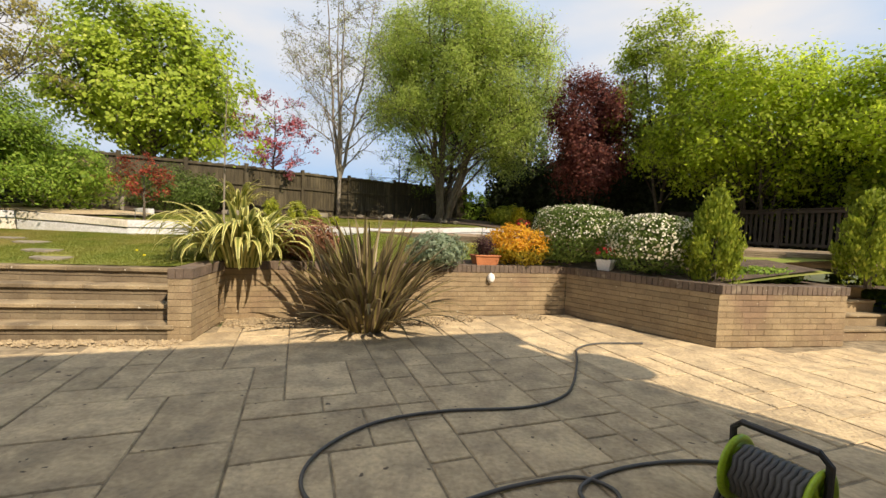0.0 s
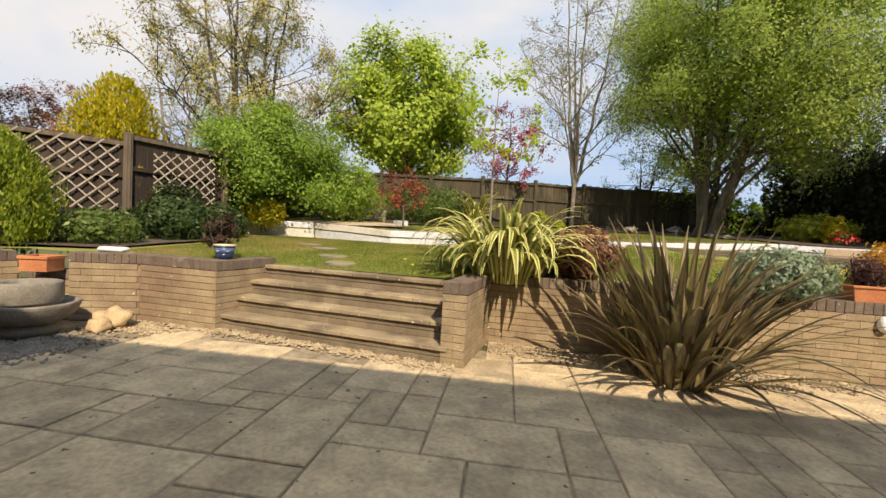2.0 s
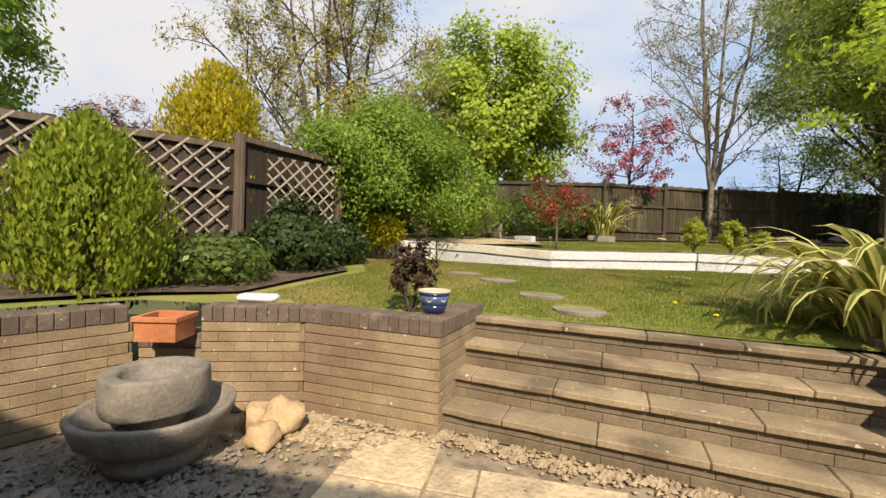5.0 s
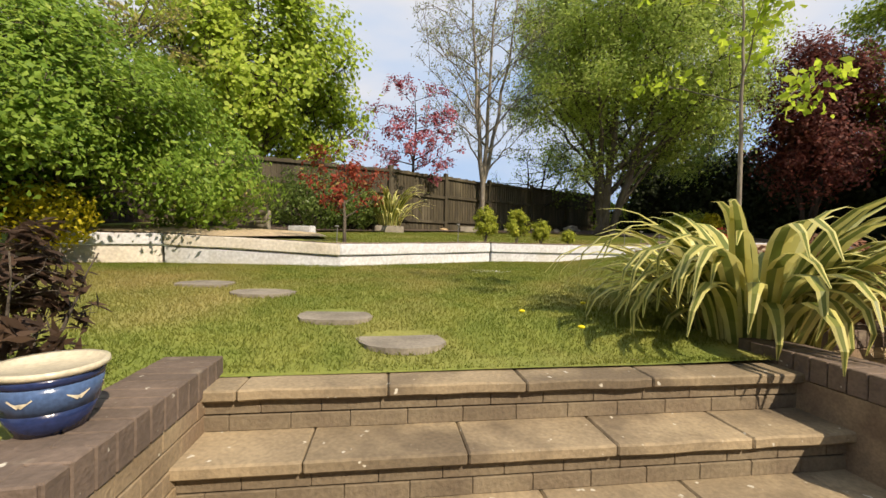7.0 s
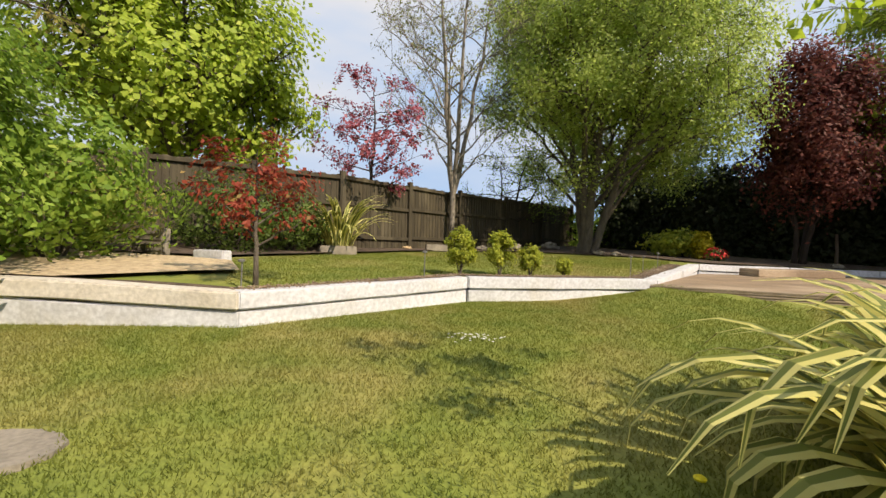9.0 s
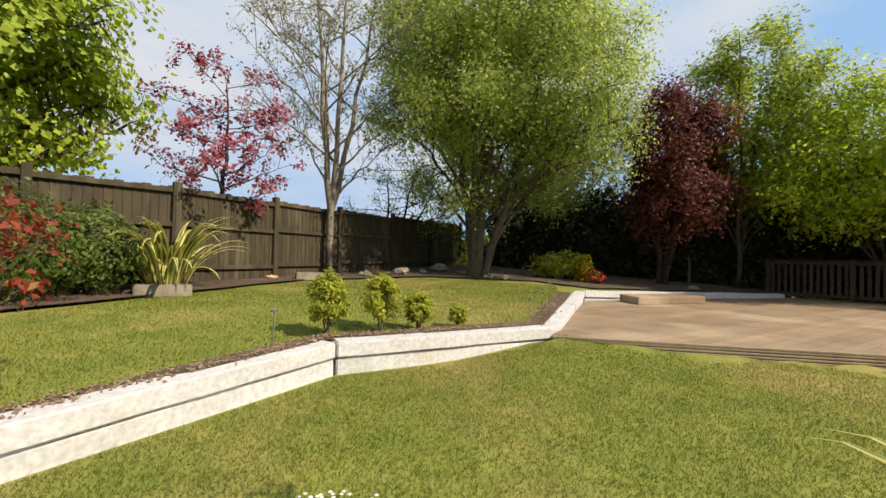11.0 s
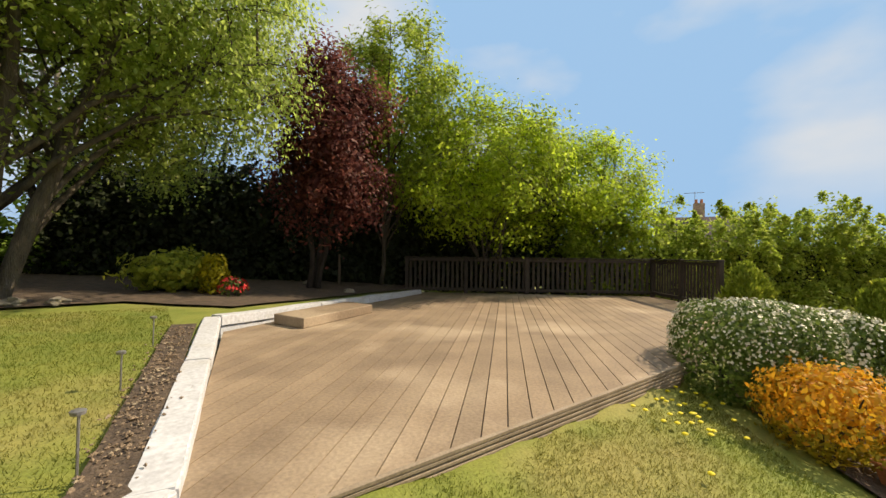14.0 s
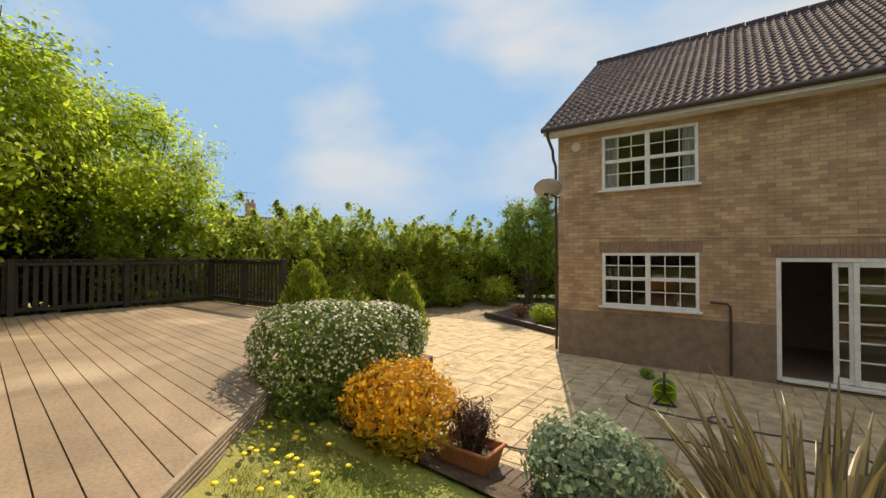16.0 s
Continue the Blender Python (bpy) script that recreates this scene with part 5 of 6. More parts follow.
tree((-5.96, 7.98, 1.17), (-5.98, 8.00, 1.95), (0.55, 0.55, 0.55), "small red-leaved shrub on a thin stem", (M_BARK, L_RED), 14, 5, 4, 1500, 0.05, 0.022, 0.28, 1, 51, 0.035, 0.1, 0.0, 0.22, 0.4, category="shrub", name="red_shrub")
shrub((-7.5, 10.6, 1.35), (0.95, 0.5, 0.62), "climbing evergreen against the back fence", (M_BARKDARK, L_LAUREL), 6000, 0.06, 52, lump=0.5)
shrub((-6.9, 11.3, 1.4), (0.6, 0.4, 0.55), "dark evergreen shrub by the back fence", (M_BARKDARK, L_LAUREL), 4000, 0.06, 53, lump=0.4)
shrub((-8.9, 9.8, 1.45), (0.9, 0.5, 0.6), "twiggy climber over the back fence", (M_BARK, L_OLIVE), 3500, 0.06, 54, lump=0.5, shell=0.4)
strap_plant((-6.15, 11.7, 1.44), 1.3, 90, "cream-striped flax plant by the back fence", (L_STRAPCREAM, L_STRAPGREEN), 0.085, 0.85, 55, spread=0.18, margins=False, stiff=0.4, lowest=48)
for k, (x, y, h) in enumerate(((-4.12, 9.5, 0.58), (-3.6, 9.7, 0.58), (-3.2, 9.72, 0.40), (-2.73, 9.83, 0.24))):
    s = tree((x, y, upper(x, y) + 0.02), (x, y, upper(x, y) + 0.02 + h * 0.52), (0.36 * h, 0.36 * h, h * 0.5), "small upright box bush with yellow-green tips", (M_BARK, L_BOX), 20, 5, 3, int(6000 * h), 0.035, 0.012, 0.03, 5, 60 + k, 0.024, 0.1, -0.25, 0.03, 0.4, category="box bush", name="box_bush")
    s["group"] = "row of box bushes"
shrub((2.1, 15.5, 1.38), (0.85, 0.5, 0.40), "low rhododendron in the shady bed", (M_BARKDARK, L_BOX), 2400, 0.11, 66, category="rhododendron", lump=0.4)
shrub((2.3, 14.8, 1.32), (0.26, 0.26, 0.42), "bright yellow-variegated shrub in the shady bed", (M_BARK, L_GOLD), 800, 0.085, 67, lump=0.4)
flowers = shrub((2.42, 14.45, 1.32), (0.27, 0.2, 0.2), "small clump of red flowers", (M_BARK, L_LAUREL), 260, 0.06, 68, category="flowers", name="red_flowers")

# ---- raised planter by the deck ----
shrub((2.2, 7.0, 0.76), (0.76, 0.72, 0.52), "clipped rounded evergreen with cream flower buds", (M_BARKDARK, L_LAUREL), 9000, 0.05, 71, category="shrub", lump=0.10, shell=0.86, square=0.5, top_mat=None)
shrub((3.05, 6.15, 0.72), (0.62, 0.62, 0.46), "evergreen bush covered in small cream flowers", (M_BARKDARK, L_LAUREL), 6500, 0.05, 72, lump=0.15, shell=0.85, square=0.3)
upright_conifer((3.52, 5.5, 0.70), 0.36, 1.2, "narrow upright green-gold conifer at the planter corner", (M_BARK, L_THUJA), 10000, 0.055, 73, tip=0.72, waist=0.25)
shrub((4.35, 5.85, 0.74), (0.6, 0.22, 0.11), "low green ground cover in the corner planter", (M_BARK, L_SHRUB), 1500, 0.055, 173, category="ground cover", name="ground_cover")
upright_conifer((6.1, 6.2, 0.74), 0.42, 1.3, "broad upright conifer beside the side steps", (M_BARK, L_THUJA), 6000, 0.07, 74, tip=0.5, waist=0.3)
shrub((1.2, 6.72, 0.72), (0.52, 0.44, 0.34), "orange spiraea with golden lower leaves", (M_BARK, L_ORANGELOW), 5200, 0.045, 75, top_mat=L_ORANGE, lump=0.3)
shrub((-0.05, 6.12, 0.7), (0.44, 0.36, 0.26), "low blue-grey hebe bush beside the brick wall", (M_BARKDARK, L_BLUE), 4200, 0.05, 77, lump=0.3)
strap_plant((-2.60, 5.46, 0.70), 1.22, 180, "large flax plant with cream-striped arching leaves", (L_STRAPCREAM, L_STRAPGREEN), 0.10, 1.05, 81, spread=0.36, margins=False, upright=0.65, lowest=46, stiff=0.3)
strap_plant((-0.85, 5.25, 0.0), 1.46, 210, "large bronze flax plant with stiff sword leaves", (L_STRAPOLIVE, L_STRAPBROWN), 0.076, 0.40, 82, spread=0.34, upright=0.58, lowest=26, margins=True)
shrub((-1.85, 5.85, 0.72), (0.45, 0.35, 0.3), "bronze-pink leafy shrub behind the wall", (M_BARK, L_BRONZE), 2600, 0.06, 83, lump=0.4)


# ---- small things ----
def blossoms(th, base, radii, n, size, mat, name, seed, square=0.0, low=-0.3, lift=0.0):
    rng = np.random.default_rng(seed)
    d = unit(rng.normal(0, 1, (n * 3, 3)))
    d = d[d[:, 2] > low][:n]
    e = d
    if square:
        e = d * (1 - square) + d / np.max(np.abs(d), axis=1, keepdims=True) * square * 0.82
    P = e * np.array(radii) * rng.uniform(0.97, 1.05, (len(d), 1)) + np.array([0, 0, radii[2] + lift])
    quads(name, leaf_quads(rng, P, d * 1.5, size, 0.9, 0.6), mat, th)


for ob in list(scene.objects):
    if ob.get("label") == "clipped rounded evergreen with cream flower buds":
        blossoms(ob, None, (0.76, 0.72, 0.52), 1500, 0.026, L_FLOWER, "blossom", 91, 0.5, -0.1)
    elif ob.get("label") == "evergreen bush covered in small cream flowers":
        blossoms(ob, None, (0.62, 0.62, 0.46), 1900, 0.032, L_FLOWER, "blossom", 92, 0.3, -0.4)
    elif ob.get("label") == "small clump of red flowers":
        blossoms(ob, None, (0.27, 0.2, 0.2), 110, 0.06, M_REDFLOWER, "blossom", 93)


def rounded_stone(name, at, s, label, mat, seed, category="stone", group=""):
    th = thing(name, at, label, category, group)
    bm = bmesh.new()
    bmesh.ops.create_icosphere(bm, subdivisions=3, radius=1)
    for v in bm.verts:
        n = v.co.normalized()
        cell = noise.voronoi(n * 1.5 + Vector((seed * 2.7, 0, 0)))[0][0] if name == "rock" else 0.3
        v.co = Vector((n.x * s[0], n.y * s[1], n.z * s[2])) * ((0.58 if name == "rock" else 0.82) + 0.55 * cell + 0.5 * noise.noise(n * 1.3 + Vector((seed, 0, 0))) + 0.14 * noise.noise(n * 4 + Vector((0, seed, 0))))
        v.co.z = max(v.co.z + s[2] * 0.75, -0.01)
    part("stone", bm, mat, th, "", name != "rock")
    return th


fountain = thing("stone_fountain", (-6.22, 2.36, 0.02), "grey cast-stone garden fountain of two stacked basins", "fountain")
bm = bmesh.new()
lathe(bm, [(0.24, 0.0), (0.25, 0.06), (0.20, 0.12)], 24)
part("pedestal", bm, M_CONCRETE, fountain, "", True)
bm = bmesh.new()
lathe(bm, [(0.18, 0.10), (0.28, 0.125), (0.36, 0.19), (0.392, 0.27), (0.398, 0.295), (0.392, 0.305), (0.37, 0.307), (0.358, 0.30), (0.33, 0.24), (0.20, 0.20), (0.02, 0.20)], 40)
for v in bm.verts:
    v.co.z += 0.02 * noise.noise(v.co * 4)
part("lower_basin", bm, M_CONCRETE, fountain, "", True)
bm = bmesh.new()
lathe(bm, [(0.14, 0.20), (0.15, 0.27), (0.155, 0.285), (0.235, 0.29), (0.25, 0.297), (0.257, 0.31), (0.262, 0.40), (0.258, 0.48), (0.252, 0.493), (0.24, 0.498), (0.19, 0.496), (0.178, 0.49), (0.172, 0.47), (0.16, 0.43), (0.02, 0.42)], 36)
for v in bm.verts:
    v.co.x *= 1 + 0.06 * noise.noise(Vector((v.co.x * 7, v.co.y * 7, 0)))
    v.co.y *= 1 + 0.06 * noise.noise(Vector((v.co.x * 7, v.co.y * 7, 3)))
part("upper_basin", bm, M_CONCRETE, fountain, "", True)

rounded_stone("boulder", (-6.02, 3.0, 0.0), (0.16, 0.13, 0.12), "smooth buff boulder on gravel", M_BOULDER, 1, "boulder", "boulders by the wall")
rounded_stone("boulder", (-6.18, 2.92, 0.0), (0.12, 0.1, 0.10), "smooth buff boulder on gravel", M_BOULDER, 2, "boulder", "boulders by the wall")
rounded_stone("boulder", (-5.92, 2.82, 0.0), (0.11, 0.1, 0.08), "smaller pale boulder on gravel", M_BOULDER, 3, "boulder", "boulders by the wall")
rounded_stone("rock", (-5.95, 1.82, 0.0), (0.17, 0.13, 0.09), "pale rough rock on the patio", M_ROCK, 4, "rock", "rocks by the fountain")
rounded_stone("rock", (-5.66, 1.68, 0.0), (0.18, 0.14, 0.05), "flat grey rock on the patio", M_ROCK, 5, "rock", "rocks by the fountain")
rounded_stone("rock", (-6.72, 1.62, 0.0), (0.24, 0.12, 0.08), "long grey rock against the brick wall", M_ROCK, 6, "rock", "rocks by the fountain")
rounded_stone("rock", (-5.11, 13.7, 1.40), (0.17, 0.12, 0.10), "pale rounded rock by the back fence", M_BOULDER, 7, "rock", "rocks along the back bed")
for k, (x, y, r) in enumerate(((-3.3, 14.7, 0.14), (-2.4, 15.2, 0.2), (-1.8, 15.6, 0.13), (-1.2, 16.2, 0.25), (-0.3, 14.9, 0.14), (0.1, 14.8, 0.12), (4.9, 15.0, 0.16), (4.6, 13.6, 0.13))):
    rounded_stone("rock", (x, y, upper(x, y) + 0.02), (r, r * 0.8, r * 0.55), "grey rounded rock edging the shady bed", M_ROCK, 10 + k, "rock", "rocks along the back bed")


def worn_block(name, at, s, rz, label, mat, category):
    th = thing(name, at, label, category, "", "", rz)
    bm = bmesh.new()
    box(bm, (0, 0, s[2] / 2), s)
    bmesh.ops.subdivide_edges(bm, edges=bm.edges[:], cuts=3, use_grid_fill=True)
    bmesh.ops.bevel(bm, geom=[e for e in bm.edges if e.calc_face_angle(0) > 1], offset=0.012, segments=2, affect="EDGES")
    for v in bm.verts:
        v.co += Vector((noise.noise(v.co * 6), noise.noise(v.co * 6 + Vector((5, 0, 0))), noise.noise(v.co * 6 + Vector((9, 0, 0))))) * 0.008
    part("block", bm, mat, th)
    return th


slab = worn_block("grey_slab", (-8.1, 9.75, upper(-8.1, 9.75) - 0.02), (0.62, 0.09, 0.36), -22, "upright grey weathered slab with faint lines", M_ROCK, "slab")
bm = bmesh.new()
for k in range(4):
    box(bm, (0, -0.052, 0.08 + 0.07 * k), (0.54, 0.006, 0.012))
part("carved_line", bm, M_CONCRETE, slab)
worn_block("pale_block", (-7.2, 9.55, upper(-7.2, 9.55) - 0.02), (0.5, 0.14, 0.15), -20, "long pale stone block lying by the bed", M_WHITE, "block")
worn_block("concrete_block", (-4.45, 13.75, upper(-4.45, 13.75)), (0.5, 0.16, 0.16), 15, "grey concrete block at the tree's foot", M_ROCK, "block")
worn_block("pot_box", (-6.15, 11.55, upper(-6.15, 11.55) - 0.02), (0.62, 0.3, 0.16), 25, "grey stone trough under the flax plant", M_ROCK, "trough")


def flat_stone(at, r, seed):
    th = thing("stepping_stone", at, "worn grey stepping stone set in the lawn", "stepping stone", "stepping stones")
    bm = bmesh.new()
    rim = []
    for k in range(14):
        a = k * math.tau / 14
        q = r * (1 + 0.22 * noise.noise(Vector((math.cos(a) * 1.2 + seed, math.sin(a) * 1.2, 0))))
        rim.append((1.25 * q * math.cos(a), 0.9 * q * math.sin(a)))
    prism(bm, rim, -0.05, 0.005)
    part("stone", bm, M_ROCK, th)


STONES = [(-4.66, 4.9), (-5.13, 5.25), (-5.87, 5.77), (-6.47, 6.0)]
for k, (x, y) in enumerate(STONES):
    flat_stone((x, y, lower(x, y) + 0.007), 0.19, k * 3.1)

# pots and boxes on the brick wall
pot = thing("blue_pot", (-5.37, 3.78, WALL_H), "blue glazed flower pot with cream rim on the wall", "flower pot")
pot.scale = (0.82, 0.82, 0.82)
bm = bmesh.new()
lathe(bm, [(0.085, 0.0), (0.10, 0.03), (0.118, 0.075)], 28)
part("foot", bm, M_NAVYPOT, pot, "navy glazed base", True)
bm = bmesh.new()
lathe(bm, [(0.118, 0.075), (0.128, 0.12), (0.132, 0.155)], 28)
part("body", bm, M_BLUEPOT, pot, "", True)
bm = bmesh.new()
lathe(bm, [(0.132, 0.155), (0.136, 0.18)], 28)
part("band", bm, M_NAVYPOT, pot, "navy glazed band", True)
bm = bmesh.new()
lathe(bm, [(0.136, 0.18), (0.148, 0.19), (0.146, 0.203), (0.128, 0.2), (0.12, 0.19), (0.01, 0.188)], 28)
part("rim", bm, M_POTRIM, pot, "cream glazed rim", True)
for k in range(6):
    a = k * math.tau / 6 + 0.3
    bm = bmesh.new()
    for j in range(5):
        b = -0.9 + j * 0.45 + math.pi / 2
        box(bm, (0.02 * math.cos(b), 0, 0.02 * math.sin(b)), (0.034, 0.004, 0.007), 0, 0, (0, -math.degrees(b)))
    motif = part("leaf_motif", bm, M_POTRIM, pot)
    motif.matrix_basis = pose(0.1265 * math.sin(a), -0.1265 * math.cos(a), 0.105, -8, 0, math.degrees(a))
tree((-5.70, 3.93, 0.66), (-5.70, 3.93, 1.0), (0.27, 0.22, 0.27), "bronze-leaved upright shrub behind the wall", (M_BARK, L_DARKBROWN), 14, 4, 3, 1100, 0.065, 0.016, 0.06, 6, 95, 0.018, 0.1, -0.2, 0.08, 0.3, lean=0.8, aspect=0.3, category="shrub", name="shrub")
tray = thing("white_tray", (-6.62, 3.19, WALL_H), "white plastic tray on the wall", "tray", "", "", 35)
bm = bmesh.new()
box(bm, (0, 0, 0.03), (0.3, 0.16, 0.06), 0, 0.025)
part("tray", bm, M_UPVC, tray, "", True)
tbox = thing("terracotta_planter", (-6.74, 2.6, 0.56), "small square terracotta planter on the low wall", "planter", "", "", 38)
bm = bmesh.new()
for c, s in (((0, -0.11, 0.08), (0.26, 0.02, 0.16)), ((0, 0.11, 0.08), (0.26, 0.02, 0.16)), ((-0.12, 0, 0.08), (0.02, 0.2, 0.16)), ((0.12, 0, 0.08), (0.02, 0.2, 0.16)), ((0, 0, 0.06), (0.22, 0.2, 0.1))):
    box(bm, c, s)
part("box", bm, M_TERRACOTTA, tbox)
bm = bmesh.new()
for c, s in (((0, -0.125, 0.145), (0.29, 0.02, 0.035)), ((0, 0.125, 0.145), (0.29, 0.02, 0.035)), ((-0.137, 0, 0.145), (0.016, 0.23, 0.035)), ((0.137, 0, 0.145), (0.016, 0.23, 0.035))):
    box(bm, c, s, 0, 0.004)
part("rim", bm, M_TERRACOTTA, tbox)

trough = thing("terracotta_trough", (0.68, 6.45, lower(0.68, 6.45) - 0.03), "terracotta trough on the bed", "trough", "", "", 20)
bm = bmesh.new()
W0, D0, W1, D1, HT = 0.30, 0.17, 0.40, 0.25, 0.20
ring = lambda w, d, z: [bm.verts.new((sx * w / 2, sy * d / 2, z)) for sx, sy in ((-1, -1), (1, -1), (1, 1), (-1, 1))]
r0, r1, r2, r3 = ring(W0, D0, 0), ring(W1, D1, HT), ring(W1 - 0.03, D1 - 0.03, HT), ring(W1 - 0.05, D1 - 0.05, HT - 0.05)
for a, b in ((r0, r1), (r1, r2), (r2, r3)):
    for i in range(4):
        bm.faces.new((a[i], a[(i + 1) % 4], b[(i + 1) % 4], b[i]))
bm.faces.new(r0[::-1])
part("body", bm, M_TERRACOTTA, trough)
bm = bmesh.new()
box(bm, (0, 0, HT - 0.055), (W1 - 0.05, D1 - 0.05, 0.02))
part("soil", bm, M_SOIL, trough)
bm = bmesh.new()
for c, s in (((0, -D1 / 2, HT), (W1 + 0.03, 0.025, 0.025)), ((0, D1 / 2, HT), (W1 + 0.03, 0.025, 0.025)), ((-W1 / 2, 0, HT), (0.025, D1, 0.025)), ((W1 / 2, 0, HT), (0.025, D1, 0.025))):
    box(bm, c, s, 0, 0.006)
part("rim", bm, M_TERRACOTTA, trough)
shrub((0.66, 6.45, lower(0.68, 6.45) + 0.10), (0.2, 0.17, 0.2), "dark purple feathery shrub in the terracotta trough", (M_BARKDARK, L_PURPLE), 1800, 0.045, 76, aspect=0.2, shell=0.4)
wpot = thing("white_flower_pot", (2.5, 6.42, lower(2.5, 6.42) + 0.02), "white square pot of red flowers", "flower pot", "", "", -40)
bm = bmesh.new()
r0 = [bm.verts.new((sx * 0.085, sy * 0.085, 0)) for sx, sy in ((-1, -1), (1, -1), (1, 1), (-1, 1))]
r1 = [bm.verts.new((sx * 0.115, sy * 0.115, 0.16)) for sx, sy in ((-1, -1), (1, -1), (1, 1), (-1, 1))]
for i in range(4):
    bm.faces.new((r0[i], r0[(i + 1) % 4], r1[(i + 1) % 4], r1[i]))
bm.faces.new(r0[::-1])
bm.faces.new(r1)
part("pot", bm, M_UPVC, wpot)
fl = shrub((2.5, 6.42, lower(2.5, 6.42) + 0.17), (0.14, 0.14, 0.1), "red and cream flowers in the white pot", (M_BARK, L_SHRUB), 260, 0.05, 96, category="flowers", name="potted_flowers", shell=0.3)
blossoms(fl, None, (0.14, 0.14, 0.11), 40, 0.05, M_REDFLOWER, "blossom", 97)
strap_plant((2.0, 6.98, lower(2.0, 6.98)), 0.45, 40, "narrow green iris leaves beside the orange bush", (L_STRAPGREEN,), 0.022, 0.35, 98, name="iris", spread=0.12, upright=0.6)

lamp = thing("wall_lamp", (0.77, 6.325, 0.57), "small white bulkhead lamp on the brick wall", "wall lamp", "", "", 17.7)
bm = bmesh.new()
lathe(bm, [(0.055, 0), (0.058, 0.015), (0.05, 0.05), (0.03, 0.065)], 18, squash=1.35)
lb = part("cover", bm, M_UPVC, lamp, "", True)
lb.matrix_basis = pose(0, 0, 0, 90, 0, 0)

# hose and reel on the patio
HOSE = [(2.53, 5.1), (2.0, 5.0), (1.66, 4.72), (1.5, 4.2), (1.3, 3.6), (1.12, 3.3), (0.8, 3.08), (0.25, 2.95), (-0.2, 2.72), (-0.44, 2.35), (-0.42, 2.02), (-0.15, 1.82), (0.2, 1.92), (0.6, 2.14), (0.95, 2.26), (1.12, 2.18), (1.1, 2.04), (0.98, 2.02), (0.96, 2.18), (1.25, 2.38), (1.7, 2.5), (2.1, 2.45), (2.25, 2.2), (2.0, 2.02)]
hose = thing("garden_hose", (0, 0, 0), "grey garden hose snaking over the patio", "hose")
pts = []
for i in range(1, len(HOSE) - 2):
    p0, p1, p2, p3 = [Vector((*HOSE[i + k], 0.014)) for k in (-1, 0, 1, 2)]
    for s in range(6):
        t = s / 6
        pts.append(0.5 * ((2 * p1) + (p2 - p0) * t + (2 * p0 - 5 * p1 + 4 * p2 - p3) * t * t + (3 * p1 - p0 - 3 * p2 + p3) * t ** 3))
bm = bmesh.new()
tube(bm, [Vector((*HOSE[0], 0.014)), *pts], 0.011, 7)
part("hose", bm, M_HOSE, hose, "", True)
reel = thing("hose_reel", (1.79, 2.03, 0), "black and lime-green hose reel with a carrying handle", "hose reel", "", "", -60)
reel.scale = (0.97, 0.97, 0.97)
for s in (-1, 1):
    bm = bmesh.new()
    lathe(bm, [(0.135, 0.004), (0.15, 0.0), (0.165, 0.012), (0.165, 0.024), (0.15, 0.03), (0.135, 0.024), (0.135, 0.004)], 28)
    for k in range(5):
        a = k * math.tau / 5
        tube(bm, [(0.03 * math.cos(a), 0.03 * math.sin(a), 0.014), (0.145 * math.cos(a), 0.145 * math.sin(a), 0.014)], 0.012, 6)
    d = part("disc", bm, M_LIME, reel, "lime-green plastic flange", True)
    d.matrix_basis = pose(s * 0.15, 0, 0.185, 0, 90 * s, 0)
    bm = bmesh.new()
    tube(bm, [(s * 0.19, -0.14, 0.01), (s * 0.19, 0, 0.19), (s * 0.19, 0.14, 0.01)], 0.014, 8)
    tube(bm, [(s * 0.19, -0.16, 0.015), (s * 0.19, 0.16, 0.015)], 0.014, 8)
    part("foot", bm, M_BLACK, reel)
bm = bmesh.new()
tube(bm, [(-0.14, 0, 0.185), (0.14, 0, 0.185)], 0.105, 16)
drum = part("drum", bm, M_BLACK, reel)
for k in range(11):
    bm = bmesh.new()
    tube(bm, [((-0.13 + k * 0.026) + 0.008 * math.sin(a * 3), 0.118 * math.cos(a * math.tau / 16), 0.185 + 0.118 * math.sin(a * math.tau / 16)) for a in range(17)], 0.0145, 6, False)
    part("coil", bm, M_HOSE, drum, "", True)
bm = bmesh.new()
tube(bm, [(-0.19, 0, 0.19), (-0.195, 0.0, 0.38), (-0.16, 0.0, 0.42), (0.15, 0.0, 0.42), (0.19, 0.0, 0.38), (0.19, 0, 0.19)], 0.017, 8)
part("handle", bm, M_BLACK, reel, "black tubular handle")
bm = bmesh.new()
tube(bm, [(0.18, 0, 0.185), (0.235, 0, 0.185)], 0.035, 12)
part("hub", bm, M_BLACK, reel)

# gravel, pebbles
rng = np.random.default_rng(8)


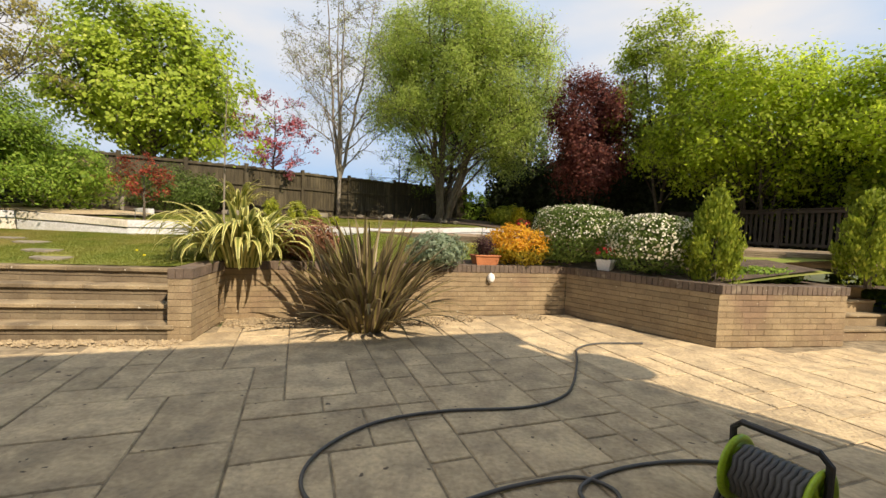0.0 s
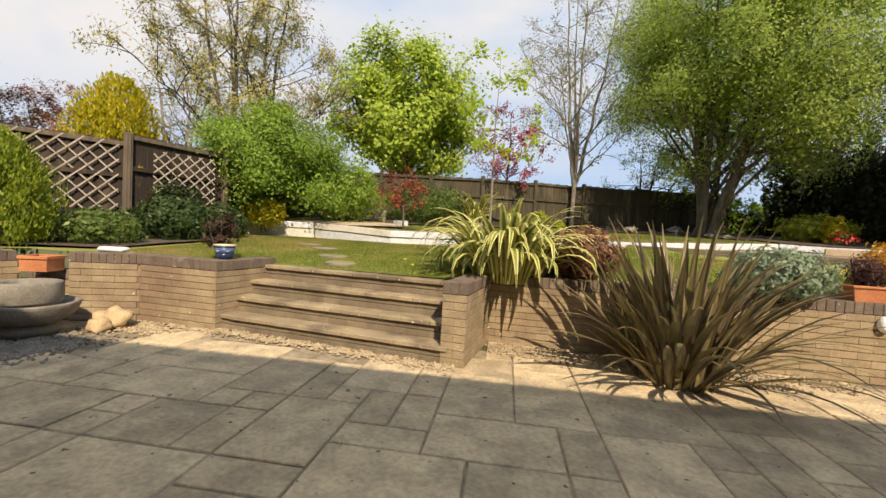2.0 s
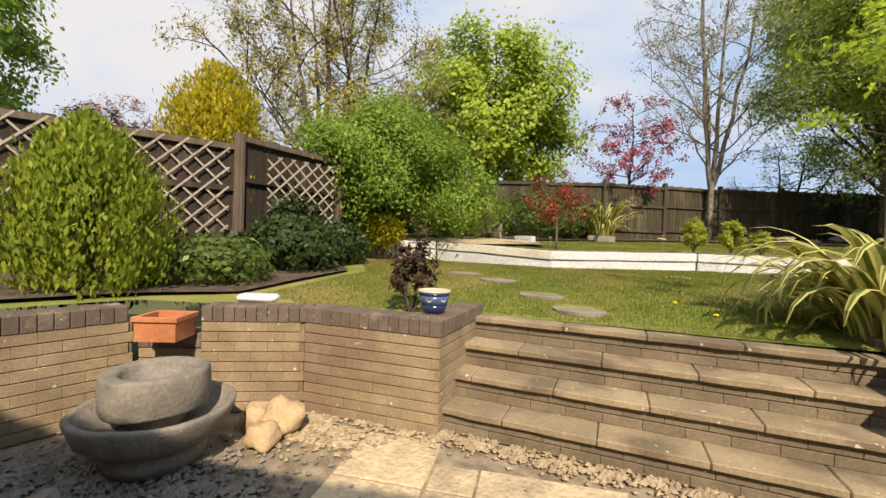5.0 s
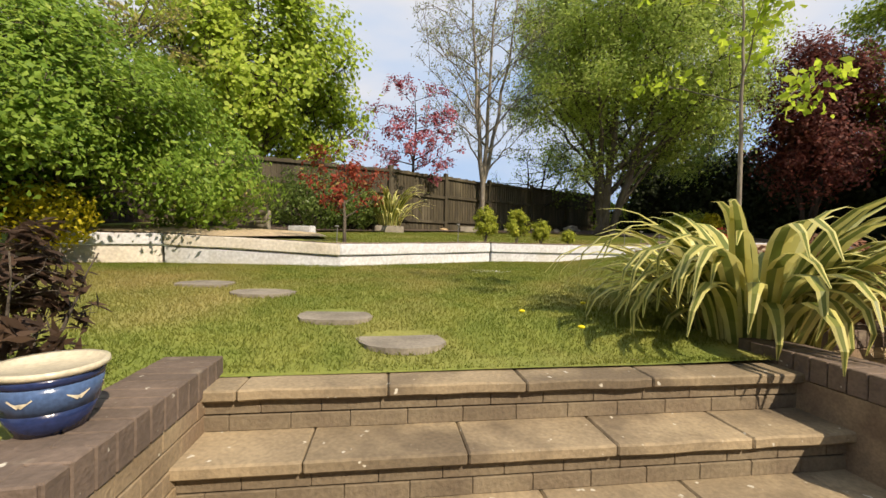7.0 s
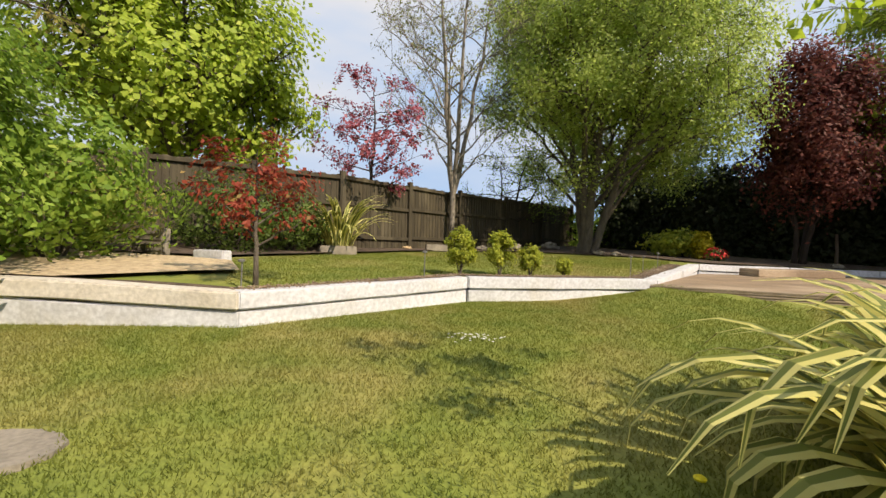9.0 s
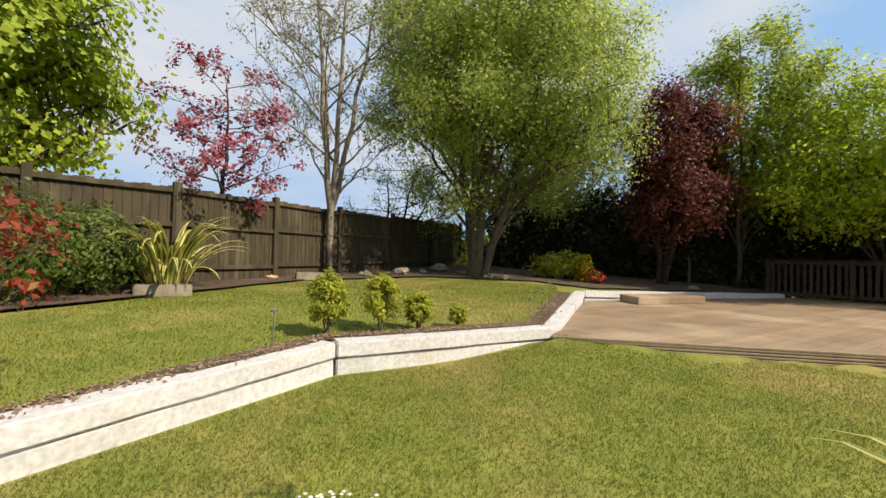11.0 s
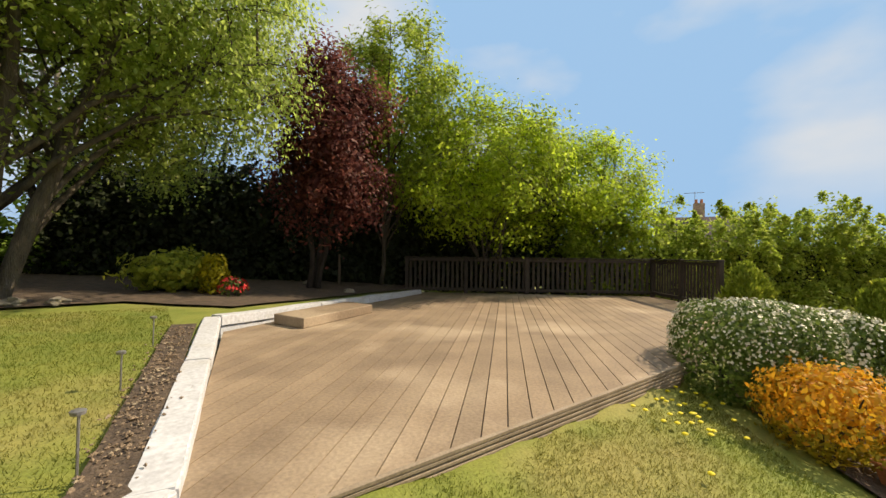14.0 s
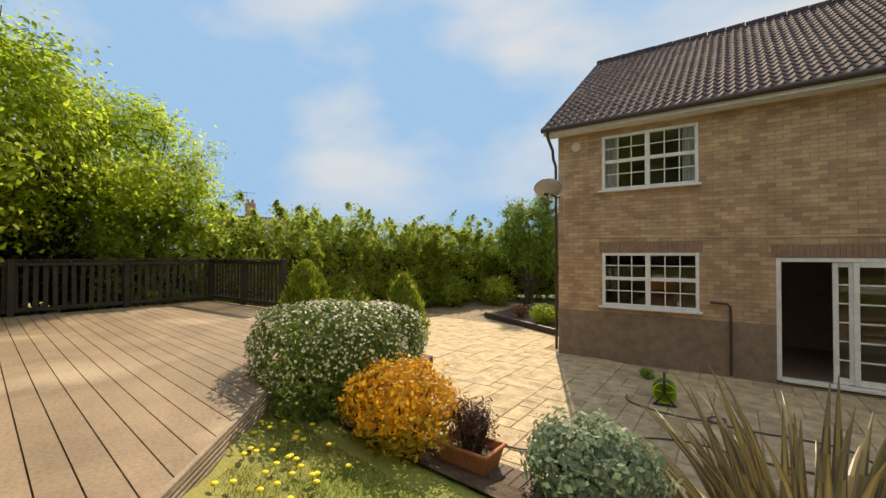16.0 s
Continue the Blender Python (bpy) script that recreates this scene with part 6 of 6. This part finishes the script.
def pebbles(spots, n, label, mat, z=0.0, grain=1.0):
    """Loose angular chips scattered round the spots (x, y, radius)."""
    co = []
    base = np.array([(1, 0, 0), (-1, 0, 0), (0, 1, 0), (0, -1, 0), (0, 0, 0.7), (0, 0, -0.7)])
    tri = [(0, 2, 4), (2, 1, 4), (1, 3, 4), (3, 0, 4), (2, 0, 5), (1, 2, 5), (3, 1, 5), (0, 3, 5)]
    for i in range(n):
        x, y, r = spots[rng.integers(0, len(spots))]
        p = np.array([x, y, z(x, y) if callable(z) else z]) + np.array([*(rng.normal(0, r * 0.5, 2)), rng.uniform(0.003, 0.014)])
        v = base * grain * rng.uniform(0.010, 0.026) * rng.uniform(0.6, 1.3, 3) * (1 + rng.normal(0, 0.15, (6, 1)))
        a = rng.uniform(0, math.tau)
        rot = np.array([[math.cos(a), -math.sin(a), 0], [math.sin(a), math.cos(a), 0], [0, 0, 1]])
        v = v @ rot.T + p
        for t in tri:
            co += [v[t[0]], v[t[1]], v[t[2]]]
    ob = quads("gravel", np.array(co), mat, None, "", 3)
    tagged(ob, label, "gravel", "", "stuff")


strip = []
for (x0, y0), (x1, y1) in (((-5.88, 7.62), (-4.13, 9.4)), ((-4.13, 9.4), (-1.73, 9.92)), ((-1.73, 9.92), (0.3, 12.6))):
    strip += [(x0 + (x1 - x0) * k / 24, y0 + (y1 - y0) * k / 24, 0.13) for k in range(24)]
bark = surface("weathered_bark_chip", (0.26, 0.19, 0.13), (0.17, 0.12, 0.08), 14.0, 0.95, 0.5, 70.0, c3=(0.34, 0.28, 0.20), patch=9.0)
pebbles(strip, 2000, "bark chippings scattered along the sleepers", bark, lambda x, y: upper(x, y) + 0.034, 0.6)
edge = [(-5.9 + 0.25 * k, 3.42 + 0.055 * k, 0.13) for k in range(14)]
pebbles([(-6.3, 2.2, 0.45), (-6.0, 2.0, 0.45), (-5.7, 2.35, 0.4), (-6.6, 1.9, 0.3), (-5.6, 2.0, 0.3)], 2600, "brown slate chippings round the fountain", M_ROCK)
pebbles([(-5.9, 3.05, 0.3), (-5.6, 3.2, 0.25), *edge], 2200, "buff gravel along the foot of the steps", M_GRAVEL)
pebbles([(-2.3, 5.1, 0.25), (-1.9, 5.2, 0.3), (-1.4, 5.4, 0.25), (-0.2, 5.7, 0.3), (0.3, 6.0, 0.2), (1.4, 6.35, 0.2)], 1800, "buff gravel under the planted wall", M_GRAVEL)

# flowers in the grass
dand = thing("dandelion", (1.1, 7.75, lower(1.1, 7.75)), "yellow dandelion flower in the lawn", "dandelion", "dandelions in the lawn")
bm = bmesh.new()
tube(bm, [(0, 0, 0), (0.004, 0, 0.05)], 0.002, 5)
part("stem", bm, L_STRAPGREEN, dand)
bm = bmesh.new()
lathe(bm, [(0.004, 0.05), (0.018, 0.056), (0.02, 0.062), (0.012, 0.068)], 10)
part("flower", bm, M_YELLOWFLOWER, dand)
prng = random.Random(3)
for k in range(34):
    x, y = prng.gauss(1.05, 0.28), prng.gauss(7.62, 0.16)
    if not inside(x, y, DECK):
        copy_thing(dand, pose(x, y, lower(x, y), 0, 0, prng.uniform(0, 360)))
for x, y in ((-4.0, 5.4), (-3.7, 5.15), (-3.55, 5.7)):
    copy_thing(dand, pose(x, y, lower(x, y), 0, 0, 0))
co = []
for k in range(40):
    x, y = prng.gauss(-4.1, 0.14), prng.gauss(7.3, 0.07)
    z = lower(x, y) + 0.035
    co += [(x - 0.011, y, z), (x, y - 0.011, z), (x + 0.011, y, z), (x, y + 0.011, z)]
tagged(quads("daisies", np.array(co), M_UPVC, None), "small white daisies in the lawn", "daisies", "", "stuff")


def stake_light(x, y, h):
    th = thing("stake_light", (x, y, upper(x, y) + 0.02), "thin grey solar stake light in the bed", "garden light", "solar stake lights")
    bm = bmesh.new()
    tube(bm, [(0, 0, -0.03), (0.004, 0.002, h)], 0.006, 6)
    part("stake", bm, M_STAKE, th)
    bm = bmesh.new()
    lathe(bm, [(0.008, h), (0.026, h + 0.004), (0.03, h + 0.02), (0.012, h + 0.028)], 12)
    part("head", bm, M_STAKE, th)


for x, y, h in ((-4.55, 9.15, 0.27), (-1.72, 10.1, 0.27), (-0.3, 12.05, 0.24), (-1.05, 11.1, 0.22), (-6.0, 7.8, 0.2)):
    stake_light(x, y, h)
stub = thing("old_post", (5.75, 14.8, upper(5.75, 14.8)), "old grey timber post in the shady bed", "post")
bm = bmesh.new()
tube(bm, [(0, 0, -0.05), (0.01, 0, 0.4), (0.0, 0.01, 0.82)], [0.04, 0.036, 0.034], 7)
part("post", bm, M_POST, stub)

# bed at the house end of the patio
edging = thing("bed_edging", (6.2, -0.55, 0), "dark timber edging of the far bed", "edging", "", "", heading((6.2, -0.55), (9.8, -1.0)))
bm = bmesh.new()
box(bm, (1.85, 0, 0.08), (3.7, 0.1, 0.18), 0, 0.01)
part("beam", bm, M_BLACK, edging)
planting_bed([(6.2, -0.6), (9.8, -1.05), (11.5, -5), (6.6, -4.5)], lambda x, y: 0.1, M_SOIL, "soil bed behind dark timber edging")
shrub((7.3, -1.25, 0.1), (0.45, 0.4, 0.3), "pale yellow-green low shrub in the far bed", (M_BARK, L_ACER), 2200, 0.07, 101)
shrub((8.6, -1.5, 0.1), (0.35, 0.35, 0.25), "brown twiggy low shrub in the far bed", (M_BARK, L_BRONZE), 800, 0.05, 102, shell=0.3)
shrub((2.6, 1.12, 0.0), (0.14, 0.14, 0.1), "small green fern on the patio", (M_BARK, L_SHRUB), 260, 0.05, 103, category="fern", name="fern", shell=0.2, stems=3)
for k, (x, y, r, h) in enumerate(((12.2, 1.2, 0.8, 0.8), (12.9, -1.6, 0.7, 0.6), (11.6, 3.6, 0.8, 0.7), (12.4, -3.6, 0.8, 0.6))):
    shrub((x, y, 0.0), (r, r, h), "rough shrub at the foot of the hedge", (M_BARK, L_HEDGE), 2600, 0.10, 110 + k, lump=0.5)

far_house = thing("far_house", (44, 2.2, -1.5), "distant brick house showing its chimney over the hedge", "house")
bm = bmesh.new()
box(bm, (0, 0, 2.6), (8, 7, 5.2))
part("wall", bm, M_HOUSE, far_house)
bm = bmesh.new()
prism_pts = [(-4.3, -3.8, 5.2), (4.3, -3.8, 5.2), (4.3, 3.8, 5.2), (-4.3, 3.8, 5.2), (0, -3.8, 7.6), (0, 3.8, 7.6)]
pv = [bm.verts.new(p) for p in prism_pts]
for t in ((0, 1, 4), (2, 3, 5), (0, 4, 5, 3), (1, 2, 5, 4), (0, 3, 2, 1)):
    bm.faces.new([pv[i] for i in t])
part("roof", bm, M_TILE, far_house)
bm = bmesh.new()
box(bm, (0, 0, 8.0), (0.8, 0.9, 1.8))
chim = part("chimney", bm, M_HOUSE, far_house)
for dy in (-0.22, 0.22):
    bm = bmesh.new()
    lathe(bm, [(0.14, 8.9), (0.12, 9.3)], 10, (0, dy, 0))
    part("chimney_pot", bm, M_TERRACOTTA, chim)
bm = bmesh.new()
tube(bm, [(0.3, 0.3, 8.6), (0.3, 0.3, 10.1)], 0.03, 5)
tube(bm, [(0.3, -0.5, 10.0), (0.3, 1.2, 10.0)], 0.025, 5)
part("aerial", bm, M_STAKE, far_house)


# ---- brick retaining walls ----
BRICK_FULL = box_mesh("brick", (0.2242, 0.1025, 0.066), 0.0025, M_BRICK)
COPING = box_mesh("coping_brick", (0.0705, 0.225, 0.108), 0.004, M_COPING)


def brick_wall(points, label, height=WALL_H, skip_ends=False):
    """A retaining wall of stretcher courses under a soldier coping, following a line; the ground lies to its left."""
    th = thing("brick_wall", (*points[0], 0), label, "garden wall", "retaining walls")
    o = Vector((*points[0], 0))
    for p, q in zip(points, points[1:]):
        L, rz = math.dist(p, q), heading(p, q)
        d = Vector((q[0] - p[0], q[1] - p[1], 0)) / L
        nrm = Vector((-d.y, d.x, 0))
        bm = bmesh.new()
        c = Vector((*p, 0)) + d * L / 2 + nrm * 0.115 - o
        box(bm, (c.x, c.y, (height - 0.11) / 2 - 0.03), (L - 0.01, 0.205, height - 0.05), rz)
        part("wall_core", bm, M_MORTAR, th)
        rows = int(round((height - 0.11) / 0.075))
        for r in range(rows):
            z = 0.0375 + r * (height - 0.11) / rows
            x = -0.1125 if r % 2 else 0.0
            while x < L - 0.01:
                x0, x1 = max(0.0, x), min(L, x + 0.2242)
                if x1 - x0 > 0.04:
                    cc = Vector((*p, 0)) + d * (x0 + x1) / 2 + nrm * (0.0512 + random.uniform(-0.002, 0.002)) - o
                    me = BRICK_FULL
                    ob = link("brick", me, M_BRICK, th, "", pose(cc.x, cc.y, z, 0, 0, rz) @ Matrix.Diagonal(((x1 - x0) / 0.2242, 1, 1, 1)))
                x += 0.225
        x = 0.035
        while x < L:
            cc = Vector((*p, 0)) + d * x + nrm * 0.105 - o
            link("coping_brick", COPING, M_COPING, th, "", pose(cc.x, cc.y, height - 0.054 + random.uniform(-0.002, 0.002), 0, 0, rz))
            x += 0.0745
    return th


brick_wall(LEFT_WALL, "buff brick retaining wall with brown brick coping beside the fountain")
brick_wall([(-7.05, 2.55), (-6.72, 2.82)], "low section of brick wall behind the fountain", 0.56)
brick_wall(LEFT_WALL_2, "buff brick retaining wall bending towards the steps")
brick_wall([(-5.15, 3.56), (-5.33, 4.42)], "short brick return wall beside the steps")
brick_wall([(-2.68, 4.18), (-2.46, 4.23)], "brick pier at the side of the steps")
brick_wall([(-2.46, 4.23), (-2.68, 5.2)], "short brick return wall behind the pier")
brick_wall([(-2.72, 5.22), (2.0, 6.72)], "long brick retaining wall under the planting")
brick_wall([(2.0, 6.72), (3.40, 5.12)], "angled brick wall of the raised planter")
brick_wall([(3.40, 5.12), (5.25, 5.55)], "brick front of the corner planter")
brick_wall([(5.25, 5.55), (4.95, 6.9)], "brick return of the planter beside the side steps")

# side steps up to the deck
side = thing("side_steps", (5.3, 5.75, 0), "stone side steps beside the planter up to the deck", "steps", "", "", heading((3.40, 5.12), (5.25, 5.55)))
for k in range(4):
    bm = bmesh.new()
    box(bm, (0.6, 0.5 + 0.16 * k, 0.085 + 0.17 * k - 0.02), (1.2, 0.9, 0.13))
    part("riser", bm, M_BRICK, side)
    bm = bmesh.new()
    box(bm, (0.6, 0.5 + 0.16 * k - 0.02, 0.17 * (k + 1) - 0.02), (1.2, 0.92, 0.04), 0, 0.006)
    part("tread", bm, M_STEP, side)
brick_wall([(6.55, 5.9), (7.9, 6.2)], "brick wall of the planter beyond the side steps")
planting_bed([(6.4, 6.0), (8.0, 6.3), (9.0, 7.4), (6.7, 6.6), (5.8, 6.5)], lambda x, y: 0.7, M_SOIL, "soil of the small planter beside the side steps")

# ---- patio ----
patio = tagged(new("patio"), "patio of random rectangular sandstone slabs", "patio", "", "structure")
bm = bmesh.new()
prism(bm, [(-9.2, -4.7), (15, -5), (15, 5.5), (8.3, 6.8), (3.45, 5.4), (2.05, 7.0), (-2.6, 5.6), (-2.5, 4.9), (-5.4, 4.4), (-6.3, 3.5), (-7.3, 2.7), (-7.2, 1.0), (-6.7, -0.3)], -0.03, -0.009)
part("mortar_bed", bm, M_JOINT, patio)
PATIO = [(-7.0, -2.6), (-6.55, 0.0), (-6.83, 1.0), (-7.02, 1.8), (-6.95, 2.4), (-6.1, 3.2), (-5.1, 3.5), (-2.45, 4.15), (-2.7, 5.15), (2.0, 6.65), (3.38, 5.05), (5.3, 5.5), (8.0, 6.1), (11.5, 3.0), (12.0, -2.5), (6.4, -3.5), (4.9, 0.9), (-6.9, -4.0)]
GAPS = [(Vector((-6.35, 2.35, 0)), 0.75), (Vector((-0.85, 5.2, 0)), 0.38)]
shapes = [(2, 2), (3, 2), (2, 3), (2, 1), (1, 2), (1, 1), (3, 3), (2, 2), (3, 2)]
taken = set()
rng = random.Random(7)
UNIT = 0.26
slab_meshes = {}
ux, nx = -HOUSE_U, HOUSE_N
count = 0
cells = []
for j in range(-14, 52):
    for i in range(-60, 48):
        cells.append((i, j))
joined = bmesh.new()
for i, j in cells:
    if (i, j) in taken:
        continue
    options = shapes[:]
    rng.shuffle(options)
    for w, h in options + [(1, 1)]:
        if all((i + a, j + b) not in taken for a in range(w) for b in range(h)):
            break
    for a in range(w):
        for b in range(h):
            taken.add((i + a, j + b))
    c = ux * (UNIT * (i + w / 2)) + nx * (UNIT * (j + h / 2))
    if not inside(c.x, c.y, PATIO) or any((c - g).length < r for g, r in GAPS):
        continue
    s = (w * UNIT - 0.014, h * UNIT - 0.014, 0.03)
    m = pose(c.x, c.y, -0.015 + rng.uniform(-0.003, 0.003), rng.uniform(-0.25, 0.25), rng.uniform(-0.25, 0.25), HOUSE_RZ + 180)
    near = c.x < 3.2 and count < 300
    if near:
        if (w, h) not in slab_meshes:
            bm = bmesh.new()
            box(bm, (0, 0, 0), s, 0, 0.006)
            me = bpy.data.meshes.new("slab")
            bm.to_mesh(me)
            bm.free()
            slab_meshes[(w, h)] = me
        link("slab", slab_meshes[(w, h)], M_SLAB, patio, "", m)
        count += 1
    else:
        bmesh.ops.create_cube(joined, size=1, matrix=m @ Matrix.Diagonal((*s, 1)))
far = part("far_slabs", joined, M_SLAB, patio)
far["kind"] = "stuff"

# ---- grass blades ----
rng = np.random.default_rng(5)


def grass(outline, height, n, tall, name, label):
    xs, ys = [p[0] for p in outline], [p[1] for p in outline]
    pts = []
    while len(pts) < n:
        for x, y in zip(rng.uniform(min(xs), max(xs), 4000), rng.uniform(min(ys), max(ys), 4000)):
            if inside(x, y, outline) and all(math.hypot((x - sx) / 1.2, (y - sy) / 0.85) > 0.185 for sx, sy in STONES):
                pts.append((x, y, height(x, y) + 0.003))
    P = np.array(pts[:n])
    a = rng.uniform(0, math.tau, n)
    side = np.stack([np.cos(a), np.sin(a), 0 * a], 1)
    lean = rng.normal(0, 0.5, (n, 3)) * np.array([1, 1, 0]) + np.array([0, 0, 1])
    h = tall * rng.uniform(0.5, 1.4, n)[:, None]
    co = np.stack([P - side * 0.003, P + side * 0.003, P + lean * h], 1).reshape(-1, 3)
    ob = quads(name, co, M_BLADE, None, "", 3)
    return tagged(ob, label, "grass", "", "stuff")


LAWN_NEAR = [(-5.33, 4.42), (-2.78, 4.92), (-2.6, 5.75), (-0.4, 6.4), (0.2, 6.9), (1.9, 7.42), (-1.66, 9.40), (-1.72, 9.58), (-4.02, 9.11), (-5.82, 7.42), (-7.9, 7.36), (-8.7, 6.95), (-8.4, 6.0), (-7.5, 5.2), (-7.0, 3.4), (-6.3, 3.55), (-5.5, 4.3)]
grass(LAWN_NEAR, lower, 190000, 0.018, "grass", "short mown grass blades of the lawn")
UP_NEAR = [(-6.2, 7.9), (-5.85, 7.78), (-4.12, 9.5), (-1.8, 9.98), (0.3, 12.7), (1.0, 14.0), (-2.0, 14.8), (-4.6, 13.4), (-6.3, 11.2), (-7.2, 9.6), (-6.8, 9.3)]
grass(UP_NEAR, upper, 80000, 0.02, "grass", "short grass blades of the raised lawn")
